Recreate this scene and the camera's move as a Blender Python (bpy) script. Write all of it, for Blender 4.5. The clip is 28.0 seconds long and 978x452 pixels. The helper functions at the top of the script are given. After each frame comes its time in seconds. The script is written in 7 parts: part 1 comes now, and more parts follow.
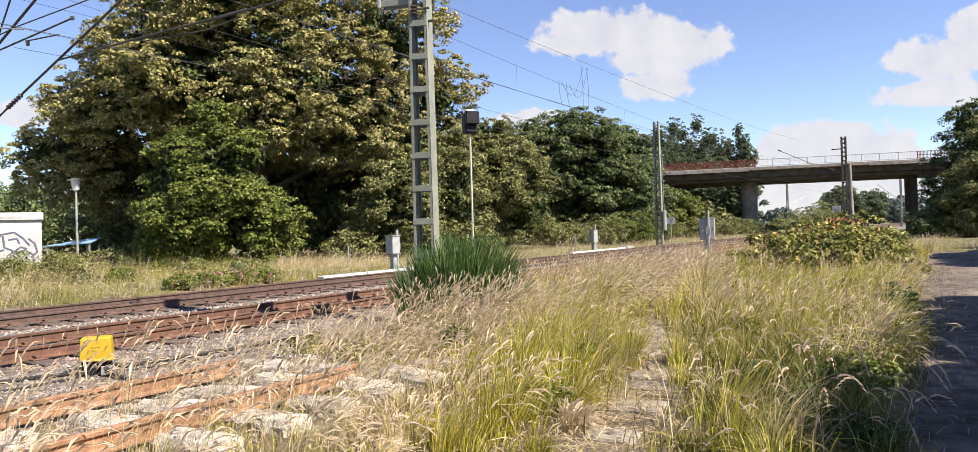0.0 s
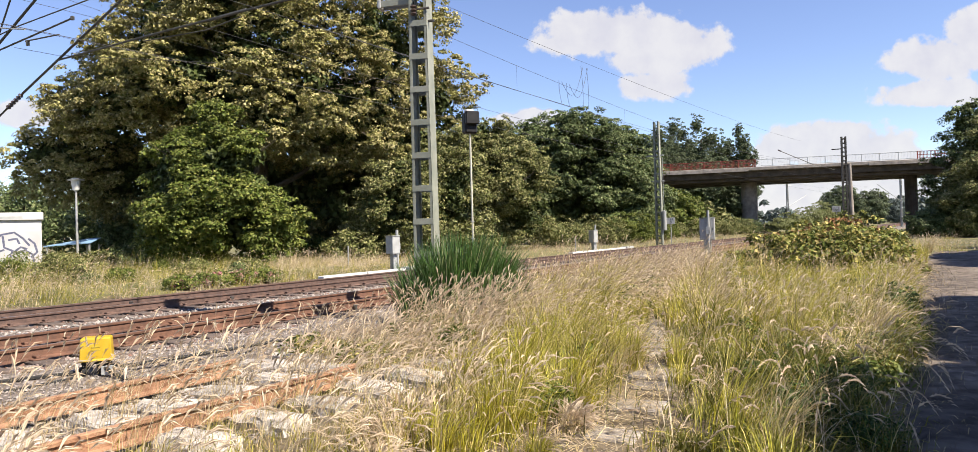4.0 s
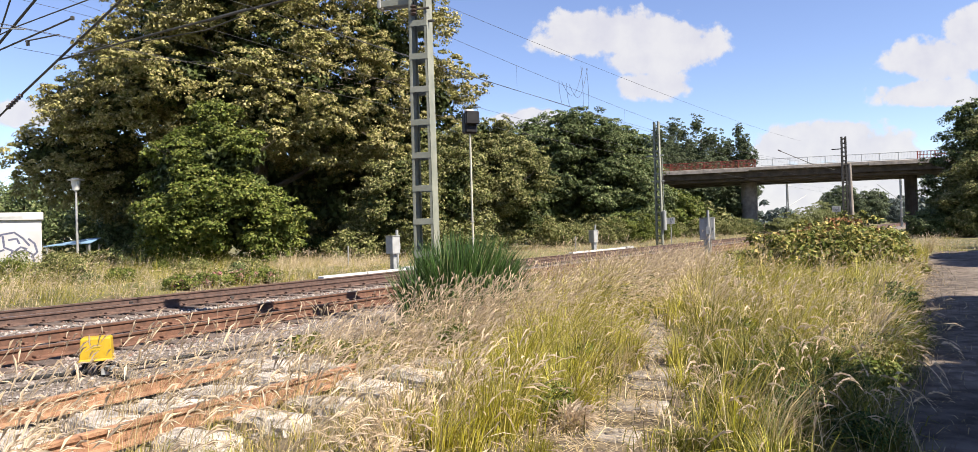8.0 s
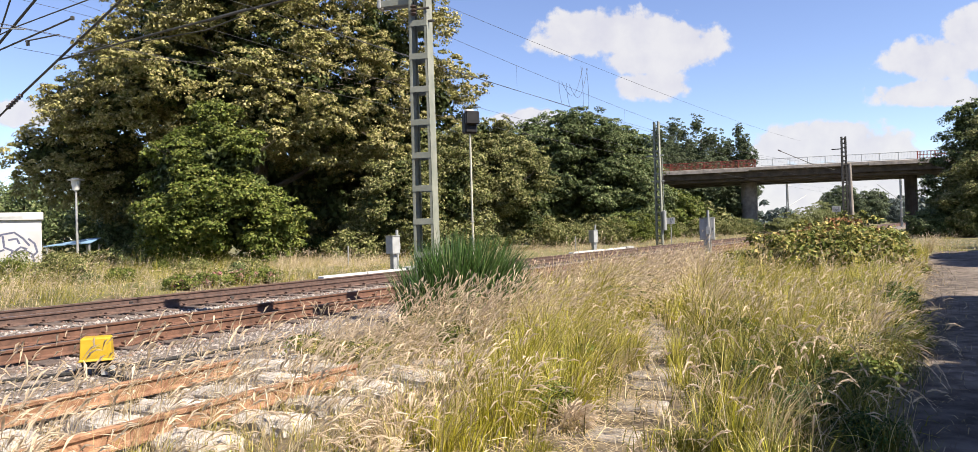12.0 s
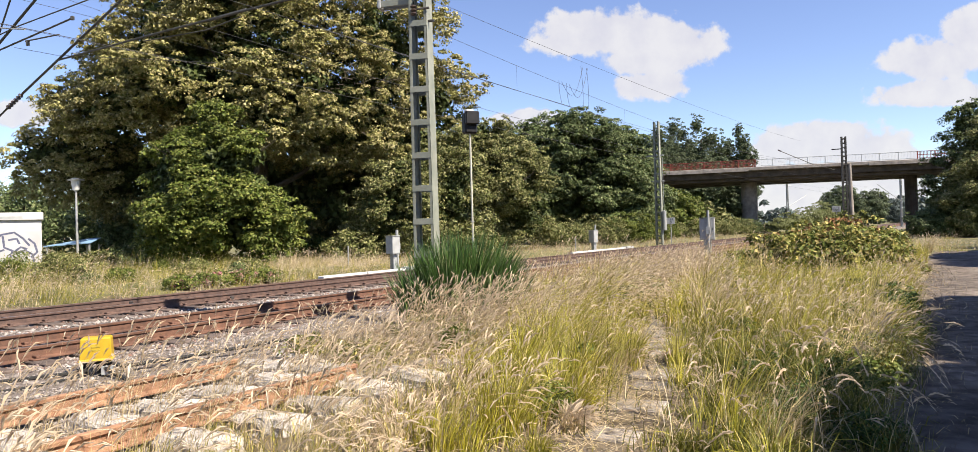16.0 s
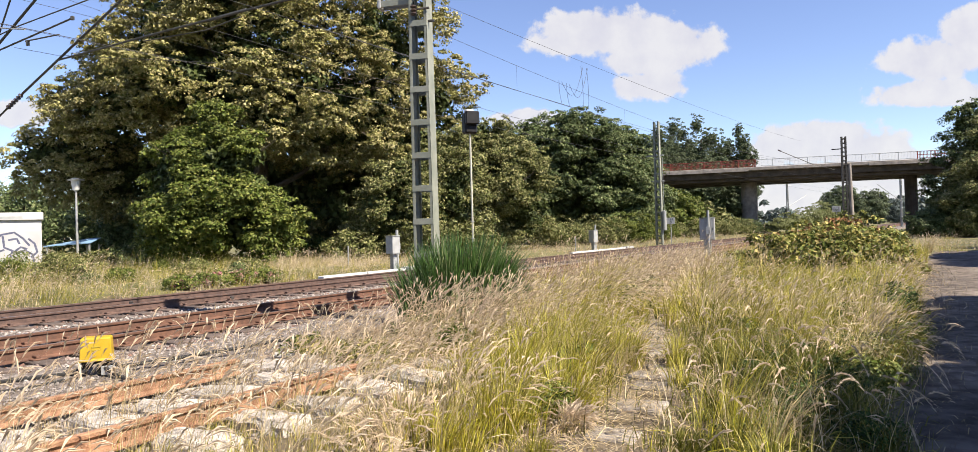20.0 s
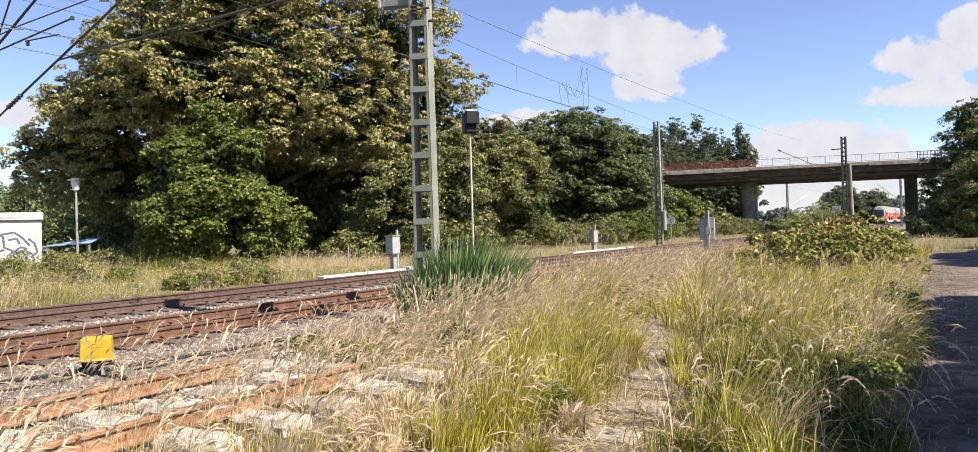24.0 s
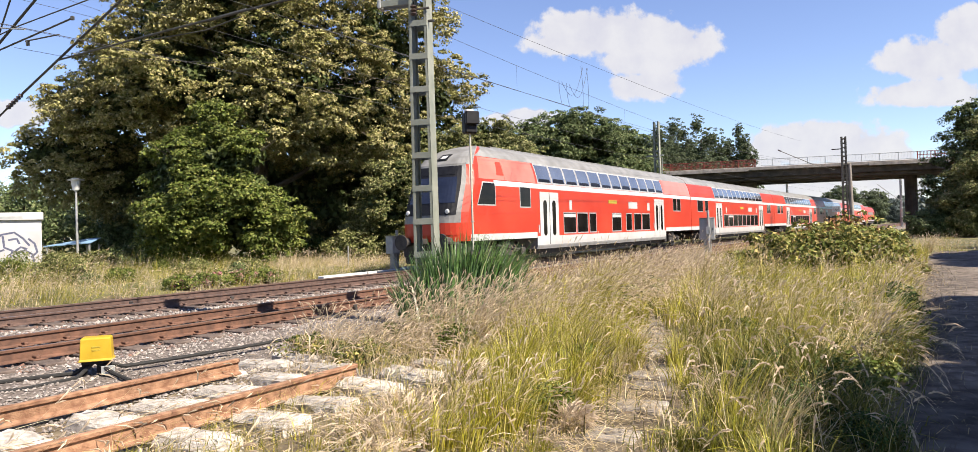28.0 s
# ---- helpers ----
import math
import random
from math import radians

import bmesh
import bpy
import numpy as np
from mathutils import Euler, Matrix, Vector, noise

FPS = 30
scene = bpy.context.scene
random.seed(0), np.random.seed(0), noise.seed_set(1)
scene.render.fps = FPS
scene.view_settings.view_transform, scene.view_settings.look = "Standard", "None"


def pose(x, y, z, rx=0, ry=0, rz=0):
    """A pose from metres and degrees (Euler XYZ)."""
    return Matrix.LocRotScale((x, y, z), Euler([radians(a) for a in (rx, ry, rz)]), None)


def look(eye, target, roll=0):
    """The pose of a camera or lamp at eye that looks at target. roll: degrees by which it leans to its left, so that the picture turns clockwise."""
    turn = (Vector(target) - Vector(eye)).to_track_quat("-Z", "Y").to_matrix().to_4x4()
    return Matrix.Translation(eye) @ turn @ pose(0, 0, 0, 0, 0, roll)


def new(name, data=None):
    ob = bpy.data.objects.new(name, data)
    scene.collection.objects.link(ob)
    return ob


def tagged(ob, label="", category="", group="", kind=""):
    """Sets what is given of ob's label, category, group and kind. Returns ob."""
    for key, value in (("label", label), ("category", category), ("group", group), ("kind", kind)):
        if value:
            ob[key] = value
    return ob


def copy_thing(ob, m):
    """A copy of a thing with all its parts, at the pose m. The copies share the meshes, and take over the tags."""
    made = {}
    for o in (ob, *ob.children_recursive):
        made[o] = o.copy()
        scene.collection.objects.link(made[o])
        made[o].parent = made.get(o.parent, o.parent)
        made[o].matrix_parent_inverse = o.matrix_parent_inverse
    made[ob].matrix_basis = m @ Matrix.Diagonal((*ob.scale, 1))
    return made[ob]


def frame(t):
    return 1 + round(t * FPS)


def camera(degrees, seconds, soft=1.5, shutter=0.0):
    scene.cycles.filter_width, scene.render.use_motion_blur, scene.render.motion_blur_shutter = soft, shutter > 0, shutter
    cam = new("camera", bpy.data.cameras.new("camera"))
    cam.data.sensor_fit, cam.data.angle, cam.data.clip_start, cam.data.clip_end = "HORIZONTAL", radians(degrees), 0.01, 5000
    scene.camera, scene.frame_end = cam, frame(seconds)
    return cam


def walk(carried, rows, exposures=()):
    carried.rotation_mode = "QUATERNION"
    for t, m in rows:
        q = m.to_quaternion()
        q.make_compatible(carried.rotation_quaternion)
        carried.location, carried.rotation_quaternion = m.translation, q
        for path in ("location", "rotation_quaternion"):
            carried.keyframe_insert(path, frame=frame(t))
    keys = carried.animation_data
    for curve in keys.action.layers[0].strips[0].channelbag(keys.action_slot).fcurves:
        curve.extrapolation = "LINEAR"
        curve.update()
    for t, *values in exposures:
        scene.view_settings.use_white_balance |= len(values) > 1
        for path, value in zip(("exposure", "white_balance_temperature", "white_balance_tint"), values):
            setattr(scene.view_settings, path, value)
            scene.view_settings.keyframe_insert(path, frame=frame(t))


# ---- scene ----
cam = camera(68.47, 28.0, soft=0.45)
EYE = (0.0, 0.0, 1.30)
TILT = math.radians(0.403)
CAM_POSE = look(EYE, (0.0, math.cos(TILT), 1.30 + math.sin(TILT)), -1.712)
walk(cam, [(0.0, CAM_POSE), (28.0, CAM_POSE)], exposures=[(0.0, 1.33, 6470, 10.6), (28.0, 1.33, 6470, 10.6)])

# ---------------------------------------------------------------- light
SUN_AZ, SUN_EL = 121.0, 48.0          # clockwise from +Y, above the horizon
world = bpy.data.worlds.new("sky")
scene.world = world
world.use_nodes = True
wn = world.node_tree
sky = wn.nodes.new("ShaderNodeTexSky")
sky.sky_type = "NISHITA"
sky.sun_disc = False
sky.altitude = 1000.0
sky.sun_elevation = radians(SUN_EL)
sky.sun_rotation = radians(SUN_AZ)
sky.air_density, sky.dust_density, sky.ozone_density = 1.0, 0.0, 2.2
wbg = wn.nodes["Background"]
wbg.inputs["Strength"].default_value = 0.078
wsat = wn.nodes.new("ShaderNodeHueSaturation")      # deep summer blue
wsat.inputs["Hue"].default_value = 0.514
wsat.inputs["Saturation"].default_value = 1.0
wn.links.new(sky.outputs["Color"], wsat.inputs["Color"])
wn.links.new(wsat.outputs["Color"], wbg.inputs["Color"])

sun_data = bpy.data.lights.new("sun", "SUN")
sun_data.energy = 5.0
sun_data.angle = radians(0.6)
sun_data.color = (1.0, 0.90, 0.76)
sun = new("sun", sun_data)
_a, _e = radians(SUN_AZ), radians(SUN_EL)
SUN_DIR = Vector((math.sin(_a) * math.cos(_e), math.cos(_a) * math.cos(_e), math.sin(_e)))
sun.matrix_world = look(SUN_DIR * 50, (0, 0, 0))

# ---------------------------------------------------------------- materials
def mat(name, c1, c2, scale=6.0, rough=0.8, metal=0.0, bump=0.0, bscale=40.0, vary=0.0, by="island",
        spec=0.5, contrast=(0.35, 0.65), coarse=0.0, translucent=0.0, detail=5.0, tone=None):
    """Two colours mixed by grain, a coarse stain, a piece-by-piece variation, bump."""
    m = bpy.data.materials.new(name)
    m.use_nodes = True
    nt = m.node_tree
    n, l = nt.nodes, nt.links
    b = n["Principled BSDF"]
    tc = n.new("ShaderNodeTexCoord")
    no = n.new("ShaderNodeTexNoise")
    no.inputs["Scale"].default_value = scale
    no.inputs["Detail"].default_value = detail
    l.new(tc.outputs["Object"], no.inputs["Vector"])
    ra = n.new("ShaderNodeValToRGB")
    ra.color_ramp.elements[0].position, ra.color_ramp.elements[1].position = contrast
    ra.color_ramp.elements[0].color = (*c1, 1)
    ra.color_ramp.elements[1].color = (*c2, 1)
    l.new(no.outputs["Fac"], ra.inputs["Fac"])
    col = ra.outputs["Color"]
    if coarse:
        n2 = n.new("ShaderNodeTexNoise")
        n2.inputs["Scale"].default_value = scale * 0.13
        l.new(tc.outputs["Object"], n2.inputs["Vector"])
        hs = n.new("ShaderNodeHueSaturation")
        mr = n.new("ShaderNodeMapRange")
        mr.inputs["From Min"].default_value, mr.inputs["From Max"].default_value = 0.3, 0.7
        mr.inputs["To Min"].default_value, mr.inputs["To Max"].default_value = 1 - coarse, 1 + coarse
        l.new(n2.outputs["Fac"], mr.inputs["Value"])
        l.new(mr.outputs["Result"], hs.inputs["Value"])
        l.new(col, hs.inputs["Color"])
        col = hs.outputs["Color"]
    if vary:
        if by == "island":
            src = n.new("ShaderNodeNewGeometry").outputs["Random Per Island"]
        else:
            src = n.new("ShaderNodeObjectInfo").outputs["Random"]
        if tone:
            mx = n.new("ShaderNodeMix")
            mx.data_type = "RGBA"
            tr_ = n.new("ShaderNodeMapRange")
            tr_.inputs["From Min"].default_value, tr_.inputs["From Max"].default_value = tone[1], 1.0
            l.new(src, tr_.inputs["Value"])
            l.new(tr_.outputs["Result"], mx.inputs["Factor"])
            l.new(col, mx.inputs["A"])
            mx.inputs["B"].default_value = (*tone[0], 1)
            col = mx.outputs["Result"]
        mu = n.new("ShaderNodeMath")
        mu.operation = "MULTIPLY"
        mu.inputs[1].default_value = 7.31
        l.new(src, mu.inputs[0])
        fr = n.new("ShaderNodeMath")
        fr.operation = "FRACT"
        l.new(mu.outputs[0], fr.inputs[0])
        mr2 = n.new("ShaderNodeMapRange")
        mr2.inputs["To Min"].default_value, mr2.inputs["To Max"].default_value = 1 - vary, 1 + vary
        l.new(fr.outputs[0], mr2.inputs["Value"])
        h2 = n.new("ShaderNodeHueSaturation")
        l.new(mr2.outputs["Result"], h2.inputs["Value"])
        l.new(col, h2.inputs["Color"])
        col = h2.outputs["Color"]
    l.new(col, b.inputs["Base Color"])
    b.inputs["Roughness"].default_value = rough
    b.inputs["Metallic"].default_value = metal
    b.inputs["Specular IOR Level"].default_value = spec
    if bump:
        nb = n.new("ShaderNodeTexNoise")
        nb.inputs["Scale"].default_value = bscale
        nb.inputs["Detail"].default_value = 6
        l.new(tc.outputs["Object"], nb.inputs["Vector"])
        bp = n.new("ShaderNodeBump")
        bp.inputs["Strength"].default_value = bump
        bp.inputs["Distance"].default_value = 0.02
        l.new(nb.outputs["Fac"], bp.inputs["Height"])
        l.new(bp.outputs["Normal"], b.inputs["Normal"])
    if translucent:
        tl = n.new("ShaderNodeBsdfTranslucent")
        l.new(col, tl.inputs["Color"])
        ms = n.new("ShaderNodeMixShader")
        ms.inputs["Fac"].default_value = translucent
        l.new(b.outputs["BSDF"], ms.inputs[1])
        l.new(tl.outputs["BSDF"], ms.inputs[2])
        l.new(ms.outputs["Shader"], n["Material Output"].inputs["Surface"])
    return m


M_GROUND = mat("dry_soil", (0.0704, 0.0512, 0.0269), (0.173, 0.134, 0.0832), 3.0, 0.95, bump=0.6, bscale=30, coarse=0.25)
M_MEADOW = mat("far_meadow", (0.0768, 0.0768, 0.0224), (0.154, 0.134, 0.0512), 0.6, 0.95, bump=0.4, bscale=6, coarse=0.3)
M_BALLAST = mat("ballast_bed", (0.0704, 0.0544, 0.0461), (0.166, 0.138, 0.118), 28.0, 0.95, bump=1.0, bscale=38, coarse=0.2)
M_STONE = mat("ballast_stone", (0.14, 0.120, 0.106), (0.265, 0.233, 0.21), 20.0, 0.9, vary=0.5, tone=((0.33, 0.295, 0.265), 0.7))
M_STONE_RUST = mat("rusty_ballast", (0.0896, 0.0576, 0.048), (0.192, 0.147, 0.128), 20.0, 0.9, vary=0.45, tone=((0.141, 0.0704, 0.0448), 0.6))
M_RAIL = mat("rusted_rail", (0.0704, 0.0339, 0.0211), (0.131, 0.0621, 0.0371), 9.0, 0.75, bump=0.3, bscale=60, coarse=0.2)
M_RAIL_DARK = mat("brown_rail", (0.0544, 0.032, 0.0256), (0.109, 0.064, 0.048), 9.0, 0.7, bump=0.3, bscale=60, coarse=0.15)
M_RUST = mat("orange_rust", (0.186, 0.0896, 0.048), (0.32, 0.182, 0.106), 14.0, 0.9, bump=0.6, bscale=70, coarse=0.25)
M_RAILTOP = mat("rail_head", (0.128, 0.109, 0.102), (0.192, 0.166, 0.154), 12.0, 0.4, metal=0.7)
M_SLEEPER = mat("sleeper", (0.064, 0.0448, 0.0352), (0.122, 0.0928, 0.0768), 12.0, 0.9, bump=0.6, bscale=40, vary=0.2, by="object")
M_CONC_OLD = mat("old_concrete", (0.27, 0.24, 0.205), (0.48, 0.44, 0.385), 14.0, 0.95, bump=0.9, bscale=60, coarse=0.2, vary=0.15, by="object")
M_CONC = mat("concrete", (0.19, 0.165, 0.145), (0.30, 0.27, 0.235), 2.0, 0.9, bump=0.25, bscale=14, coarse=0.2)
# stained bridge concrete, with the shade below the deck edge darkened into the colour
M_CONC_DARK = mat("stained_shaded_concrete", (0.058, 0.046, 0.037), (0.105, 0.085, 0.068), 1.2, 0.92, bump=0.25, bscale=10, coarse=0.25)
M_SLAB = mat("weathered_slab", (0.15, 0.13, 0.108), (0.31, 0.28, 0.245), 7.0, 0.95, bump=0.8, bscale=40, coarse=0.35, vary=0.2, by="object")
M_ASPHALT = mat("asphalt", (0.085, 0.068, 0.054), (0.20, 0.168, 0.14), 5.0, 0.95, bump=0.6, bscale=70, coarse=0.35, spec=0.15)
M_STEEL = mat("painted_steel", (0.173, 0.186, 0.15), (0.23, 0.237, 0.195), 4.0, 0.6, bump=0.1, bscale=30, coarse=0.1)
M_GALV = mat("galvanised", (0.269, 0.275, 0.269), (0.352, 0.358, 0.352), 8.0, 0.5, metal=0.3, coarse=0.1)
M_PALEGALV = mat("pale_galvanised", (0.46, 0.46, 0.46), (0.56, 0.56, 0.56), 8.0, 0.6, coarse=0.1)
M_GREYBOX = mat("grey_housing", (0.269, 0.275, 0.269), (0.32, 0.326, 0.32), 6.0, 0.55, coarse=0.08)
M_BLACK = mat("black_paint", (0.00448, 0.00448, 0.00576), (0.0102, 0.0102, 0.0115), 8.0, 0.55, spec=0.3)
M_RUBBER = mat("black_rubber", (0.0096, 0.0096, 0.0096), (0.0224, 0.0211, 0.0192), 20.0, 0.85)
M_YELLOW = mat("yellow_plastic", (0.371, 0.237, 0.00768), (0.448, 0.301, 0.0179), 5.0, 0.45, coarse=0.06)
M_YELLOW_DIRT = mat("yellow_marking", (0.288, 0.218, 0.0192), (0.384, 0.294, 0.032), 60.0, 0.6)
M_WHITE = mat("white_paint", (0.448, 0.442, 0.422), (0.525, 0.518, 0.499), 5.0, 0.6, coarse=0.08)
M_CREAM = mat("cream_paint", (0.36, 0.35, 0.28), (0.46, 0.45, 0.37), 7.0, 0.6, coarse=0.12)
M_WALLWHITE = mat("white_render", (0.384, 0.384, 0.39), (0.461, 0.461, 0.467), 2.5, 0.85, bump=0.15, bscale=40, coarse=0.1)
M_PINKWALL = mat("tinted_render", (0.371, 0.358, 0.358), (0.422, 0.422, 0.442), 0.9, 0.85, coarse=0.15)
M_SPRAY = mat("spray_paint", (0.0448, 0.0512, 0.0896), (0.096, 0.102, 0.16), 9.0, 0.6)
M_WIRE = mat("wire_copper", (0.032, 0.032, 0.032), (0.064, 0.0608, 0.0576), 8.0, 0.6, metal=0.2)
M_TUBE = mat("cantilever_tube", (0.035, 0.034, 0.03), (0.075, 0.07, 0.06), 8.0, 0.6, metal=0.1)
M_DARKSTEEL = mat("dark_weathered_steel", (0.0352, 0.032, 0.0269), (0.0704, 0.064, 0.0544), 6.0, 0.7, coarse=0.15)
M_INSUL = mat("brown_insulator", (0.032, 0.0224, 0.0192), (0.0576, 0.0384, 0.032), 10.0, 0.35)
M_REDRAIL = mat("red_railing", (0.128, 0.0256, 0.0192), (0.218, 0.048, 0.032), 3.0, 0.7, coarse=0.2)
M_BLUE = mat("blue_tarp", (0.166, 0.288, 0.435), (0.218, 0.346, 0.486), 3.0, 0.5, coarse=0.1)
M_BARK = mat("bark", (0.0384, 0.0307, 0.0224), (0.0896, 0.0736, 0.0576), 9.0, 0.95, bump=1.0, bscale=18, coarse=0.2)
M_TWIG = mat("dry_twig", (0.102, 0.0768, 0.0576), (0.166, 0.134, 0.109), 9.0, 0.95)
# train
M_RED = mat("red_coach_paint", (0.358, 0.0243, 0.00768), (0.422, 0.0397, 0.0154), 0.5, 0.42, coarse=0.1, spec=0.4)
# faded red, paled further to paint in the sun's reflection on the gloss
M_REDUP = mat("faded_red_sun_glare", (0.40, 0.105, 0.070), (0.48, 0.165, 0.12), 0.6, 0.28, coarse=0.1)
M_TWHITE = mat("white_stripe", (0.37, 0.365, 0.355), (0.44, 0.435, 0.425), 1.5, 0.4, coarse=0.08)
M_TGREY = mat("grey_roof", (0.141, 0.138, 0.128), (0.205, 0.202, 0.192), 2.2, 0.5, coarse=0.15)
M_TSKIRT = mat("grey_skirt", (0.179, 0.179, 0.176), (0.256, 0.256, 0.25), 2.0, 0.6, coarse=0.15)
M_TGLASS = mat("tinted_glass", (0.00512, 0.00448, 0.00448), (0.0115, 0.0096, 0.00896), 2.0, 0.10, spec=0.09)
# curved upper panes: the sky's reflection is put into this pale blue colour
M_TGLASSUP = mat("sky_painted_glass", (0.154, 0.179, 0.23), (0.23, 0.256, 0.301), 0.7, 0.10, metal=0.65, spec=0.8)
# dark windscreen glass, its navy tint painted for the reflected sky
M_SCREEN = mat("sky_navy_windscreen", (0.012, 0.016, 0.032), (0.022, 0.028, 0.05), 1.0, 0.08, spec=0.5)
M_RUBGREY = mat("window_seal", (0.22, 0.22, 0.22), (0.32, 0.32, 0.32), 6.0, 0.7)
M_BOGIE = mat("bogie_dirt", (0.0224, 0.0192, 0.0173), (0.048, 0.0416, 0.0352), 6.0, 0.8, bump=0.3, bscale=20)
M_LAMPGLASS = mat("lamp_lens", (0.48, 0.48, 0.461), (0.544, 0.544, 0.525), 6.0, 0.15)


def leaf_mat(name, c1, c2, tone, start, vary=0.42, tr=0.05):
    return mat(name, c1, c2, 1.2, 0.55, vary=vary, tone=(tone, start), translucent=tr, coarse=0.12, spec=0.16)


M_LIME = leaf_mat("lime_leaves", (0.115, 0.118, 0.030), (0.20, 0.19, 0.056), (0.38, 0.33, 0.16), 0.28, vary=0.32, tr=0.10)
M_MAPLE = leaf_mat("maple_leaves", (0.055, 0.08, 0.013), (0.098, 0.125, 0.022), (0.20, 0.205, 0.055), 0.5, vary=0.36, tr=0.10)
M_DARKLEAF = leaf_mat("dark_leaves", (0.05, 0.075, 0.024), (0.088, 0.118, 0.042), (0.20, 0.22, 0.10), 0.5, vary=0.38, tr=0.08)
# darker leaf copy: the shade inside the crowns is put into its colour
M_INNERSHADE = leaf_mat("shade_dark_inner_leaves", (0.035, 0.05, 0.014), (0.06, 0.078, 0.022), (0.08, 0.09, 0.03), 0.6, vary=0.3, tr=0.03)
M_NETTLE = leaf_mat("nettle_leaves", (0.026, 0.05, 0.010), (0.055, 0.09, 0.018), (0.10, 0.14, 0.03), 0.7, vary=0.35, tr=0.08)
M_POPLAR = leaf_mat("poplar_leaves", (0.065, 0.088, 0.045), (0.095, 0.118, 0.062), (0.14, 0.16, 0.09), 0.6, vary=0.25, tr=0.3)
M_SHRUB = leaf_mat("shrub_leaves", (0.075, 0.088, 0.024), (0.13, 0.138, 0.042), (0.29, 0.27, 0.125), 0.48, vary=0.36, tr=0.08)
M_KNOT = leaf_mat("bush_leaves", (0.07, 0.095, 0.018), (0.165, 0.17, 0.04), (0.44, 0.345, 0.12), 0.62, vary=0.5, tr=0.18)
M_RUSTLEAF = leaf_mat("withered_leaves", (0.16, 0.064, 0.0256), (0.23, 0.109, 0.0448), (0.192, 0.128, 0.064), 0.7)
M_FARLEAF = leaf_mat("far_leaves", (0.141, 0.16, 0.0576), (0.198, 0.211, 0.0832), (0.23, 0.23, 0.109), 0.7, vary=0.2)
# far foliage with the air's haze mixed into its blue-grey leaf colour
M_HAZELEAF = leaf_mat("haze_tinted_woods", (0.0544, 0.0736, 0.064), (0.0768, 0.096, 0.0864), (0.0896, 0.109, 0.096), 0.7)
M_STRAW = mat("straw", (0.36, 0.27, 0.12), (0.52, 0.41, 0.22), 4.0, 0.75, vary=0.5, translucent=0.25, tone=((0.62, 0.53, 0.38), 0.58))
M_SEED = mat("seed_heads", (0.50, 0.39, 0.27), (0.62, 0.52, 0.39), 5.0, 0.85, vary=0.2, translucent=0.3)
M_BLADE = mat("yellow_green_grass", (0.20, 0.20, 0.011), (0.395, 0.352, 0.030), 3.0, 0.6, vary=0.55, translucent=0.28, tone=((0.50, 0.42, 0.15), 0.60))
M_GREENBLADE = mat("green_grass", (0.0768, 0.0864, 0.0064), (0.15, 0.147, 0.0141), 3.0, 0.6, vary=0.4, translucent=0.25, tone=((0.256, 0.218, 0.0448), 0.7))
M_IRIS = mat("iris_leaves", (0.038, 0.085, 0.02), (0.082, 0.15, 0.036), 3.0, 0.4, vary=0.5, translucent=0.3, tone=((0.26, 0.27, 0.14), 0.84))
M_PINK = mat("pink_petals", (0.352, 0.141, 0.154), (0.416, 0.205, 0.211), 5.0, 0.7, vary=0.2, translucent=0.3)


# ---------------------------------------------------------------- mesh helpers
def fast_mesh(name, V, F, mats, midx=None, smooth=False):
    """Mesh from arrays: V (n,3), F (m,3 or 4)."""
    V = np.asarray(V, np.float32)
    F = np.asarray(F, np.int32)
    me = bpy.data.meshes.new(name)
    k = F.shape[1]
    me.vertices.add(len(V))
    me.vertices.foreach_set("co", V.ravel())
    me.loops.add(F.size)
    me.loops.foreach_set("vertex_index", F.ravel())
    me.polygons.add(len(F))
    me.polygons.foreach_set("loop_start", np.arange(0, F.size, k, dtype=np.int32))
    if midx is not None:
        me.polygons.foreach_set("material_index", np.asarray(midx, np.int32))
    me.polygons.foreach_set("use_smooth", np.full(len(F), smooth, bool))
    for m in (mats if isinstance(mats, (list, tuple)) else [mats]):
        me.materials.append(m)
    me.update(calc_edges=True)
    return me


def bm_mesh(name, bm, material, smooth=False):
    me = bpy.data.meshes.new(name)
    bm.to_mesh(me)
    bm.free()
    me.materials.append(material)
    if smooth:
        me.polygons.foreach_set("use_smooth", [True] * len(me.polygons))
    return me


def part(name, bm, material, parent, label="", smooth=False, m=None):
    """Link a bmesh (or a finished mesh) as one mesh object under a thing or a part."""
    me = bm if isinstance(bm, bpy.types.Mesh) else bm_mesh(name, bm, material, smooth)
    ob = new(name, me)
    ob.parent = parent
    if m is not None:
        ob.matrix_basis = m
    if label:
        ob["label"] = label
    return ob


def thing(name, label, category, m=None, group="", kind="", me=None):
    ob = new(name, me)
    if m is not None:
        ob.matrix_basis = m
    return tagged(ob, label, category, group, kind)


def box(x0, x1, y0, y1, z0, z1, bevel=0.0, bm=None):
    bm = bm or bmesh.new()
    made = bmesh.ops.create_cube(bm, size=1.0)["verts"]
    for v in made:
        v.co = ((x0 + x1) / 2 + v.co.x * (x1 - x0), (y0 + y1) / 2 + v.co.y * (y1 - y0), (z0 + z1) / 2 + v.co.z * (z1 - z0))
    if bevel:
        es = list({e for v in made for e in v.link_edges})
        bmesh.ops.bevel(bm, geom=es, offset=bevel, segments=1, affect="EDGES")
    return bm


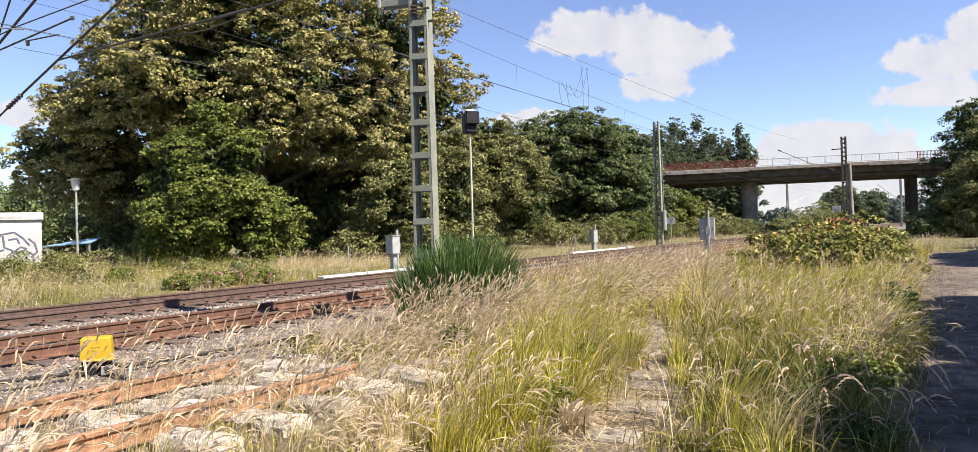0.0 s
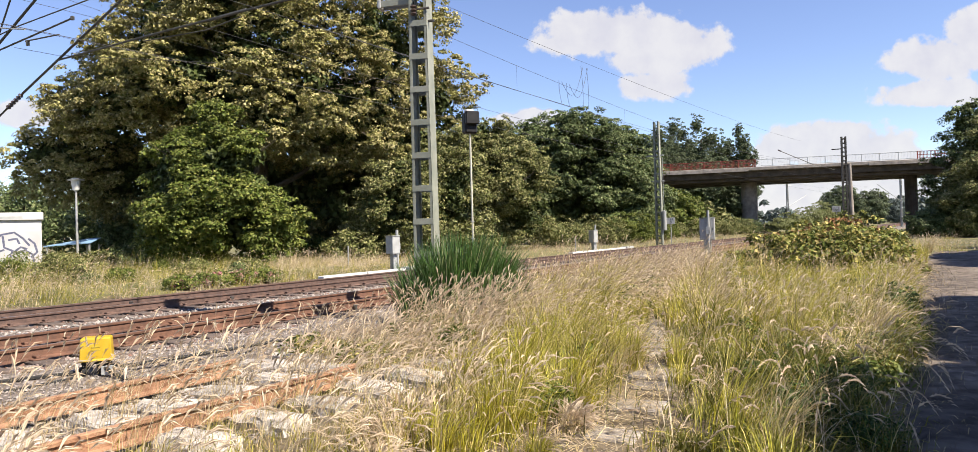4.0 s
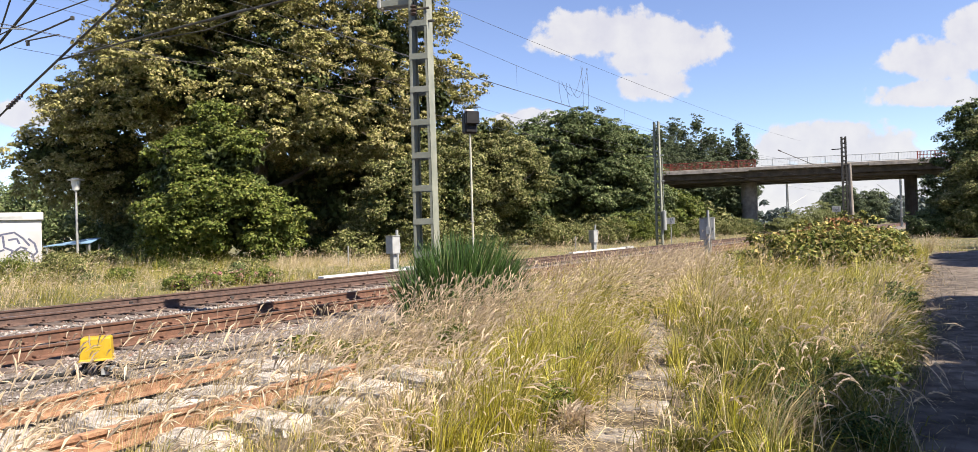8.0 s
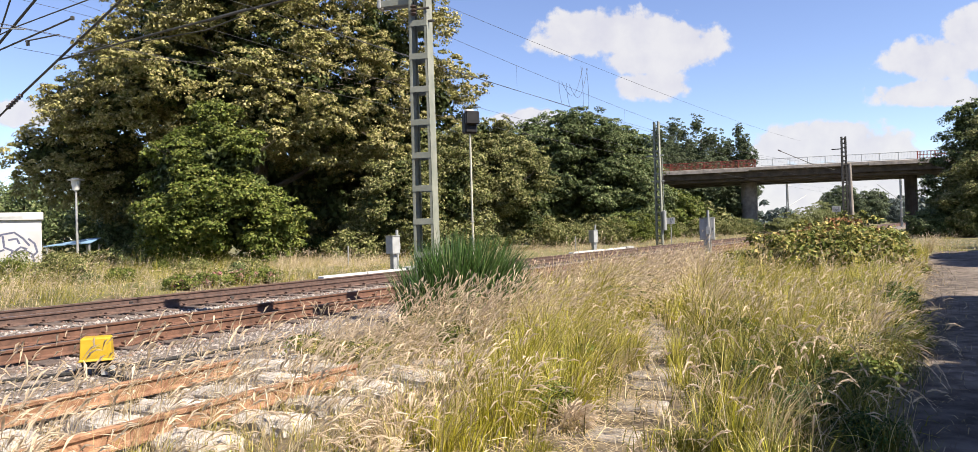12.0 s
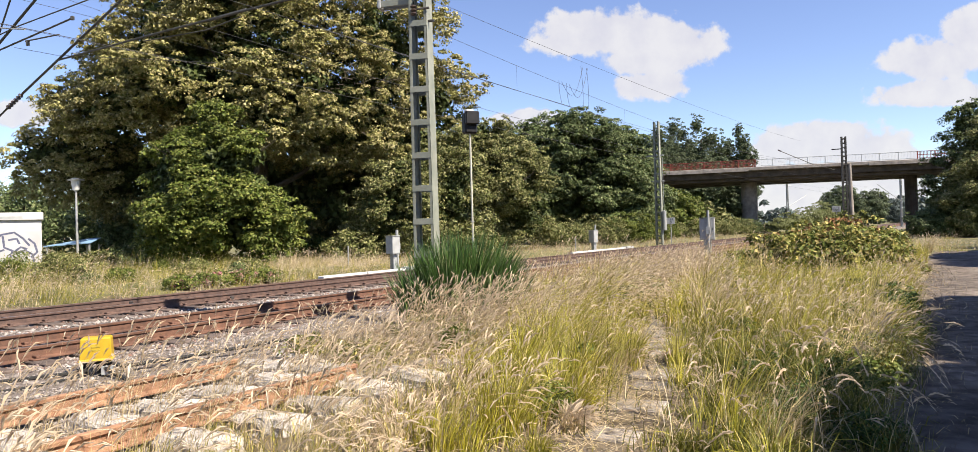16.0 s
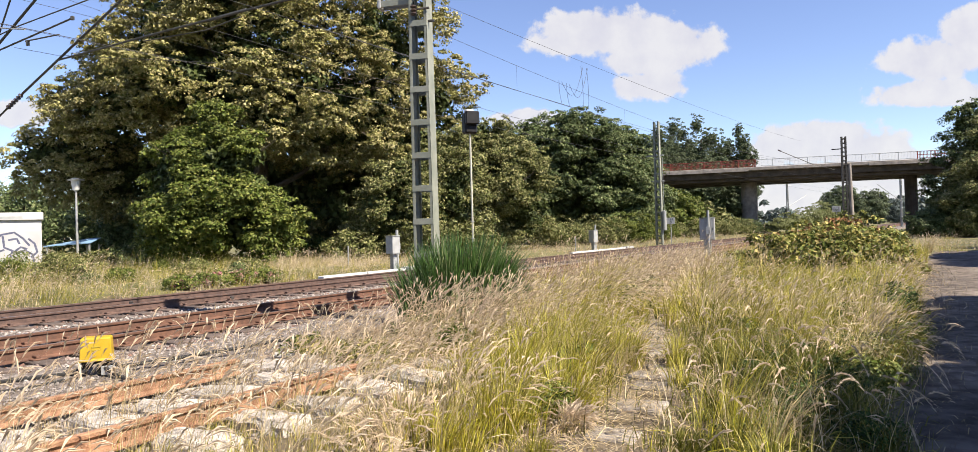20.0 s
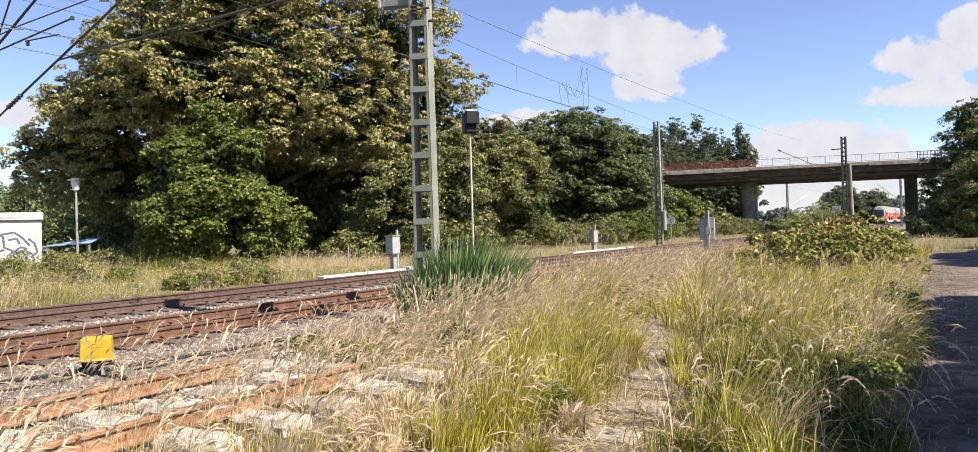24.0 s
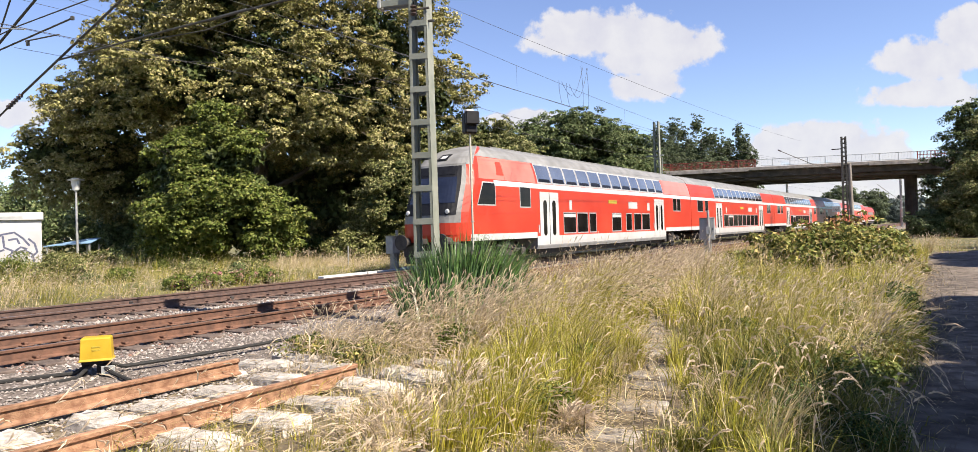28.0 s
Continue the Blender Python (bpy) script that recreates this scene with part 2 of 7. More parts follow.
def tube(points, r, n=6, bm=None, r2=None):
    """A tube along points, radius from r to r2."""
    bm = bm or bmesh.new()
    P = [Vector(q) for q in points]
    rings = []
    for i, q in enumerate(P):
        d = (P[min(i + 1, len(P) - 1)] - P[max(i - 1, 0)]).normalized()
        a = d.cross(Vector((0, 0, 1)) if abs(d.z) < 0.95 else Vector((1, 0, 0))).normalized()
        b = d.cross(a)
        rr = r if r2 is None else r + (r2 - r) * i / (len(P) - 1)
        rings.append([bm.verts.new(q + (a * math.cos(k * math.tau / n) + b * math.sin(k * math.tau / n)) * rr) for k in range(n)])
    for A, B in zip(rings, rings[1:]):
        for k in range(n):
            bm.faces.new((A[k], A[(k + 1) % n], B[(k + 1) % n], B[k]))
    bm.faces.new(rings[0][::-1])
    bm.faces.new(rings[-1])
    return bm


def lathe(profile, n=14, bm=None, at=(0, 0, 0)):
    """Turned shape from (radius, height) pairs."""
    bm = bm or bmesh.new()
    rings = [[bm.verts.new((at[0] + r * math.cos(k * math.tau / n), at[1] + r * math.sin(k * math.tau / n), at[2] + z)) for k in range(n)] for r, z in profile]
    for A, B in zip(rings, rings[1:]):
        for k in range(n):
            bm.faces.new((A[k], A[(k + 1) % n], B[(k + 1) % n], B[k]))
    bm.faces.new(rings[0][::-1])
    bm.faces.new(rings[-1])
    return bm


# ---------------------------------------------------------------- the line of the railway
KNOT_S = [-60, -20, 10, 50, 90, 130, 170, 1600]
KNOT_H = [0.530, 0.530, 0.5528, 0.5705, 0.5784, 0.5826, 0.5863, 0.5863]
STEP = 0.25
TS = np.arange(-60, 1560, STEP)
TH = np.interp(TS, KNOT_S, KNOT_H)
TX = np.cumsum(np.sin(TH)) * STEP
TY = np.cumsum(np.cos(TH)) * STEP
_i0 = int(np.argmin(abs(TS)))
TX += -8.496 - TX[_i0]
TY += 15.0 - TY[_i0]
GAP = 4.47                             # between the two tracks' centre lines


def tr(s, off=0.0, z=0.0):
    """Point of the far track at s metres along, off metres towards the road."""
    x, y, h = np.interp(s, TS, TX), np.interp(s, TS, TY), np.interp(s, TS, TH)
    return Vector((x + off * math.cos(h), y - off * math.sin(h), z))


def tr_h(s):
    return float(np.interp(s, TS, TH))


def tr_np(s, off):
    x, y, h = np.interp(s, TS, TX), np.interp(s, TS, TY), np.interp(s, TS, TH)
    return np.stack([x + off * np.cos(h), y - off * np.sin(h)], -1)


def along(s, off=0.0, z=0.0):
    """Pose on the line: local x runs along the track (rising s), local y away from the road."""
    q = tr(s, off, z)
    return Matrix.Translation(q) @ Matrix.Rotation(math.pi / 2 - tr_h(s), 4, "Z")


def so_np(x, y):
    """Distance along and offset of ground points, near the camera (line taken straight in pieces)."""
    h0 = 0.556
    dx, dy = x - TX[_i0 + 40], y - TY[_i0 + 40]
    s = 10 + dx * math.sin(h0) + dy * math.cos(h0)
    xx, yy, hh = np.interp(s, TS, TX), np.interp(s, TS, TY), np.interp(s, TS, TH)
    return s, (x - xx) * np.cos(hh) - (y - yy) * np.sin(hh)


def wave(x, y, f, seed):
    r = np.random.RandomState(seed)
    out = 0
    for k in range(5):
        a, ph, ff = r.rand() * 6.28, r.rand() * 6.28, f * (0.6 + 0.9 * r.rand())
        out = out + np.sin((x * np.cos(a) + y * np.sin(a)) * ff + ph)
    return out / 5


def ground_z(x, y):
    """Height of the natural ground."""
    x, y = np.asarray(x, float), np.asarray(y, float)
    s, off = so_np(x, y)
    z = -0.27 + 0.035 * wave(x, y, 1.1, 3) + 0.02 * wave(x, y, 3.0, 4)
    bed = np.clip((off + 3.4) / 0.6, 0, 1) * np.clip((7.9 - off) / 0.6, 0, 1)
    z = z - 0.30 * bed
    z = np.where(off < -3.4, z + 0.22 * np.clip((-3.4 - off) / 3.0, 0, 1), z)
    z = np.where((off > 14.4), z * 0 - 0.30 + 0.008 * wave(x, y, 1.3, 5), z)
    return z


rng = np.random.RandomState(11)

# ---------------------------------------------------------------- ground, road, ballast
def build_ground():
    t = np.linspace(-1, 1, 161)
    gx = np.sinh(t * 6.6) / np.sinh(6.6) * 4200
    t2 = np.linspace(-0.62, 1, 161)
    gy = np.sinh(t2 * 6.6) / np.sinh(6.6) * 4200 + 9
    X, Y = np.meshgrid(gx, gy)
    Z = ground_z(X, Y)
    n = len(gx)
    V = np.stack([X, Y, Z], -1).reshape(-1, 3)
    i = np.arange((len(gy) - 1) * (n - 1))
    a = (i // (n - 1)) * n + i % (n - 1)
    F = np.stack([a, a + 1, a + n + 1, a + n], -1)
    cx, cy = V[F].mean(1)[:, 0], V[F].mean(1)[:, 1]
    far = (np.hypot(cx, cy) > 32) | (so_np(cx, cy)[1] < -4)
    ob = new("ground", fast_mesh("ground", V, F, [M_GROUND, M_MEADOW], far.astype(int), True))
    tagged(ob, "dry soil and grass ground beside the railway", "ground", kind="structure")


def strip(name, s0, s1, ds, cross, material, smooth=False):
    """A band along the line from a cross-section of (off, z) pairs."""
    ss = np.arange(s0, s1 + 1e-6, ds)
    V = np.concatenate([np.concatenate([tr_np(ss, o), np.full((len(ss), 1), z)], 1)[:, None] for o, z in cross], 1)
    k = len(cross)
    F = []
    for i in range(len(ss) - 1):
        for j in range(k - 1):
            a = i * k + j
            F.append((a, a + 1, a + k + 1, a + k))
    return fast_mesh(name, V.reshape(-1, 3), F, material, smooth=smooth)


def stones(n, s_rng, o_rng, z, size, material, name, label, keep=None):
    """Loose broken stones lying on a bed, joined."""
    s = rng.uniform(*s_rng, n)
    o = rng.uniform(*o_rng, n)
    if keep is not None:
        k = keep(s, o)
        s, o = s[k], o[k]
    n = len(s)
    xy = tr_np(s, o)
    base = np.array([[1, 0, 0], [-1, 0, 0], [0, 1, 0], [0, -1, 0], [0, 0, 1], [0, 0, -1.0]])
    tri = np.array([[0, 2, 4], [2, 1, 4], [1, 3, 4], [3, 0, 4], ])
    V = base[None] * (0.6 + 0.6 * rng.rand(n, 6, 1)) + rng.uniform(-0.3, 0.3, (n, 6, 3))
    sz = size * (0.6 + 0.8 * rng.rand(n, 1))
    V = V * (np.concatenate([sz, sz * rng.uniform(0.7, 1.1, (n, 1)), sz * rng.uniform(0.5, 0.9, (n, 1))], 1)[:, None])
    a = rng.rand(n) * 6.28
    c, d = np.cos(a)[:, None], np.sin(a)[:, None]
    V = np.stack([V[..., 0] * c - V[..., 1] * d, V[..., 0] * d + V[..., 1] * c, V[..., 2]], -1)
    zz = z(s, o) if callable(z) else z
    V = V + np.stack([xy[:, 0], xy[:, 1], zz + sz[:, 0] * 0.25], -1)[:, None]
    F = tri[None] + (np.arange(n) * 6)[:, None, None]
    ob = new(name, fast_mesh(name, V.reshape(-1, 3), F.reshape(-1, 3), material))
    tagged(ob, label, "gravel", kind="stuff")


RAIL_PROFILE = [(0.0625, -0.172), (0.0625, -0.158), (0.012, -0.135), (0.010, -0.048), (0.034, -0.036), (0.036, -0.008), (0.026, 0.0),
                (-0.026, 0.0), (-0.036, -0.008), (-0.034, -0.036), (-0.010, -0.048), (-0.012, -0.135), (-0.0625, -0.158), (-0.0625, -0.172)]


def rail_mesh(name, ss, off, z, material, top, bend=0.0):
    V = np.concatenate([np.concatenate([tr_np(ss, off + o), np.full((len(ss), 1), z + h)], 1)[:, None] for o, h in RAIL_PROFILE], 1)
    k = len(RAIL_PROFILE)
    F, mi = [], []
    for i in range(len(ss) - 1):
        for j in range(k - 1):
            a = i * k + j
            F.append((a, a + k, a + k + 1, a + 1))
            mi.append(1 if j == 6 else 0)
    # end caps in quads
    for e in (0, len(ss) - 1):
        for j in range(k // 2 - 1):
            a, b = e * k + j, e * k + k - 1 - j
            F.append((a, a + 1, b - 1, b))
            mi.append(0)
    return fast_mesh(name, V.reshape(-1, 3), F, [material, top], mi)


def build_tracks():
    bed = new("ballast_bed", strip("ballast_bed", -40, 420, 2.0, [(-3.3, -0.55), (-2.0, -0.215), (2.15, -0.215), (2.3, -0.25), (2.5, -0.215), (6.5, -0.215), (7.6, -0.33), (8.2, -0.6)], M_BALLAST))
    tagged(bed, "grey-brown ballast bed under the two tracks", "ballast", kind="structure")
    near_s = np.concatenate([np.arange(-40, 60, 1.0), np.arange(60, 420, 6.0), np.arange(420, 1541, 40.0)])
    for nm, c, side in (("railway_track", 0.0, M_RAIL_DARK), ("railway_track", GAP, M_RAIL)):
        t = thing(nm, "dark brown rails of the far main track on sleepers" if c == 0 else "rusty brown rails of the near main track on sleepers",
                  "railway track", along(0, c), kind="structure")
        inv = t.matrix_basis.inverted()
        for o in (-0.753, 0.753):
            part("rail", rail_mesh("rail", near_s, c + o, 0.0, side, M_RAILTOP), None, t, m=inv)
        sl = bm_mesh("sleeper", box(-0.13, 0.13, -1.3, 1.3, -0.38, -0.172, 0.015), M_SLEEPER)
        for i in range(110):
            s = -9 + 0.6 * i
            part("sleeper", sl, None, t, m=inv @ along(s, c))
        V, F = [], []
        cube = np.array([[x, y, z] for x in (-0.13, 0.13) for y in (-1.3, 1.3) for z in (-0.38, -0.172)])
        q = np.array([[0, 1, 3, 2], [4, 6, 7, 5], [0, 4, 5, 1], [2, 3, 7, 6], [1, 5, 7, 3], [0, 2, 6, 4]])
        for i in range(400):
            m = np.array(along(57.2 + 0.6 * i, c))
            V.append(cube @ m[:3, :3].T + m[:3, 3])
            F.append(q + 8 * i)
        rest = part("far_sleepers", fast_mesh("far_sleepers", np.concatenate(V), np.concatenate(F), M_SLEEPER), None, t, m=inv)
        rest["kind"] = "stuff"
        # rail clips and tie plates near the camera
        clip = bm_mesh("tie_plate", box(-0.09, 0.09, -0.17, 0.17, -0.172, -0.150, 0.006, box(-0.03, 0.03, -0.12, 0.12, -0.155, -0.115, 0.008)), side)
        for i in range(34):
            for o in (-0.753, 0.753):
                part("tie_plate", clip, None, t, m=inv @ along(-6.6 + 0.6 * i, c + o))
    # joint blocks clamped on the rails
    lug = bm_mesh("rail_block", box(-0.035, 0.035, -0.035, 0.035, -0.19, -0.07, 0.012, box(-0.045, 0.045, -0.02, 0.02, -0.13, -0.075, 0.01)), M_BOGIE)
    for s, o in ((1.15, -0.85), (1.45, -0.65), (2.75, 0.65), (3.05, 0.85), (0.95, GAP - 0.9), (2.0, GAP + 0.62), (2.35, GAP + 0.9)):
        tagged(new("rail_block", lug), "dark steel block clamped beside a rail", "rail block", "blocks on the rails").matrix_basis = along(s, o)
    # side track: two rusted rails, one broken off, on worn concrete blocks
    side = thing("disused_track", "orange rusted rails of an abandoned siding", "railway track", along(-5, 9.15), kind="structure")
    inv = side.matrix_basis.inverted()
    part("rail", rail_mesh("rail", np.arange(-16, -2.85, 0.5), 8.38, -0.05, M_RUST, M_RUST), None, side, "rusted rail that ends in the gravel", m=inv)
    part("rail", rail_mesh("rail", np.linspace(-16, -2.72, 27), 9.88, -0.05, M_RUST, M_RUST), None, side, "rusted rail running into the grass", m=inv)
    blocks = []
    for k in range(4):
        sb = box(-0.17, 0.17, -0.40, 0.40, -0.12, 0.06, 0.045)
        bmesh.ops.subdivide_edges(sb, edges=[e for e in sb.edges if e.calc_length() > 0.1], cuts=3, use_grid_fill=True)
        for v in sb.verts:
            worn = 1.0 - 0.25 * (abs(v.co.y) / 0.4) ** 3 * rng.rand()
            v.co = Vector((v.co.x * worn + rng.uniform(-0.016, 0.016), v.co.y * (0.9 + 0.04 * k) + rng.uniform(-0.02, 0.02), v.co.z * worn + rng.uniform(-0.014, 0.014)))
        blocks.append(bm_mesh("concrete_block", sb, M_CONC_OLD))
    for i in range(13):
        s = -9.6 + 0.66 * i
        for o, dz in ((9.12, 0.0), (8.0, -0.05), (10.3, 0.01)):
            part("concrete_block", blocks[rng.randint(4)], None, side, m=inv @ along(s + rng.uniform(-0.05, 0.05), o + rng.uniform(-0.05, 0.05), -0.235 + dz) @ pose(0, 0, 0, rng.uniform(-4, 4), rng.uniform(-4, 4), rng.uniform(-6, 6)))
    def bed_z(s, o):
        return np.where(o > 6.5, -0.215 - (o - 6.5) * 0.105, -0.215)
    nosleep = lambda s, o: np.abs(((s + 9) % 0.6) - 0.3) < 0.17
    stones(9000, (-6, 14), (-2.1, 2.1), -0.215, 0.030, M_STONE_RUST, "track_gravel", "brown dusty ballast stones between the far rails", nosleep)
    stones(5200, (-6, 16), (1.45, 3.1), -0.215, 0.034, M_STONE, "strip_gravel", "pale grey ballast stones between the two tracks")
    stones(9000, (-7, 12), (3.1, 6.0), -0.215, 0.030, M_STONE_RUST, "track_gravel", "rust-brown ballast stones between the near rails", nosleep)
    stones(17000, (-8, 9), (5.4, 8.2), bed_z, 0.022, M_STONE, "verge_gravel", "grey ballast stones beside the near track")
    stones(12000, (-8.5, -1), (8.0, 10.6), lambda s, o: ground_z(*tr_np(s, o).T), 0.021, M_STONE, "siding_gravel", "grey gravel around the siding's concrete blocks")


def build_road():
    ss = np.arange(-40, 31.1, 0.5)
    V, F = [], []
    for i, s in enumerate(ss):
        l = 15.02 + 0.07 * math.sin(s * 0.9) + 0.06 * math.sin(s * 2.3 + 1)
        for o, z in ((l - 0.15, -0.36), (l, -0.272), (17.2, -0.24), (18.6, -0.272), (18.8, -0.36)):
            q = tr(s, o, z)
            V.append(q)
    for i in range(len(ss) - 1):
        for j in range(4):
            a = i * 5 + j
            F.append((a, a + 1, a + 6, a + 5))
    tagged(new("road", fast_mesh("road", V, F, M_ASPHALT, smooth=True)), "worn grey asphalt lane beside the grass", "road", kind="structure")
    # the pale slab path in the grass
    path = thing("slab_path", "row of pale worn concrete slabs in the grass", "path", kind="structure")
    line = [(-6.5, 13.35), (-4.6, 13.15), (-3.0, 12.95), (-1.0, 12.6), (1.2, 11.85), (3.0, 11.2), (5.0, 10.55), (8, 9.9)]
    ls, lo = [a for a, b in line], [b for a, b in line]
    sl = box(-0.20, 0.20, -0.20, 0.20, -0.07, 0.018, 0.016)
    slab = bm_mesh("slab", sl, M_SLAB)
    for i in range(17):
        if i in (1, 3, 7):          # sunk into the soil
            continue
        s = -3.4 + 0.43 * i
        o = float(np.interp(s, ls, lo))
        do = float(np.interp(s + 0.3, ls, lo)) - float(np.interp(s - 0.3, ls, lo))
        q = tr(s, o)
        q.z = float(ground_z(q.x, q.y)) + rng.uniform(0.0, 0.02)
        part("slab", slab, None, path, m=Matrix.Translation(q) @ Matrix.Rotation(math.pi / 2 - tr_h(s) - math.atan(do / 0.6), 4, "Z") @ pose(0, rng.uniform(-0.05, 0.05), 0, rng.uniform(-3, 3), rng.uniform(-3, 3), rng.uniform(-8, 8)) @ Matrix.Diagonal((rng.uniform(0.8, 1.05), rng.uniform(0.75, 1.15), 1, 1)))


# ---------------------------------------------------------------- the road bridge
BR_D = Vector((0.963, -0.27, 0)).normalized()
BR_N = Vector((0.27, 0.963, 0)).normalized()
BR_0 = Vector((24.7, 94.8, 0))


def build_bridge():
    m = Matrix.Translation(BR_0) @ Matrix.Rotation(math.atan2(BR_D.y, BR_D.x), 4, "Z")   # local x along the deck, y across it
    br = thing("road_bridge", "concrete road bridge with steel railings over the railway", "bridge", m)
    WID = 16.0
    x0, x1 = -9.0, 44.0
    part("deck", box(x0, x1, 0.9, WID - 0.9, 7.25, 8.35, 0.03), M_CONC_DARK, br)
    for y0 in (0.0, WID - 0.95):
        part("edge_beam", box(x0, x1, y0, y0 + 0.95, 8.08, 8.5, 0.04), M_CONC, br, "pale concrete edge beam")
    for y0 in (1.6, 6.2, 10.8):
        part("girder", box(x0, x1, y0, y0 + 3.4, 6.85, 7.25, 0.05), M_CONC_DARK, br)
    # facing panels over two lengths of the edge beam
    for a, b in ((-6.0, 9.2), (23.2, 33.0)):
        part("edge_panel", box(a, b, -0.06, -0.003, 7.98, 8.34, 0.01), M_CONC, br, "lighter concrete facing")
    for u, hw in ((9.7, 1.05), (29.55, 0.62)):
        for y0, y1 in ((5.6, 8.2),):
            col = bmesh.new()
            cx, cy = u, (y0 + y1) / 2
            n = 20
            ring = []
            for z in (-0.9, 6.85):
                ring.append([col.verts.new((cx + hw * math.copysign(abs(math.cos(k * math.tau / n)) ** 0.7, math.cos(k * math.tau / n)),
                                            cy + 1.3 * math.copysign(abs(math.sin(k * math.tau / n)) ** 0.7, math.sin(k * math.tau / n)), z)) for k in range(n)])
            for k in range(n):
                col.faces.new((ring[0][k], ring[0][(k + 1) % n], ring[1][(k + 1) % n], ring[1][k]))
            col.faces.new(ring[1])
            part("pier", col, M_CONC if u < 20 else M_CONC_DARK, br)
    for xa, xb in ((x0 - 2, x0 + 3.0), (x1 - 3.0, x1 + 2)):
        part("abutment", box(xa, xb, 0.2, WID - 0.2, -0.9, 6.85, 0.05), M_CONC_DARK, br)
    # railings
    post = bm_mesh("railing_post", box(-0.035, 0.035, -0.035, 0.035, 8.5, 9.45, 0.006), M_GALV)
    bar = bm_mesh("railing_bar", box(-0.007, 0.007, -0.007, 0.007, 8.6, 9.38), M_PALEGALV)
    postr = bm_mesh("railing_post", box(-0.04, 0.04, -0.04, 0.04, 8.5, 9.45, 0.006), M_REDRAIL)
    barr = bm_mesh("railing_bar", box(-0.024, 0.024, -0.014, 0.014, 8.6, 9.42), M_REDRAIL)
    rail_sp = [(-9.0, 10.1, "red"), (10.1, 28.6, "galv"), (28.6, 44.0, "red")]
    for yy in (0.25, WID - 0.25):
        for a, b, kind in rail_sp:
            mt = M_GALV if kind == "galv" else M_REDRAIL
            lab = "galvanised handrail" if kind == "galv" else "red-painted handrail"
            part("handrail", box(a, b, yy - 0.035, yy + 0.035, 9.40, 9.47, 0.01), mt, br, lab)
            part("bottom_rail", box(a, b, yy - 0.02, yy + 0.02, 8.58, 8.63), mt, br)
            k = int(round((b - a) / 2.05))
            for i in range(k + 1):
                part("railing_post", post if kind == "galv" else postr, None, br, m=pose(a + (b - a) * i / k, yy, 0))
            if kind == "galv":
                if yy < 1:
                    for i in range(int((b - a) / 0.16)):
                        if i % 13:
                            part("railing_bar", bar, None, br, m=pose(a + 0.16 * i, yy, 0))
            else:
                part("mid_rail", box(a, b, yy - 0.02, yy + 0.02, 8.98, 9.05), mt, br)
                if yy < 1:
                    for i in range(int((b - a) / 0.15)):
                        part("railing_bar", barr, None, br, m=pose(a + 0.15 * i + 0.07, yy, 0))


# ---------------------------------------------------------------- masts, wires, trackside equipment
def lattice_mast(h, w0, w1, d, rung, material, name="catenary_mast", label="grey-green welded steel catenary mast", flange=0.05, z0=0.05):
    """Two channel posts joined by batten plates; local x across, tapering upward."""
    t = thing(name, label, "catenary mast")
    for sx in (-1, 1):
        for sy in (-1, 1):
            bm = bmesh.new()
            f, g = flange, 0.012
            for (xa, xb, ya, yb) in ((-g, 0, 0, d / 2), (-f, 0, d / 2 - g, d / 2)):
                vs = []
                for z, w in ((-0.9, w0), (h, w1)):
                    for px, py in ((xa, ya), (xb, ya), (xb, yb), (xa, yb)):
                        vs.append(bm.verts.new((sx * (w / 2 + px), sy * py, z)))
                for q in ((0, 1, 5, 4), (1, 2, 6, 5), (2, 3, 7, 6), (3, 0, 4, 7), (3, 2, 1, 0), (4, 5, 6, 7)):
                    bm.faces.new([vs[i] for i in q])
            bmesh.ops.recalc_face_normals(bm, faces=bm.faces)
            part("channel", bm, material, t)
    z = z0
    while z < h - 0.1:
        w = w0 + (w1 - w0) * (z + 0.9) / (h + 0.9)
        for sy in (-1, 1):
            part("batten_plate", box(-w / 2, w / 2, sy * (d / 2 + 0.001) - 0.005, sy * (d / 2 + 0.001) + 0.005, z, z + 0.10, 0.002), material, t)
        z += rung
    part("foot_plate", box(-w0 / 2 - 0.12, w0 / 2 + 0.12, -d / 2 - 0.12, d / 2 + 0.12, -0.95, -0.16, 0.02), M_CONC, t, "concrete foundation")
    return t


def wire(name, pts, r, label, group="overhead wires", material=None):
    ob = new(name, bm_mesh(name, tube(pts, r * 0.78, 5), material or M_WIRE))
    return tagged(ob, label, "wire", group)


def span(off_a, za, s_a, off_b, zb, s_b, sag, n=14):
    out = []
    for i in range(n + 1):
        f = i / n
        q = tr(s_a + (s_b - s_a) * f, off_a + (off_b - off_a) * f)
        q.z = za + (zb - za) * f - sag * 4 * f * (1 - f)
        out.append(q)
    return out


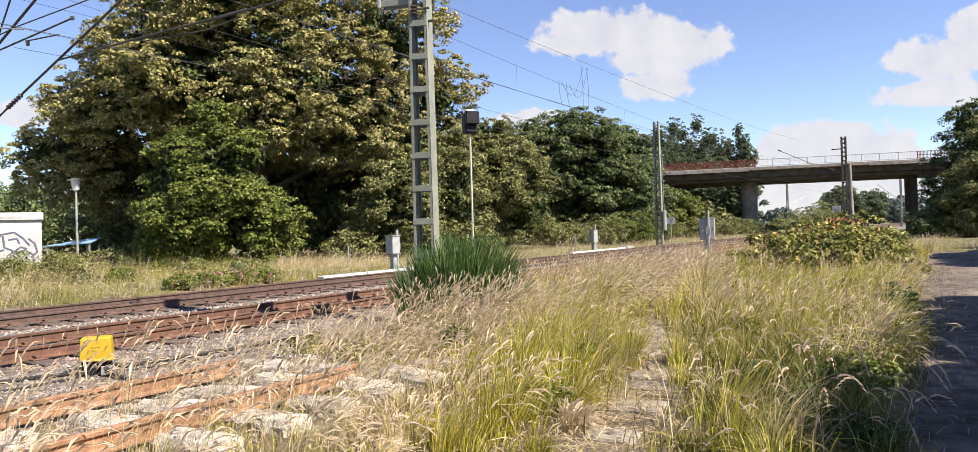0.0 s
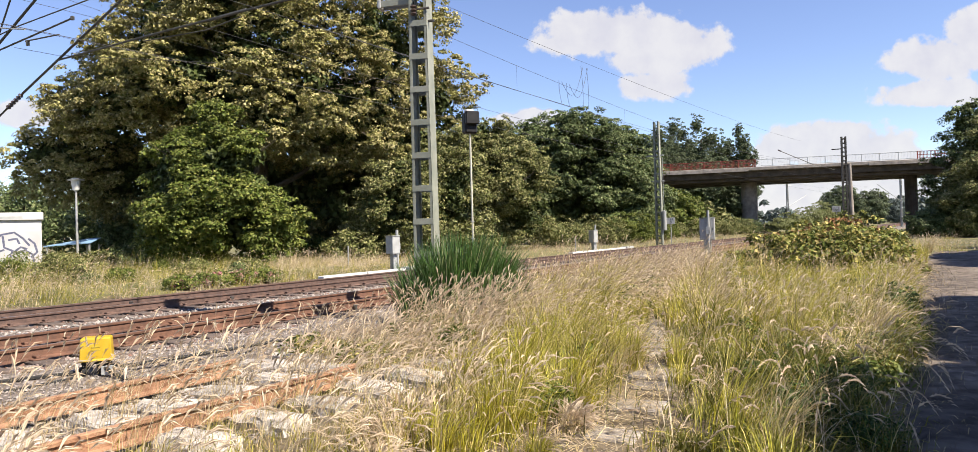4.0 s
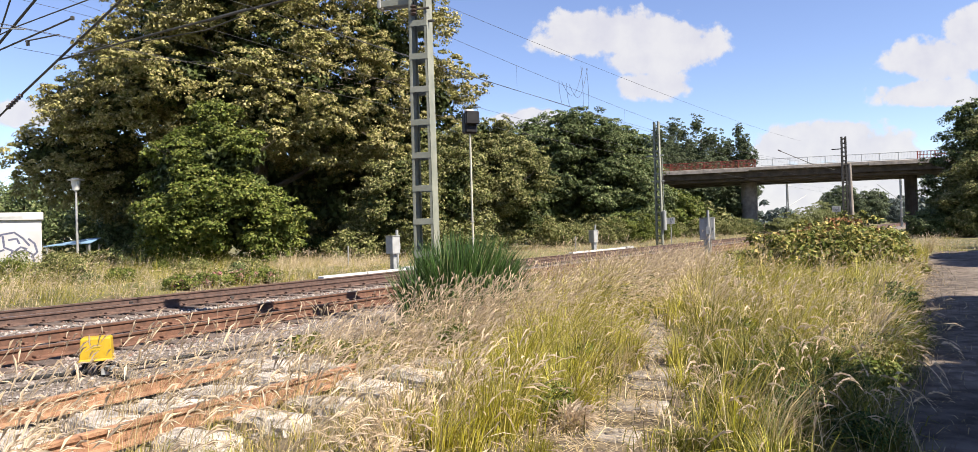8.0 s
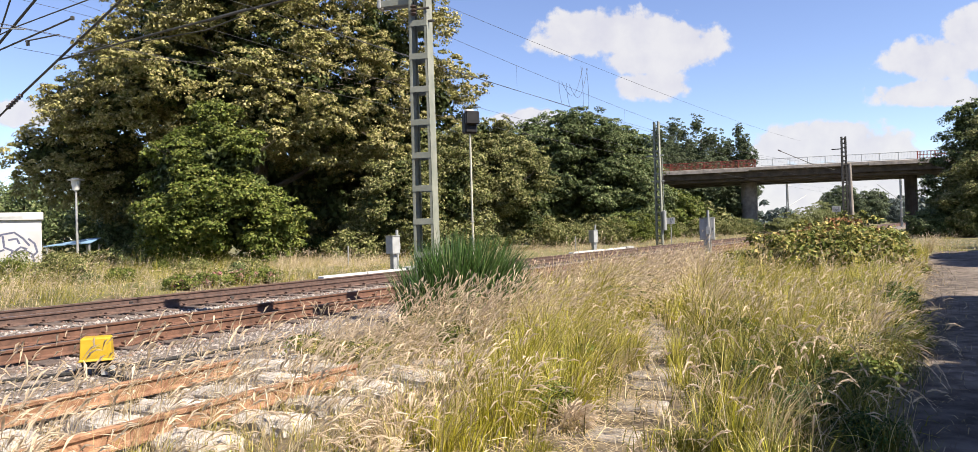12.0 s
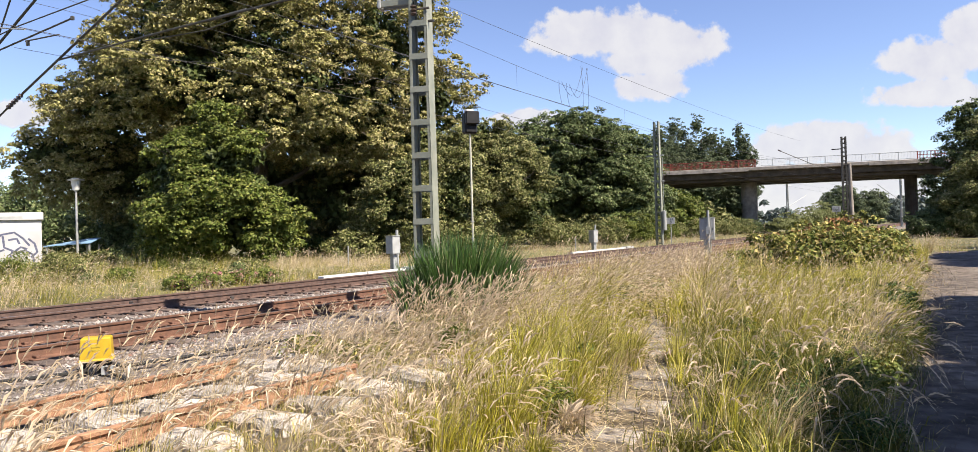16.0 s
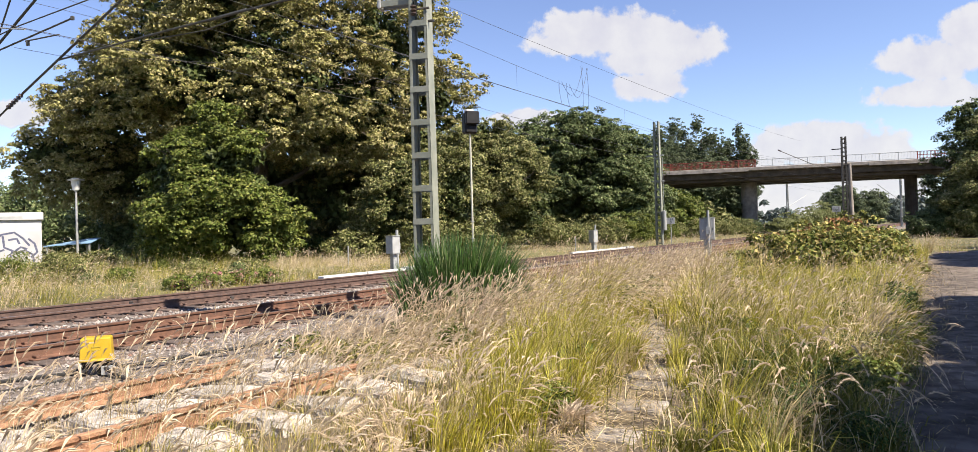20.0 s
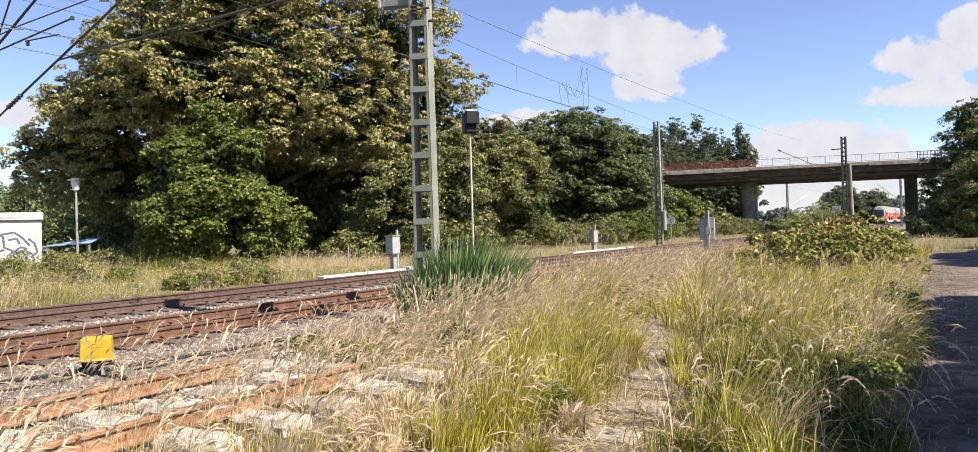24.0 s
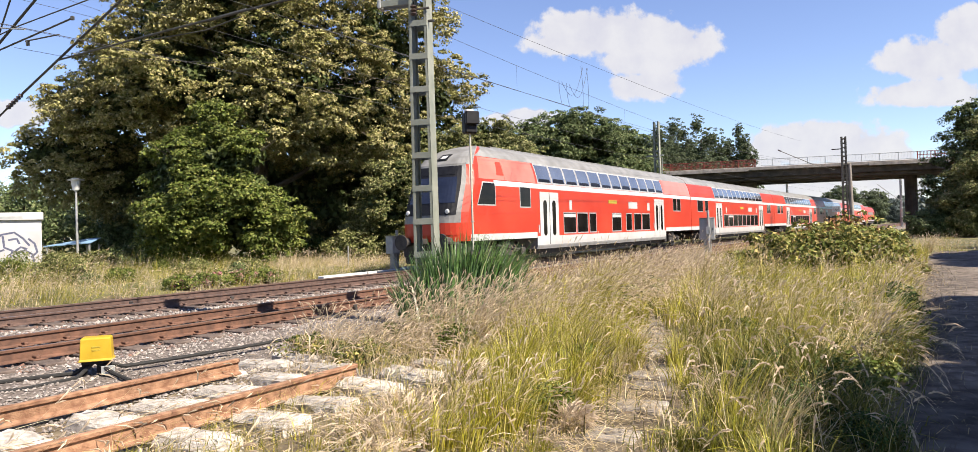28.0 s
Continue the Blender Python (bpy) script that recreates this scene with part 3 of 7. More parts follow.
def build_catenary():
    # mast beside the near track, its boom reaching out over the rails
    m1 = lattice_mast(9.2, 0.385, 0.275, 0.33, 0.56, M_STEEL, flange=0.048, z0=-0.085)
    m1.matrix_basis = along(1.55, 7.75, -0.15) @ pose(0, 0, 0, 0, 0, -72)
    for yy in (-0.10, 0.07):
        part("bracket", box(-0.72, -0.12, yy, yy + 0.03, 5.36, 5.47, 0.006), M_STEEL, m1, "steel bracket arm of two flats")
    part("bracket_end", box(-0.74, -0.68, -0.11, 0.11, 5.34, 5.49, 0.01), M_GALV, m1)
    part("insulator", lathe([(0.03, 0), (0.06, 0.03), (0.03, 0.06), (0.06, 0.09), (0.03, 0.12), (0.06, 0.15), (0.03, 0.18)], 10, at=(-0.05, -0.21, 5.12)), M_INSUL, m1)
    part("clamp_bar", box(0.12, 0.27, -0.09, -0.05, 5.03, 5.07, 0.008), M_DARKSTEEL, m1, "dark clamp with a short bar")
    part("clamp_bar", box(-0.06, 0.22, -0.19, -0.155, 5.225, 5.26, 0.008), M_DARKSTEEL, m1)
    # far-side masts and the cantilever across both tracks
    m2 = lattice_mast(9.6, 0.56, 0.44, 0.34, 0.6, M_STEEL, flange=0.10, label="tall grey lattice mast with weights beyond the tracks")
    m2.matrix_basis = along(46.4, -3.3, -0.15) @ pose(0, 0, 0, 0, 0, 90)
    part("tension_weight", lathe([(0.02, 0), (0.16, 0.02), (0.16, 1.5), (0.02, 1.55)], 12, at=(-0.45, 0.1, 1.1)), M_GALV, m2, "stack of tensioning weights")
    part("tension_rod", tube([(-0.45, 0.1, 2.6), (-0.42, 0.1, 6.8)], 0.02, 5), M_GALV, m2)
    part("bracket", box(-0.5, 0.5, -0.04, 0.04, 4.9, 5.0, 0.01), M_GALV, m2)
    part("bracket", box(-0.5, 0.9, -0.04, 0.04, 6.9, 7.0, 0.01), M_GALV, m2)
    m3 = lattice_mast(9.1, 0.52, 0.46, 0.40, 0.40, M_DARKSTEEL, flange=0.15, label="dark lattice mast beside a concrete pole")
    m3.matrix_basis = along(64.8, 7.8, -0.15) @ pose(0, 0, 0, 0, 0, -78)
    part("concrete_pole", tube([(0.55, 0, -0.9), (0.42, 0, 6.6)], 0.22, 12, r2=0.16), M_CONC, m3, "round concrete pole")
    part("bracket", tube([(-0.1, 0, 8.0), (-1.0, 0.1, 8.0)], 0.05, 6), M_TUBE, m3)
    m4 = lattice_mast(9.3, 0.5, 0.32, 0.3, 0.9, M_GALV, label="far lattice mast with a cantilever arm")
    m4.matrix_basis = pose(61.0, 146.5, -0.2, 0, 0, 20)
    part("cantilever", tube([(0.2, 0, 4.6), (4.6, -0.4, 7.0)], 0.05, 6), M_GALV, m4)
    part("top_arm", tube([(0.1, 0, 8.9), (1.3, 0, 8.9)], 0.04, 5), M_GALV, m4)
    m5 = lattice_mast(9.3, 0.5, 0.32, 0.3, 0.9, M_GALV, label="far lattice mast with a cantilever arm")
    m5.matrix_basis = pose(81.0, 141.0, -0.2, 0, 0, 30)
    part("cantilever", tube([(-0.2, 0, 5.0), (-6.8, 0.6, 8.3)], 0.055, 6), M_GALV, m5)
    part("top_arm", tube([(-0.1, 0, 9.1), (-1.6, 0, 9.2)], 0.04, 5), M_GALV, m5)
    m6 = lattice_mast(9.2, 0.37, 0.26, 0.22, 0.56, M_STEEL, flange=0.12, label="grey-green catenary mast across the tracks")
    m6.matrix_basis = along(-1.6, -7.6, -0.05) @ pose(0, 0, 0, 0, 0, 60)
    # cantilever arms from the mast across the tracks
    arm = thing("cantilever_arm", "tubular steel cantilever arm over the tracks", "cantilever arm")
    part("diagonal_tube", tube([(-12.37, 19.2, 5.35), (-8.63, 17.2, 7.13), (-5.93, 15.5, 8.23)], 0.030, 8), M_TUBE, arm)
    part("insulator", lathe_between(Vector((-13.0, 19.45, 4.97)), Vector((-12.3, 19.17, 5.38))), M_INSUL, arm, "ribbed brown insulator")
    part("end_stub", tube([(-15.75, 17.6, 3.9), (-13.7, 19.7, 4.5), (-13.0, 19.45, 4.97)], 0.024, 8), M_TUBE, arm)
    part("horizontal_tube", tube([(-11.02, 18.5, 6.03), (-7.11, 16.2, 6.05), (-3.9, 14.2, 5.99), (-1.5, 12.7, 5.75)], 0.026, 8), M_TUBE, arm)
    part("stay_wire", tube([(-7.87, 16.6, 5.93), (-6.03, 15.6, 5.85), (-5.07, 15.0, 5.93)], 0.014, 5), M_TUBE, arm)
    part("sleeve", tube([(-5.9, 15.45, 6.02), (-4.9, 14.85, 6.03)], 0.036, 8), M_TUBE, arm)
    arm2 = thing("cantilever_arm", "tubular cantilever arms against the sky", "cantilever arm")
    part("diagonal_tube", tube([(-15.75, 17.6, 5.3), (-13.6, 18.9, 5.65), (-12.8, 18.5, 6.16), (-11.01, 17.7, 7.36), (-9.6, 17.0, 8.3)], 0.032, 8), M_TUBE, arm2)
    part("upright_tube", tube([(-13.1, 19.1, 6.35), (-12.73, 18.8, 6.72), (-11.82, 18.0, 7.53)], 0.022, 8), M_TUBE, arm2)
    part("steady_arm", tube([(-13.4, 18.4, 5.9), (-12.21, 18.0, 6.18), (-9.8, 17.2, 6.72)], 0.022, 6), M_TUBE, arm2)
    part("registration_arm", tube([(-11.49, 18.0, 6.41), (-10.17, 17.2, 6.32)], 0.018, 6), M_TUBE, arm2)
    part("upper_arm", tube([(-12.9, 18.5, 6.55), (-11.81, 18.2, 6.85), (-9.51, 17.4, 7.22), (-8.2, 16.9, 7.45)], 0.016, 6), M_TUBE, arm2)
    part("pale_brace", tube([(-12.6, 18.4, 6.9), (-11.18, 17.5, 6.56)], 0.020, 6), M_GALV, arm2, "pale metal brace")
    part("clamp", box(-0.04, 0.04, -0.03, 0.03, -0.10, 0.04, 0.01), M_TUBE, arm2, m=Matrix.Translation((-11.4, 17.95, 6.38)))
    part("clamp", box(-0.04, 0.04, -0.03, 0.03, -0.05, 0.05, 0.01), M_TUBE, arm2, m=Matrix.Translation((-9.85, 17.22, 6.71)))
    arm3 = thing("cantilever_arm", "grey cantilever arm reaching out from the dark mast", "cantilever arm")
    part("diagonal_tube", tube([(26.85, 66.0, 7.90), (29.9, 66.0, 6.55)], 0.032, 7), M_TUBE, arm3)
    part("insulator", tube([(27.05, 66.0, 7.82), (26.75, 66.0, 7.95)], 0.06, 7), M_INSUL, arm3)
    part("stay_tube", tube([(29.9, 66.0, 6.55), (32.5, 65.7, 5.75)], 0.014, 6), M_TUBE, arm3)
    # contact and carrier wires, span by span
    masts = [-48, 1.55, 64.8, 118, 175, 235, 300]
    for c, near in ((0.0, False), (GAP, True)):
        for a, b in zip(masts, masts[1:]):
            za = 0.22 if int(a) % 2 else -0.2
            wire("contact_wire", span(c + za, 5.52, a, c - za, 5.52, b, 0.03), 0.0075 if near else 0.009, "thin copper contact wire over the track")
            wire("carrier_wire", span(c + za, 6.5, a, c - za, 6.5, b, 0.5), 0.007 if near else 0.008, "sagging carrier wire over the track")
            for i in range(1, 7):
                f = i / 7
                q = tr(a + (b - a) * f, c + za * (1 - 2 * f))
                wire("dropper", [(q.x, q.y, 6.5 - 0.5 * 4 * f * (1 - f)), (q.x, q.y, 5.52)], 0.0035, "thin vertical dropper between the wires")
    # second pair over the near track where two wire sections overlap
    wire("carrier_wire", span(GAP - 0.15, 7.25, 1.55, GAP - 0.3, 8.9, 64.8, 0.25), 0.0075, "rising carrier wire of the overlap section")
    wire("contact_wire", span(GAP - 0.15, 5.66, 1.55, GAP - 0.3, 7.0, 64.8, 0.45), 0.009, "rising contact wire of the overlap section")
    wire("carrier_wire", span(GAP - 0.15, 7.20, 1.55, GAP - 0.3, 7.0, -48, 0.5), 0.009, "carrier wire of the overlap section")
    # current connector loops
    def loop(s, o0, z0, o1, z1, ds, hang, side):
        a, b = tr(s, o0, z0), tr(s + ds, o1, z1)
        pts = [a.lerp(b, f) + Vector((side * math.sin(f * math.pi), 0, -hang * math.sin(f * math.pi))) for f in np.linspace(0, 1, 11)]
        wire("connector_loop", pts, 0.008, "looped current connector between the wires", "connector loops")
    for s in (16.1, 16.6):
        loop(s, GAP - 0.2, 7.30, GAP - 0.2, 5.72, 0.1, 0.0, 0.03)
    for s in (13.6, 14.2):
        loop(s, GAP + 0.1, 6.32, GAP + 0.1, 5.52, 0.2, 0.0, -0.03)
    for s, e in ((16.3, 13.8), (16.7, 14.4)):
        loop(s, GAP - 0.2, 7.30, GAP + 0.1, 6.30, e - s, 0.75, 0.0)
    # lines running off to the left above the far verge
    for pts in ([(-14.2, 16.0, 7.4), (-12.96, 20.0, 8.17), (-12.5, 24.0, 8.7), (-10.5, 32.0, 9.2)], [(-14.6, 17.0, 7.1), (-13.47, 20.0, 7.48), (-13.2, 24.0, 8.0), (-11.59, 28.0, 8.23)],
                [(-11.0, 18.0, 7.6), (-11.62, 20.0, 8.13), (-12.81, 24.0, 9.06), (-13.13, 28.0, 9.74)], [(-12.44, 19.0, 6.54), (-10.85, 18.2, 6.09), (-6.5, 17.5, 5.6)]):
        wire("feeder_line", pts, 0.008, "feeder line strung above the verge")


def lathe_between(a, b):
    """Ribbed insulator from a to b."""
    L = (b - a).length
    prof = [(0.025, 0)]
    for i in range(6):
        z = L * (0.12 + 0.13 * i)
        prof += [(0.028, z), (0.065, z + L * 0.03), (0.065, z + L * 0.05), (0.028, z + L * 0.08)]
    prof += [(0.025, L)]
    bm = lathe(prof, 10)
    bm.transform(Matrix.Translation(a) @ (b - a).to_track_quat("Z", "Y").to_matrix().to_4x4())
    return bm

# ---------------------------------------------------------------- the train
# half-width of the coach body by height
PROF_Z = [0.50, 0.62, 0.80, 0.97, 1.03, 1.21, 1.6, 2.0, 2.5, 2.97, 3.19, 3.45, 3.75, 4.02, 4.22, 4.40, 4.53, 4.60, 4.63]
PROF_Y = [1.33, 1.375, 1.39, 1.392, 1.392, 1.392, 1.392, 1.392, 1.39, 1.385, 1.355, 1.30, 1.215, 1.11, 0.98, 0.78, 0.52, 0.26, 0.0]
SPEED, NOSE_END = 44.2, 12.0


def half_w(z):
    return float(np.interp(z, PROF_Z, PROF_Y))


def nose_u(z):
    """How far the front lies back at height z."""
    return float(np.interp(z, [0.4, 0.9, 1.3, 1.75, 2.1, 3.0, 3.85, 4.15, 4.45, 4.63], [0.25, 0.08, 0.0, 0.02, 0.12, 0.52, 1.0, 1.5, 2.3, 3.1]))


def body_mesh(L, nose, z_from=0.50):
    """Coach shell: ring of profile points, lofted along the car; panels are laid on it."""
    zs = [z for z in PROF_Z if z >= z_from - 1e-6]
    ring = [(half_w(z), z) for z in zs] + [(-half_w(z), z) for z in zs[-2::-1]]
    us = [0.0, 0.35, 3.4, L / 2, L - 0.35, L - 0.03]
    bm = bmesh.new()
    rows = []
    for i, u in enumerate(us):
        row = []
        for y, z in ring:
            uu = u
            if nose and i < 3:
                u0 = nose_u(z) + 0.62 * (abs(y) / 1.392) ** 4
                uu = u0 + (u - 0.0) * (3.4 - u0) / 3.4 if i < 3 else u
                uu = [u0, u0 + 0.25, max(3.4, u0 + 0.3)][i]
            elif not nose and i == 0:
                uu = 0.03
            row.append(bm.verts.new((L / 2 - uu, y, z)))
        rows.append(row)
    n = len(ring)
    for A, B in zip(rows, rows[1:]):
        for k in range(n - 1):
            bm.faces.new((A[k], B[k], B[k + 1], A[k + 1]))
        bm.faces.new((A[n - 1], B[n - 1], B[0], A[0]))
    bm.faces.new(rows[-1])
    if nose:
        # front surface between the two sides, row by row
        m = len(zs)
        fr = np.linspace(1, -1, 25)
        grid = []
        for k, z in enumerate(zs):
            r = []
            for j, f in enumerate(fr):
                if j == 0:
                    r.append(rows[0][k])
                elif j == len(fr) - 1:
                    r.append(rows[0][n - 1 - k])
                elif k == m - 1:
                    r.append(rows[0][k])
                else:
                    y = f * half_w(z)
                    r.append(bm.verts.new((L / 2 - nose_u(z) - 0.62 * (abs(y) / 1.392) ** 4, y, z)))
            grid.append(r)
        for k in range(m - 1):
            for j in range(len(fr) - 1):
                q = [grid[k][j], grid[k][j + 1], grid[k + 1][j + 1], grid[k + 1][j]]
                q = [v for i, v in enumerate(q) if v not in q[:i]]
                if len(q) >= 3:
                    try:
                        bm.faces.new(q)
                    except ValueError:
                        pass
    else:
        bm.faces.new(rows[0][::-1])
    bmesh.ops.recalc_face_normals(bm, faces=bm.faces)
    return bm


def panel(L, u0, u1, z0, z1, side, proud=0.006, slant0=0.0, slant1=0.0, thick=0.02, useg=1):
    """A plate lying on the coach side between u0..u1 and z0..z1; slant shifts its edges with height."""
    zs = sorted({z0, z1, *[z for z in PROF_Z if z0 < z < z1]})
    bm = bmesh.new()
    outer, inner = [], []
    for z in zs:
        f = (z - z0) / (z1 - z0)
        a, b = u0 + slant0 * f, u1 + slant1 * f
        y = half_w(z)
        ro, ri = [], []
        for k in range(useg + 1):
            u = a + (b - a) * k / useg
            ro.append(bm.verts.new((L / 2 - u, side * (y + proud), z + (proud * 0.5 if z > 3.3 else 0))))
            ri.append(bm.verts.new((L / 2 - u, side * (y - thick), z)))
        outer.append(ro)
        inner.append(ri)
    for A, B in zip(outer, outer[1:]):
        for k in range(useg):
            bm.faces.new((A[k], A[k + 1], B[k + 1], B[k]))
    bm.faces.new([*outer[0], *inner[0][::-1]])
    bm.faces.new([*outer[-1][::-1], *inner[-1]])
    for e in (0, -1):
        for i in range(len(zs) - 1):
            bm.faces.new((outer[i][e], outer[i + 1][e], inner[i + 1][e], inner[i][e]))
    bmesh.ops.recalc_face_normals(bm, faces=bm.faces)
    # faces must look outward
    bm.normal_update()
    if outer and bm.faces:
        bm.faces.ensure_lookup_table()
        if bm.faces[0].normal.y * side < 0:
            bmesh.ops.reverse_faces(bm, faces=bm.faces)
    return bm


def front_panel(L, f0, f1, z0, z1, proud=0.008, f0t=None, f1t=None):
    """A plate on the nose between width fractions and heights."""
    zs = sorted({z0, z1, *[z for z in PROF_Z if z0 + 0.01 < z < z1 - 0.01]})
    f0t, f1t = f0 if f0t is None else f0t, f1 if f1t is None else f1t
    bm = bmesh.new()
    rows = []
    for z in zs:
        g = (z - z0) / (z1 - z0)
        r = []
        for j in range(17):
            fa, fb = f0 + (f0t - f0) * g, f1 + (f1t - f1) * g
            y = (fa + (fb - fa) * j / 16) * half_w(z)
            r.append(bm.verts.new((L / 2 - nose_u(z) - 0.62 * (abs(y) / 1.392) ** 4 + proud, y, z + proud * 0.4)))
        rows.append(r)
    for A, B in zip(rows, rows[1:]):
        for j in range(16):
            bm.faces.new((A[j], B[j], B[j + 1], A[j + 1]))
    # short rim back to the shell
    rim = [*rows[0], *[r[-1] for r in rows[1:]], *rows[-1][-2::-1], *[r[0] for r in rows[-2:0:-1]]]
    back = [bm.verts.new(v.co - Vector((0.05, 0, 0))) for v in rim]
    for i in range(len(rim)):
        j = (i + 1) % len(rim)
        bm.faces.new((rim[i], rim[j], back[j], back[i]))
    bmesh.ops.recalc_face_normals(bm, faces=bm.faces)
    return bm


def bogie(parent, x):
    bg = part("bogie", box(x - 1.75, x + 1.75, -1.05, 1.05, 0.42, 0.72, 0.05, box(x - 0.5, x + 0.5, -1.2, 1.2, 0.3, 0.85, 0.05)), M_BOGIE, parent)
    w = lathe([(0.06, -0.07), (0.44, -0.07), (0.47, -0.05), (0.46, 0.06), (0.40, 0.06), (0.36, 0.02), (0.12, 0.02), (0.1, 0.09), (0.02, 0.09)], 20)
    wm = bm_mesh("wheel", w, M_BOGIE)
    for dx in (-1.25, 1.25):
        for sy in (-1, 1):
            part("wheel", wm, None, bg, m=pose(x + dx, sy * 0.76, 0.465, -90 * sy, 0, 0))
        for sy in (-1, 1):
            part("axle_box", box(x + dx - 0.16, x + dx + 0.16, sy * 1.12 - 0.1, sy * 1.12 + 0.1, 0.33, 0.62, 0.03), M_BOGIE, bg)
    for sy in (-1, 1):
        part("damper", tube([(x - 0.9, sy * 1.2, 0.55), (x + 0.8, sy * 1.2, 0.75)], 0.05, 8), M_BOGIE, bg)
        part("air_spring", lathe([(0.1, 0.6), (0.3, 0.62), (0.34, 0.75), (0.3, 0.92), (0.1, 0.94)], 12, at=(x, sy * 0.95, 0)), M_BOGIE, bg)


def glazing(ob, L, u0, u1, z0, z1, side, glass=None, seal=0.05, s0=0.0, s1=0.0, bar=False, name="window"):
    fr = part(name, panel(L, u0 - seal, u1 + seal, z0 - seal, z1 + seal, side, 0.006, s0, s1), M_RUBGREY, ob)
    part("pane", panel(L, u0, u1, z0, z1, side, 0.011, s0, s1), glass or M_TGLASS, fr)
    if bar:
        part("vent_flap", panel(L, u0, u1, z1 - 0.17, z1 - 0.03, side, 0.018, 0, 0), M_TWHITE, fr, "white-edged tilting vent")


def coach_door(ob, L, u0, u1, side):
    d = part("door", panel(L, u0, u1, 0.66, 2.86, side, 0.014), M_TWHITE, ob, "white double-leaf sliding door")
    mid = (u0 + u1) / 2
    part("door_gap", panel(L, mid - 0.02, mid + 0.02, 0.68, 2.84, side, 0.019), M_RUBBER, d)
    w = (u1 - u0) * 0.5
    for a in (u0 + w * 0.34, mid + w * 0.30):
        bm = bmesh.new()
        zs = np.linspace(0, 1, 15)
        ring = []
        hw, zc, zh = w * 0.19, 1.78, 0.74
        for k in range(20):
            an = k * math.tau / 20
            zz = zc + (zh - hw) * math.copysign(1, math.sin(an)) + hw * math.sin(an)
            uu = a + w * 0.18 + hw * math.cos(an)
            ring.append(bm.verts.new((L / 2 - uu, side * (half_w(zz) + 0.020), zz)))
        bk = [bm.verts.new(v.co - Vector((0, side * 0.03, 0))) for v in ring]
        for k in range(20):
            bm.faces.new((ring[k], ring[(k + 1) % 20], bk[(k + 1) % 20], bk[k]))
        bm.faces.new(ring)
        bmesh.ops.recalc_face_normals(bm, faces=bm.faces)
        part("door_window", bm, M_TGLASS, d)
    part("door_button", panel(L, u0 - 0.16, u0 - 0.06, 1.15, 1.5, side, 0.015), M_RUBGREY, ob)


def mark_spots(ob, L, side, items):
    """Small plain signs on the coach side."""
    for u, z, w, h, m_, lab in items:
        part("sign_plate", panel(L, u - w / 2, u + w / 2, z - h / 2, z + h / 2, side, 0.009), m_, ob, lab)


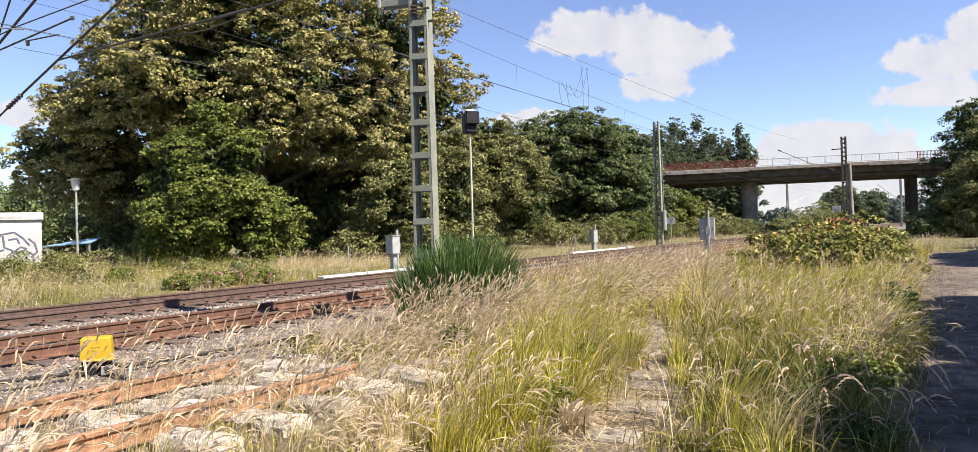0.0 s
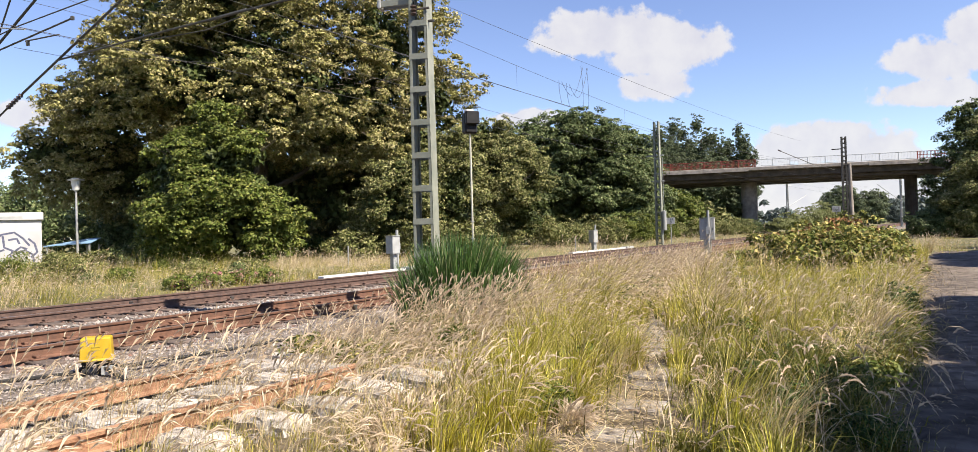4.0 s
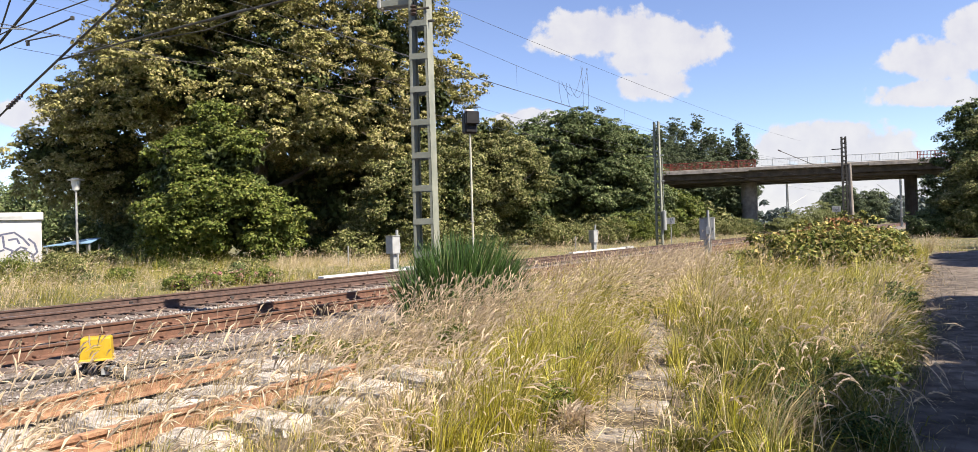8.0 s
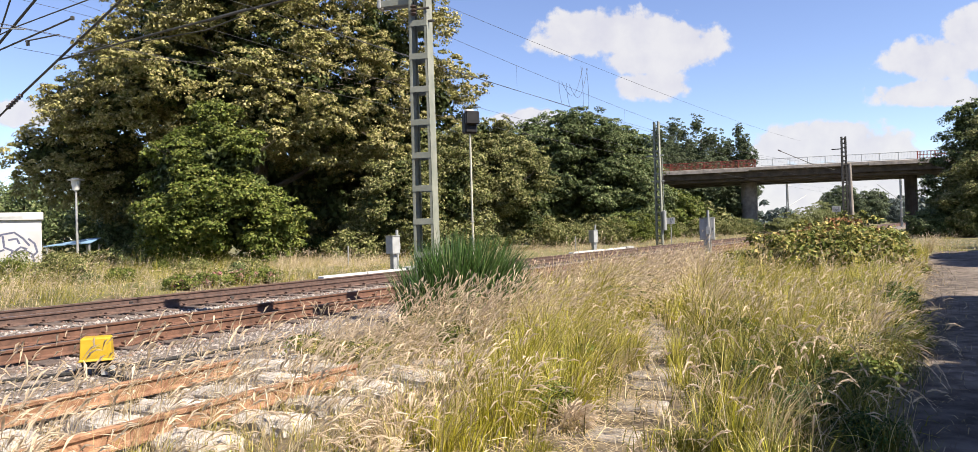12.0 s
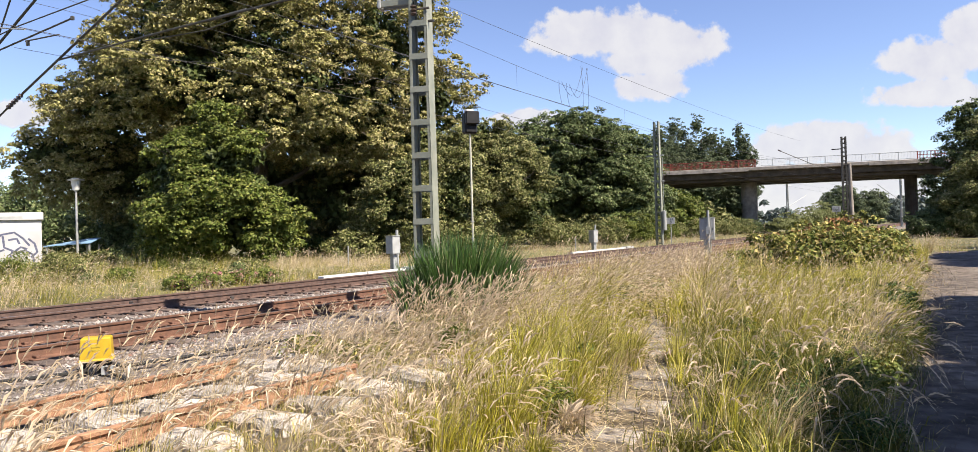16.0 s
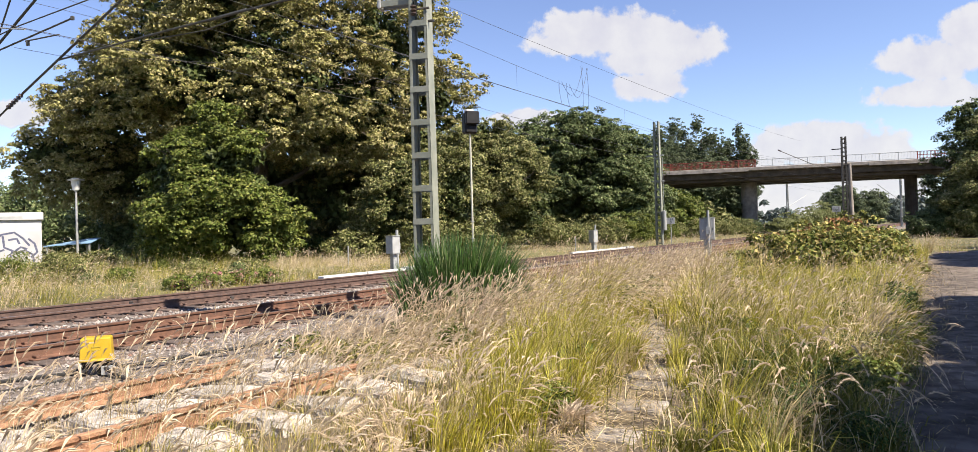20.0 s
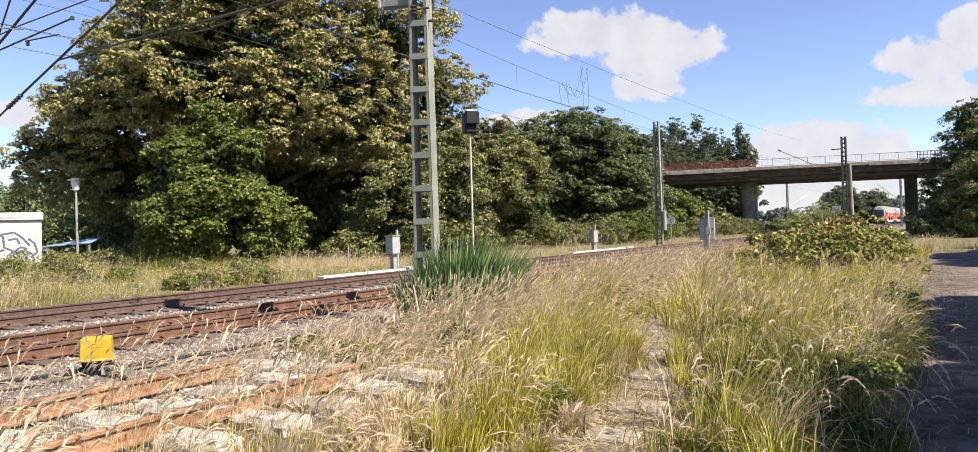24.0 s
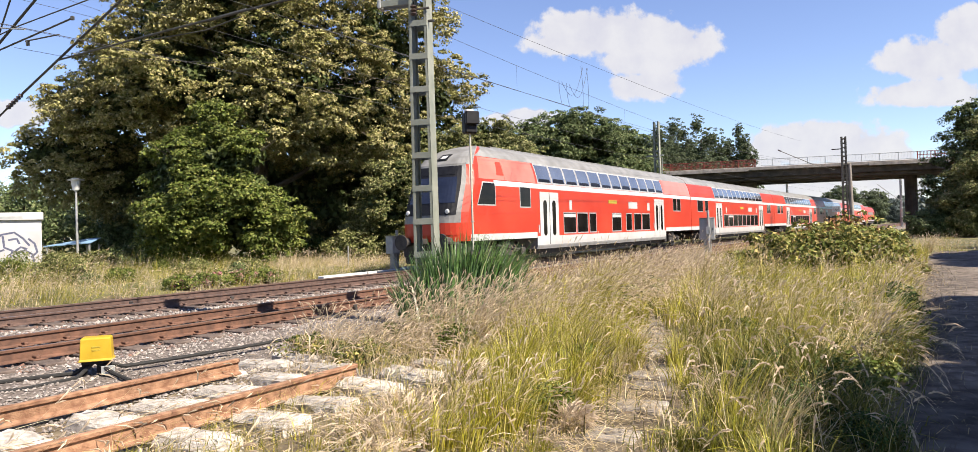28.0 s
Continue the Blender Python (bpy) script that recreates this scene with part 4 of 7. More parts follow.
def coach(nose):
    L = 27.27 if nose else 26.8
    ob = thing("control_car" if nose else "double_deck_coach",
               "red double-deck control car with dark windscreen leading the train" if nose else "red double-deck coach with white stripes and doors",
               "train car", group="train")
    part("body", body_mesh(L, nose, 0.97), M_RED, ob, smooth=False)
    part("low_floor", box(L / 2 - 21.97, L / 2 - 5.73, -1.325, 1.325, 0.50, 0.965, 0.02), M_TSKIRT, ob, "grey low-floor underbody")
    shade = [(0.8 if nose else 0.05, 5.7), (22.0, L - 0.06)]
    d1, d2 = (5.98, 7.68), (19.98, 21.68)
    for side in (1, -1):
        part("roof_edge", panel(L, 1.60 if nose else 0.05, L - 0.06, 4.05, 4.60, side, 0.006, slant0=1.38 if nose else 0.0), M_TGREY, ob, "grey roof skin")
        part("upper_band", panel(L, 3.3 if nose else 0.05, 5.75, 3.21, 4.045, side, 0.005), M_REDUP if nose else M_RED, ob, "red upper panel, faded with painted sun glare on control car")
        part("upper_band", panel(L, 21.9, L - 0.06, 3.21, 4.045, side, 0.005), M_REDUP if nose else M_RED, ob, "red upper panel, faded with painted sun glare on control car")
        if nose:
            part("upper_band", panel(L, 1.45, 3.29, 3.21, 4.03, side, 0.005, 0.28, 0.0), M_REDUP, ob, "red upper panel, faded with painted sun glare on control car")
            part("red_patch", panel(L, 2.75, 3.25, 3.38, 3.90, side, 0.010, 0.15, 0.0), M_RED, ob, "darker red patch")
        part("waist_stripe", panel(L, 2.45 if nose else 0.05, L - 0.06, 2.98, 3.18, side, 0.008), M_TWHITE, ob, "white waist stripe")
        for a, b in shade:
            part("sole_stripe", panel(L, a, b, 0.97, 1.20, side, 0.008), M_TWHITE, ob, "white sole stripe")
        part("sole_stripe", panel(L, 5.72, 21.98, 0.66, 1.03, side, 0.008), M_TWHITE, ob, "white sole stripe")
        part("skirt", panel(L, 5.72, 21.98, 0.50, 0.655, side, 0.010), M_TSKIRT, ob, "grey dusty skirt")
        coach_door(ob, L, *d1, side)
        coach_door(ob, L, *d2, side)
        for i in range(12):
            u = 5.98 + 1.325 * i
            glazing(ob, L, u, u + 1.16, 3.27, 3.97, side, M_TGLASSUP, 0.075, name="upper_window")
            part("seat_back", panel(L, u + 0.04, u + 1.12, 3.27, 3.39 + 0.05 * (i % 3 == 1), side, 0.015, 0.06, -0.10), M_TGLASS, ob, "dark seat tops behind the glass")
        if nose:
            glazing(ob, L, 1.30, 2.48, 2.28, 3.06, side, s0=0.40, name="cab_window")
            glazing(ob, L, 4.38, 5.18, 2.23, 2.99, side)
            low = [(8.2, 9.38, 1), (9.6, 10.68, 0), (10.95, 11.65, 0), (13.7, 14.85, 1), (15.6, 16.35, 0), (16.75, 17.75, 0), (17.98, 19.15, 0)]
        else:
            glazing(ob, L, 1.5, 2.7, 2.23, 2.96, side)
            glazing(ob, L, 3.3, 4.0, 2.23, 2.96, side)
            low = [(8.2 + 1.43 * i, 9.45 + 1.43 * i, i == 1) for i in range(8)]
        for a, b, v in low:
            glazing(ob, L, a, b, 1.14, 1.98, side, bar=bool(v))
        glazing(ob, L, 23.5, 24.15, 2.23, 2.96, side)
        glazing(ob, L, 24.3, 24.95, 2.23, 2.96, side)
        mark_spots(ob, L, side, [(8.9, 2.35, 0.26, 0.42, M_TWHITE, "white pictogram shape"), (19.0, 2.4, 0.4, 0.42, M_TWHITE, "white pictogram shape"),
                                 (13.8, 2.58, 1.1, 0.16, M_YELLOW_DIRT, "small destination display"), (16.6, 2.45, 1.3, 0.36, M_TWHITE, "white notice panel")])
    part("roof_top", box(-L / 2 + 0.4, L / 2 - (4.0 if nose else 0.4), -0.3, 0.3, 4.58, 4.645, 0.01), M_TGREY, ob)
    for i in range(9):
        x = L / 2 - 5.5 - i * 2.3
        part("roof_rib", box(x - 0.02, x + 0.02, -0.30, 0.30, 4.60, 4.655, 0.006), M_TGREY, ob)
    bogie(ob, L / 2 - 3.6)
    bogie(ob, -L / 2 + 3.6)
    part("underframe", box(-L / 2 + 5.8, L / 2 - 5.8, -1.15, 1.15, 0.28, 0.52, 0.03), M_BOGIE, ob)
    part("gangway", box(-L / 2 - 0.06, -L / 2 + 0.1, -0.85, 0.85, 0.9, 3.9, 0.05), M_RUBBER, ob, "black rubber gangway")
    for sy in (-1, 1):
        part("buffer", tube([(-L / 2 + 0.1, sy * 0.87, 1.03), (-L / 2 - 0.02, sy * 0.87, 1.03)], 0.2, 12), M_BOGIE, ob)
    if nose:
        part("cab_hood", front_panel(L, 1.0, -1.0, 3.72, 4.58, 0.016, 1.0, -1.0), M_TGREY, ob, "grey cab roof")
        part("grey_front", front_panel(L, 0.89, -0.89, 1.62, 3.72, 0.014, 0.85, -0.85), M_TGREY, ob, "grey cab front")
        part("bumper_strip", front_panel(L, 0.93, -0.93, 1.20, 1.615, 0.014), M_RED, ob, "red bumper strip")
        part("dark_apron", box(L / 2 - 1.2, L / 2 - 0.22, -1.22, 1.22, 0.40, 0.965, 0.08), M_BOGIE, ob, "dark coupling recess")
        mask = part("windscreen_surround", front_panel(L, 0.80, -0.80, 1.90, 3.66, 0.024, 0.76, -0.76), M_BLACK, ob, "black windscreen surround")
        part("windscreen", front_panel(L, 0.74, -0.74, 2.32, 3.25, 0.032, 0.68, -0.68), M_SCREEN, mask, "dark laminated windscreen")
        part("destination_display", front_panel(L, 0.62, -0.62, 3.34, 3.62, 0.032), M_BLACK, mask)
        part("lamp_frame", front_panel(L, 0.20, -0.20, 3.92, 4.16, 0.030), M_BLACK, ob)
        part("top_lamp", front_panel(L, 0.11, -0.11, 3.98, 4.10, 0.036), M_LAMPGLASS, ob, "small headlamp in a dark frame")
        for sy in (-1, 1):
            part("headlamp", lathe([(0.02, 0), (0.085, 0.0), (0.09, 0.03), (0.06, 0.05), (0.01, 0.055)], 14), M_LAMPGLASS, ob, "round headlamp",
                 m=pose(L / 2 - nose_u(1.98) - 0.62 * (0.86 / 1.392) ** 4 + 0.012, sy * 0.86, 2.02, 0, 80, 0))
            part("buffer", tube([(L / 2 - 0.3, sy * 0.87, 0.98), (L / 2 + 0.28, sy * 0.87, 0.98)], 0.16, 12), M_BOGIE, ob)
            part("buffer_plate", lathe([(0.02, 0), (0.28, 0), (0.28, 0.05), (0.02, 0.06)], 16), M_BOGIE, ob, m=pose(L / 2 + 0.25, sy * 0.87, 0.98, 0, 90, 0))
            part("wiper", tube([(L / 2 - nose_u(2.3) + 0.03, sy * 0.5, 2.3), (L / 2 - nose_u(3.0) + 0.03, sy * 0.15, 3.0)], 0.012, 4), M_BLACK, ob)
        part("snow_plough", box(L / 2 - 0.9, L / 2 - 0.25, -1.15, 1.15, 0.18, 0.6, 0.06), M_BOGIE, ob, "dark track clearer")
        part("coupling", box(L / 2 - 0.2, L / 2 + 0.3, -0.08, 0.08, 0.9, 1.1, 0.02), M_BOGIE, ob)
        for k in (-0.35, 0.0, 0.35):
            part("hose", tube([(L / 2 - 0.1, k, 0.95), (L / 2 + 0.12, k, 0.8), (L / 2 + 0.08, k, 0.45)], 0.025, 6), M_RUBBER, ob)
    return ob, L


def locomotive():
    L = 16.6
    ob = thing("locomotive", "red electric locomotive pushing at the end of the train", "locomotive", group="train")
    sec = [(1.40, 1.0), (1.48, 1.4), (1.48, 2.9), (1.30, 3.45), (1.0, 3.8), (0.0, 3.85)]
    ring = sec + [(-y, z) for y, z in sec[-2::-1]]
    bm = bmesh.new()
    rows = []
    for x, k in ((L / 2, 0.86), (L / 2 - 0.8, 1.0), (-L / 2 + 0.8, 1.0), (-L / 2, 0.86)):
        rows.append([bm.verts.new((x - (0.5 if z > 2.2 and abs(x) == L / 2 else 0) * math.copysign(1, x), y * k, z)) for y, z in ring])
    for A, B in zip(rows, rows[1:]):
        for i in range(len(ring)):
            j = (i + 1) % len(ring)
            bm.faces.new((A[i], A[j], B[j], B[i]))
    bm.faces.new(rows[0])
    bm.faces.new(rows[-1][::-1])
    bmesh.ops.recalc_face_normals(bm, faces=bm.faces)
    part("body", bm, M_RED, ob)
    for sy in (-1, 1):
        part("side_grille", box(-4.5, 4.5, sy * 1.485 - 0.01, sy * 1.485 + 0.01, 2.3, 2.8), M_TGREY, ob)
        part("sole_stripe", box(-7.4, 7.4, sy * 1.49 - 0.006, sy * 1.49 + 0.006, 1.1, 1.28), M_TWHITE, ob)
        for x in (-6.6, 6.6):
            part("cab_window", box(x - 0.4, x + 0.4, sy * 1.485 - 0.012, sy * 1.485 + 0.012, 2.15, 2.85), M_TGLASS, ob)
    for x in (-L / 2 - 0.02, L / 2 + 0.02):
        part("windscreen", box(x - 0.3 * math.copysign(1, x) - 0.18, x - 0.3 * math.copysign(1, x) + 0.18, -1.0, 1.0, 2.4, 3.1), M_TGLASS, ob)
    part("roof_gear", box(-5, 5, -0.6, 0.6, 3.83, 4.05, 0.05), M_TGREY, ob)
    bogie(ob, 4.2)
    bogie(ob, -4.2)
    part("underframe", box(-7.6, 7.6, -1.3, 1.3, 0.6, 1.02, 0.05), M_BOGIE, ob)
    return ob, L


TRAIN = []


def build_train():
    lead, L = coach(True)
    TRAIN.append((lead, 0.0, L))
    u = L
    first, L2 = coach(False)
    TRAIN.append((first, u, L2))
    u += L2
    for i in range(3):
        c = copy_thing(first, Matrix.Identity(4))
        TRAIN.append((c, u, L2))
        u += L2
    lo, L3 = locomotive()
    TRAIN.append((lo, u, L3))


def car_pose(s_front, L):
    """Pose of a car whose front stands at s_front on the far track; local x points to its front."""
    a, b = tr(s_front + 3.6), tr(s_front + L - 3.6)
    d = (a - b).normalized()
    c = (a + b) / 2
    return Matrix.Translation(c) @ Matrix.Rotation(math.atan2(d.y, d.x), 4, "Z")

# ---------------------------------------------------------------- plants
def leaf_quads(P, N, size, r, aspect=1.15, tri=False):
    """Small pointed leaf faces at P with normals about N."""
    n = len(P)
    N = N / (np.linalg.norm(N, axis=1, keepdims=True) + 1e-9)
    t = np.cross(N, r.normal(size=(n, 3)))
    t /= np.linalg.norm(t, axis=1, keepdims=True) + 1e-9
    b = np.cross(N, t)
    s = size * (0.6 + 0.8 * r.rand(n, 1))
    if tri:
        V = np.stack([P - t * s - b * s * 0.3, P + t * s - b * s * 0.3, P + b * s * 0.8 + N * s * 0.15], 1)
        return V.reshape(-1, 3), np.arange(n * 3).reshape(n, 3)
    V = np.stack([P - t * s, P + b * s * aspect * 0.5 + N * s * 0.12, P + t * s, P - b * s * aspect * 0.5 + N * s * 0.12], 1)
    F = np.arange(n * 4).reshape(n, 4)
    return V.reshape(-1, 3), F


def leaf_cloud(blobs, n, size, r, clump=0.45, per=16, inner=0.06, lump=0.28, puff=0, tri=True, rise=0.45):
    """Leaves on many small tufts that sit on the uneven surfaces of several rounded masses, with a fill of shaded leaves inside."""
    B = np.array(blobs, float)
    area = (B[:, 3] * B[:, 4] + B[:, 4] * B[:, 5] + B[:, 3] * B[:, 5])
    pr = puff or clump * 1.5
    pp = per * 5
    k = max(2, n // pp)
    idx = r.choice(len(B), k, p=area / area.sum())
    d = r.normal(size=(k, 3))
    d /= np.linalg.norm(d, axis=1, keepdims=True)
    d[:, 1] = np.where((d[:, 1] > 0.15) & (r.rand(k) < 0.6), -d[:, 1], d[:, 1])      # fuller on the railway side
    ph = idx * 1.7
    lumps = np.zeros(k)
    for q in range(6):
        w = np.random.RandomState(100 + q).normal(size=3) * (1.8 + 1.1 * q)
        lumps += np.sin(d @ w + ph * (q + 1) + q) / (1 + 0.35 * q)
    rad = 0.94 + lump * lumps / 2.2 - np.abs(r.normal(size=k)) * 0.10
    C = B[idx, :3] + d * B[idx, 3:6] * rad[:, None]
    e = r.normal(size=(k, pp, 3))
    e /= np.linalg.norm(e, axis=2, keepdims=True)
    e = e + d[:, None] * 0.55 + np.array([0, 0, rise])
    e /= np.linalg.norm(e, axis=2, keepdims=True)
    R = pr * r.uniform(0.55, 1.35, (k, 1, 1)) * r.uniform(0.55, 1.08, (k, pp, 1))
    P = C[:, None] + e * R * np.array([1.15, 1.15, 0.75])
    N = e * 0.8 + np.array([0, 0, 0.25]) + r.normal(size=(k, pp, 3)) * 0.45
    V, F = leaf_quads(P.reshape(-1, 3), N.reshape(-1, 3), size, r, tri=tri)
    m = int(n * inner * 1.6)
    if m:
        idx = r.choice(len(B), m, p=area / area.sum())
        d = r.normal(size=(m, 3))
        d /= np.linalg.norm(d, axis=1, keepdims=True)
        P = B[idx, :3] + d * B[idx, 3:6] * r.uniform(0.15, 0.62, (m, 1))
        V2, F2 = leaf_quads(P, r.normal(size=(m, 3)), min(size * 1.7, 0.5), r, tri=tri)
        F = np.concatenate([F, F2 + len(V)])
        V = np.concatenate([V, V2])
    return V, F


def tiers(blobs, count, r0, r1, r, flat=0.46, out=1.0):
    """Many small leafy boughs that stand out from the large masses, with gaps between them."""
    B = np.array(blobs, float)
    area = (B[:, 3] * B[:, 4] + B[:, 4] * B[:, 5] + B[:, 3] * B[:, 5])
    got = []
    while len(got) < count:
        i = r.choice(len(B), p=area / area.sum())
        d = r.normal(size=3)
        d /= np.linalg.norm(d)
        if d[1] > 0.2 and r.rand() < 0.55:
            continue
        q = B[i, :3] + d * B[i, 3:6] * r.uniform(0.84, 1.06) * out
        if (np.sqrt((((q - B[:, :3]) / B[:, 3:6]) ** 2).sum(1)) < 0.8).any():
            continue
        w = r.uniform(r0, r1)
        got.append((*q, w, w, w * flat))
    return got


def trunk_mesh(h, r0, limbs, r, spread):
    bm = tube([(0, 0, -0.4), (0.03 * h / 8, 0.02, h * 0.35), (-0.02, 0.05, h * 0.7), (0.05, 0, h)], r0, 9, r2=r0 * 0.35)
    for i in range(limbs):
        z = h * (0.3 + 0.6 * i / max(1, limbs))
        a = i * 2.4 + r.rand()
        L = spread * (0.6 + 0.5 * r.rand())
        p0 = Vector((0, 0, z))
        p1 = Vector((math.cos(a) * L * 0.5, math.sin(a) * L * 0.5, z + L * 0.25))
        p2 = Vector((math.cos(a) * L, math.sin(a) * L, z + L * 0.62))
        tube([p0, p1, p2], r0 * 0.42, 6, bm, r2=r0 * 0.1)
        for j in range(2):
            b = a + r.uniform(-0.9, 0.9)
            tube([p1.lerp(p2, 0.3 + 0.4 * j), p1.lerp(p2, 0.3 + 0.4 * j) + Vector((math.cos(b) * L * 0.4, math.sin(b) * L * 0.4, L * 0.3))], r0 * 0.16, 5, bm, r2=r0 * 0.04)
    return bm


def tree(name, label, at, blobs, n, size, material, trunk_h, trunk_r, spread, seed, category="tree", limbs=7, clump=0.45, per=16, inner=0.12, lump=0.28, group="", boughs=None):
    r = np.random.RandomState(seed)
    z = float(ground_z(at[0], at[1]))
    t = thing(name, label, category, pose(at[0], at[1], z), group)
    part("trunk", trunk_mesh(trunk_h, trunk_r, limbs, r, spread), M_BARK, t)
    if boughs:
        V, F = leaf_cloud(tiers(blobs, boughs[0], boughs[1], boughs[2], r, flat=0.58), n, size, r, clump, per, inner=inner, lump=lump, rise=0.8)
        # core of leaves coloured darker, standing for the crown's inner shade
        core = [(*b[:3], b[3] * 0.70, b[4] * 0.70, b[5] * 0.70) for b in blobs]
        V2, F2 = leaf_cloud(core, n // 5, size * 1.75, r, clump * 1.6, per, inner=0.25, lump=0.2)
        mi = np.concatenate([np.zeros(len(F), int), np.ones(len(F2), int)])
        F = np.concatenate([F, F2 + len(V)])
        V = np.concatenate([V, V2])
    else:
        V, F = leaf_cloud(blobs, n, size, r, clump, per, inner=inner, lump=lump)
        mi = np.zeros(len(F), int)
    V[:, 2] = np.maximum(V[:, 2], 0.02)
    part("crown", fast_mesh("crown", V, F, [material, M_INNERSHADE], mi), None, t)
    return t


def bush(name, label, at, blobs, n, size, material, seed, clump=0.22, per=12, flowers=None, inner=0.05, lump=0.28):
    r = np.random.RandomState(seed)
    z = float(ground_z(at[0], at[1]))
    t = thing(name, label, "bush", pose(at[0], at[1], z))
    V, F = leaf_cloud(blobs, n, size, r, clump, per, inner=inner, lump=lump, tri=name == "undergrowth_bush")
    V[:, 2] = np.maximum(V[:, 2], 0.02)
    part("foliage", fast_mesh("foliage", V, F, material), None, t)
    if name not in ("weed_clump", "verge_weed"):
        bm = bmesh.new()
        for b in blobs:
            for k in range(5):
                a = r.rand() * 6.28
                tube([(b[0] * 0.8, b[1] * 0.8, -0.05), (b[0] + math.cos(a) * b[3] * 0.5, b[1] + math.sin(a) * b[4] * 0.5, b[2] + b[5] * 0.5)], 0.018, 4, bm, r2=0.006)
        part("woody_base", bm, M_TWIG, t)["kind"] = "stuff"
    if flowers:
        V, F = leaf_cloud([(*b[:2], b[2] + 0.06, *b[3:]) for b in blobs], flowers, 0.05, r, 0.05, 2, inner=0)
        V[:, 2] = np.maximum(V[:, 2], 0.02)
        part("blossom", fast_mesh("blossom", V, F, M_PINK), None, t, "pink blossoms")
    return t


def build_trees():
    # the great lime on the far side
    tree("lime_tree", "huge old lime tree with yellowish leaf bracts", (-13.6, 43.0),
         [(0, -0.6, 10.6, 7.0, 6.4, 4.8), (-7.5, 0.4, 9.5, 4.3, 4.0, 2.9), (-8.6, -1.8, 9.3, 2.0, 1.8, 1.3), (-3.4, -4.4, 10.2, 2.6, 2.2, 1.6), (-6.4, -3.2, 9.0, 2.2, 1.8, 1.3), (5.8, 0, 9.4, 5.0, 4.6, 4.2), (1.0, -1, 15.2, 6.2, 5.2, 4.6), (1.8, -4.8, 7.6, 2.1, 1.8, 1.3), (-7.2, 1.4, 10.4, 2.2, 2.6, 2.0), (-10.3, 1.6, 8.0, 1.9, 2.2, 1.3), (-11.2, 1.2, 7.0, 2.7, 2.0, 1.6), (-12.7, 1.4, 6.6, 2.4, 2.2, 1.7), (-13.4, 0.8, 7.0, 1.7, 1.6, 1.2), (-11.6, 2.0, 5.4, 2.7, 2.0, 1.5), (-11.0, 2.6, 6.0, 2.4, 1.5, 1.9), (-9.2, 3.6, 6.4, 3.2, 1.6, 3.0), (4.6, -3.4, 6.7, 2.2, 1.8, 1.2), (-6.0, 4.2, 8.6, 4.4, 1.4, 3.4), (-4.0, 0.5, 14.0, 4.0, 4.0, 3.4),
          (-3.8, 0, 12.6, 5.0, 4.6, 4.2), (7.3, 0.5, 12.8, 4.0, 4.0, 4.2), (9.6, 1.0, 6.2, 2.7, 3.2, 4.4), (3.5, 6.4, 3.4, 5.2, 2.0, 3.2), (-2.5, 6.2, 3.8, 4.4, 2.0, 3.4), (-7.8, 3.6, 5.4, 4.4, 2.4, 3.4), (-10.8, 3.2, 5.4, 2.2, 2.0, 2.2), (4.4, -3.6, 8.8, 3.4, 2.6, 2.2), (2.2, -4.2, 11.0, 2.8, 2.4, 2.0), (7.2, -2.0, 7.0, 2.2, 2.0, 1.6), (10.6, 0.5, 9.4, 2.1, 2.6, 2.2), (-3.6, -2.8, 12.2, 3.4, 2.6, 3.0), (-0.8, -4.0, 14.0, 2.6, 2.2, 1.8), (-5.4, -2.6, 10.4, 2.4, 2.0, 1.6), (-8.2, -1.2, 8.4, 2.0, 1.8, 1.2)],
         330000, 0.082, M_LIME, 13.0, 0.55, 6.0, 21, limbs=12, clump=0.24, per=12, inner=0.03, lump=0.3, boughs=(505, 0.75, 1.4))
    lime = bpy.data.objects["lime_tree"]
    tw, wr = bmesh.new(), np.random.RandomState(14)
    for k in range(46):
        a = Vector((6.4 + wr.normal() * 1.3, -4.6 + wr.normal() * 0.4, 9.6 + wr.normal() * 0.9))
        b = a + Vector((wr.uniform(-0.9, 1.1), wr.uniform(-0.5, 0.2), wr.uniform(-0.5, 0.8)))
        tube([a, a.lerp(b, 0.5) + Vector((0, 0, 0.08)), b], 0.018, 4, tw, r2=0.006)
    part("dead_branch", tw, M_TWIG, lime, "bare grey twigs in a gap of the crown")["kind"] = "stuff"
    tree("maple_tree", "bright green young maple in front of the lime", (-12.9, 34.0),
         [(0, 0, 2.6, 2.8, 2.8, 2.2), (0.3, 0, 4.9, 2.1, 2.0, 1.7), (-1.2, 0, 4.0, 1.8, 1.8, 1.4), (1.9, 0, 1.9, 2.1, 2.0, 1.6), (-1.5, 0, 1.8, 1.5, 1.8, 1.4), (0.1, 0, 6.3, 1.1, 1.1, 1.1), (1.2, 0.2, 3.7, 1.7, 1.6, 1.2), (-1.2, 0, 5.2, 1.3, 1.3, 0.9), (1.1, 0, 5.3, 1.3, 1.3, 0.9)],
         62000, 0.075, M_MAPLE, 5.8, 0.14, 2.4, 22, clump=0.2, per=7, lump=0.3, boughs=(115, 0.42, 0.95))
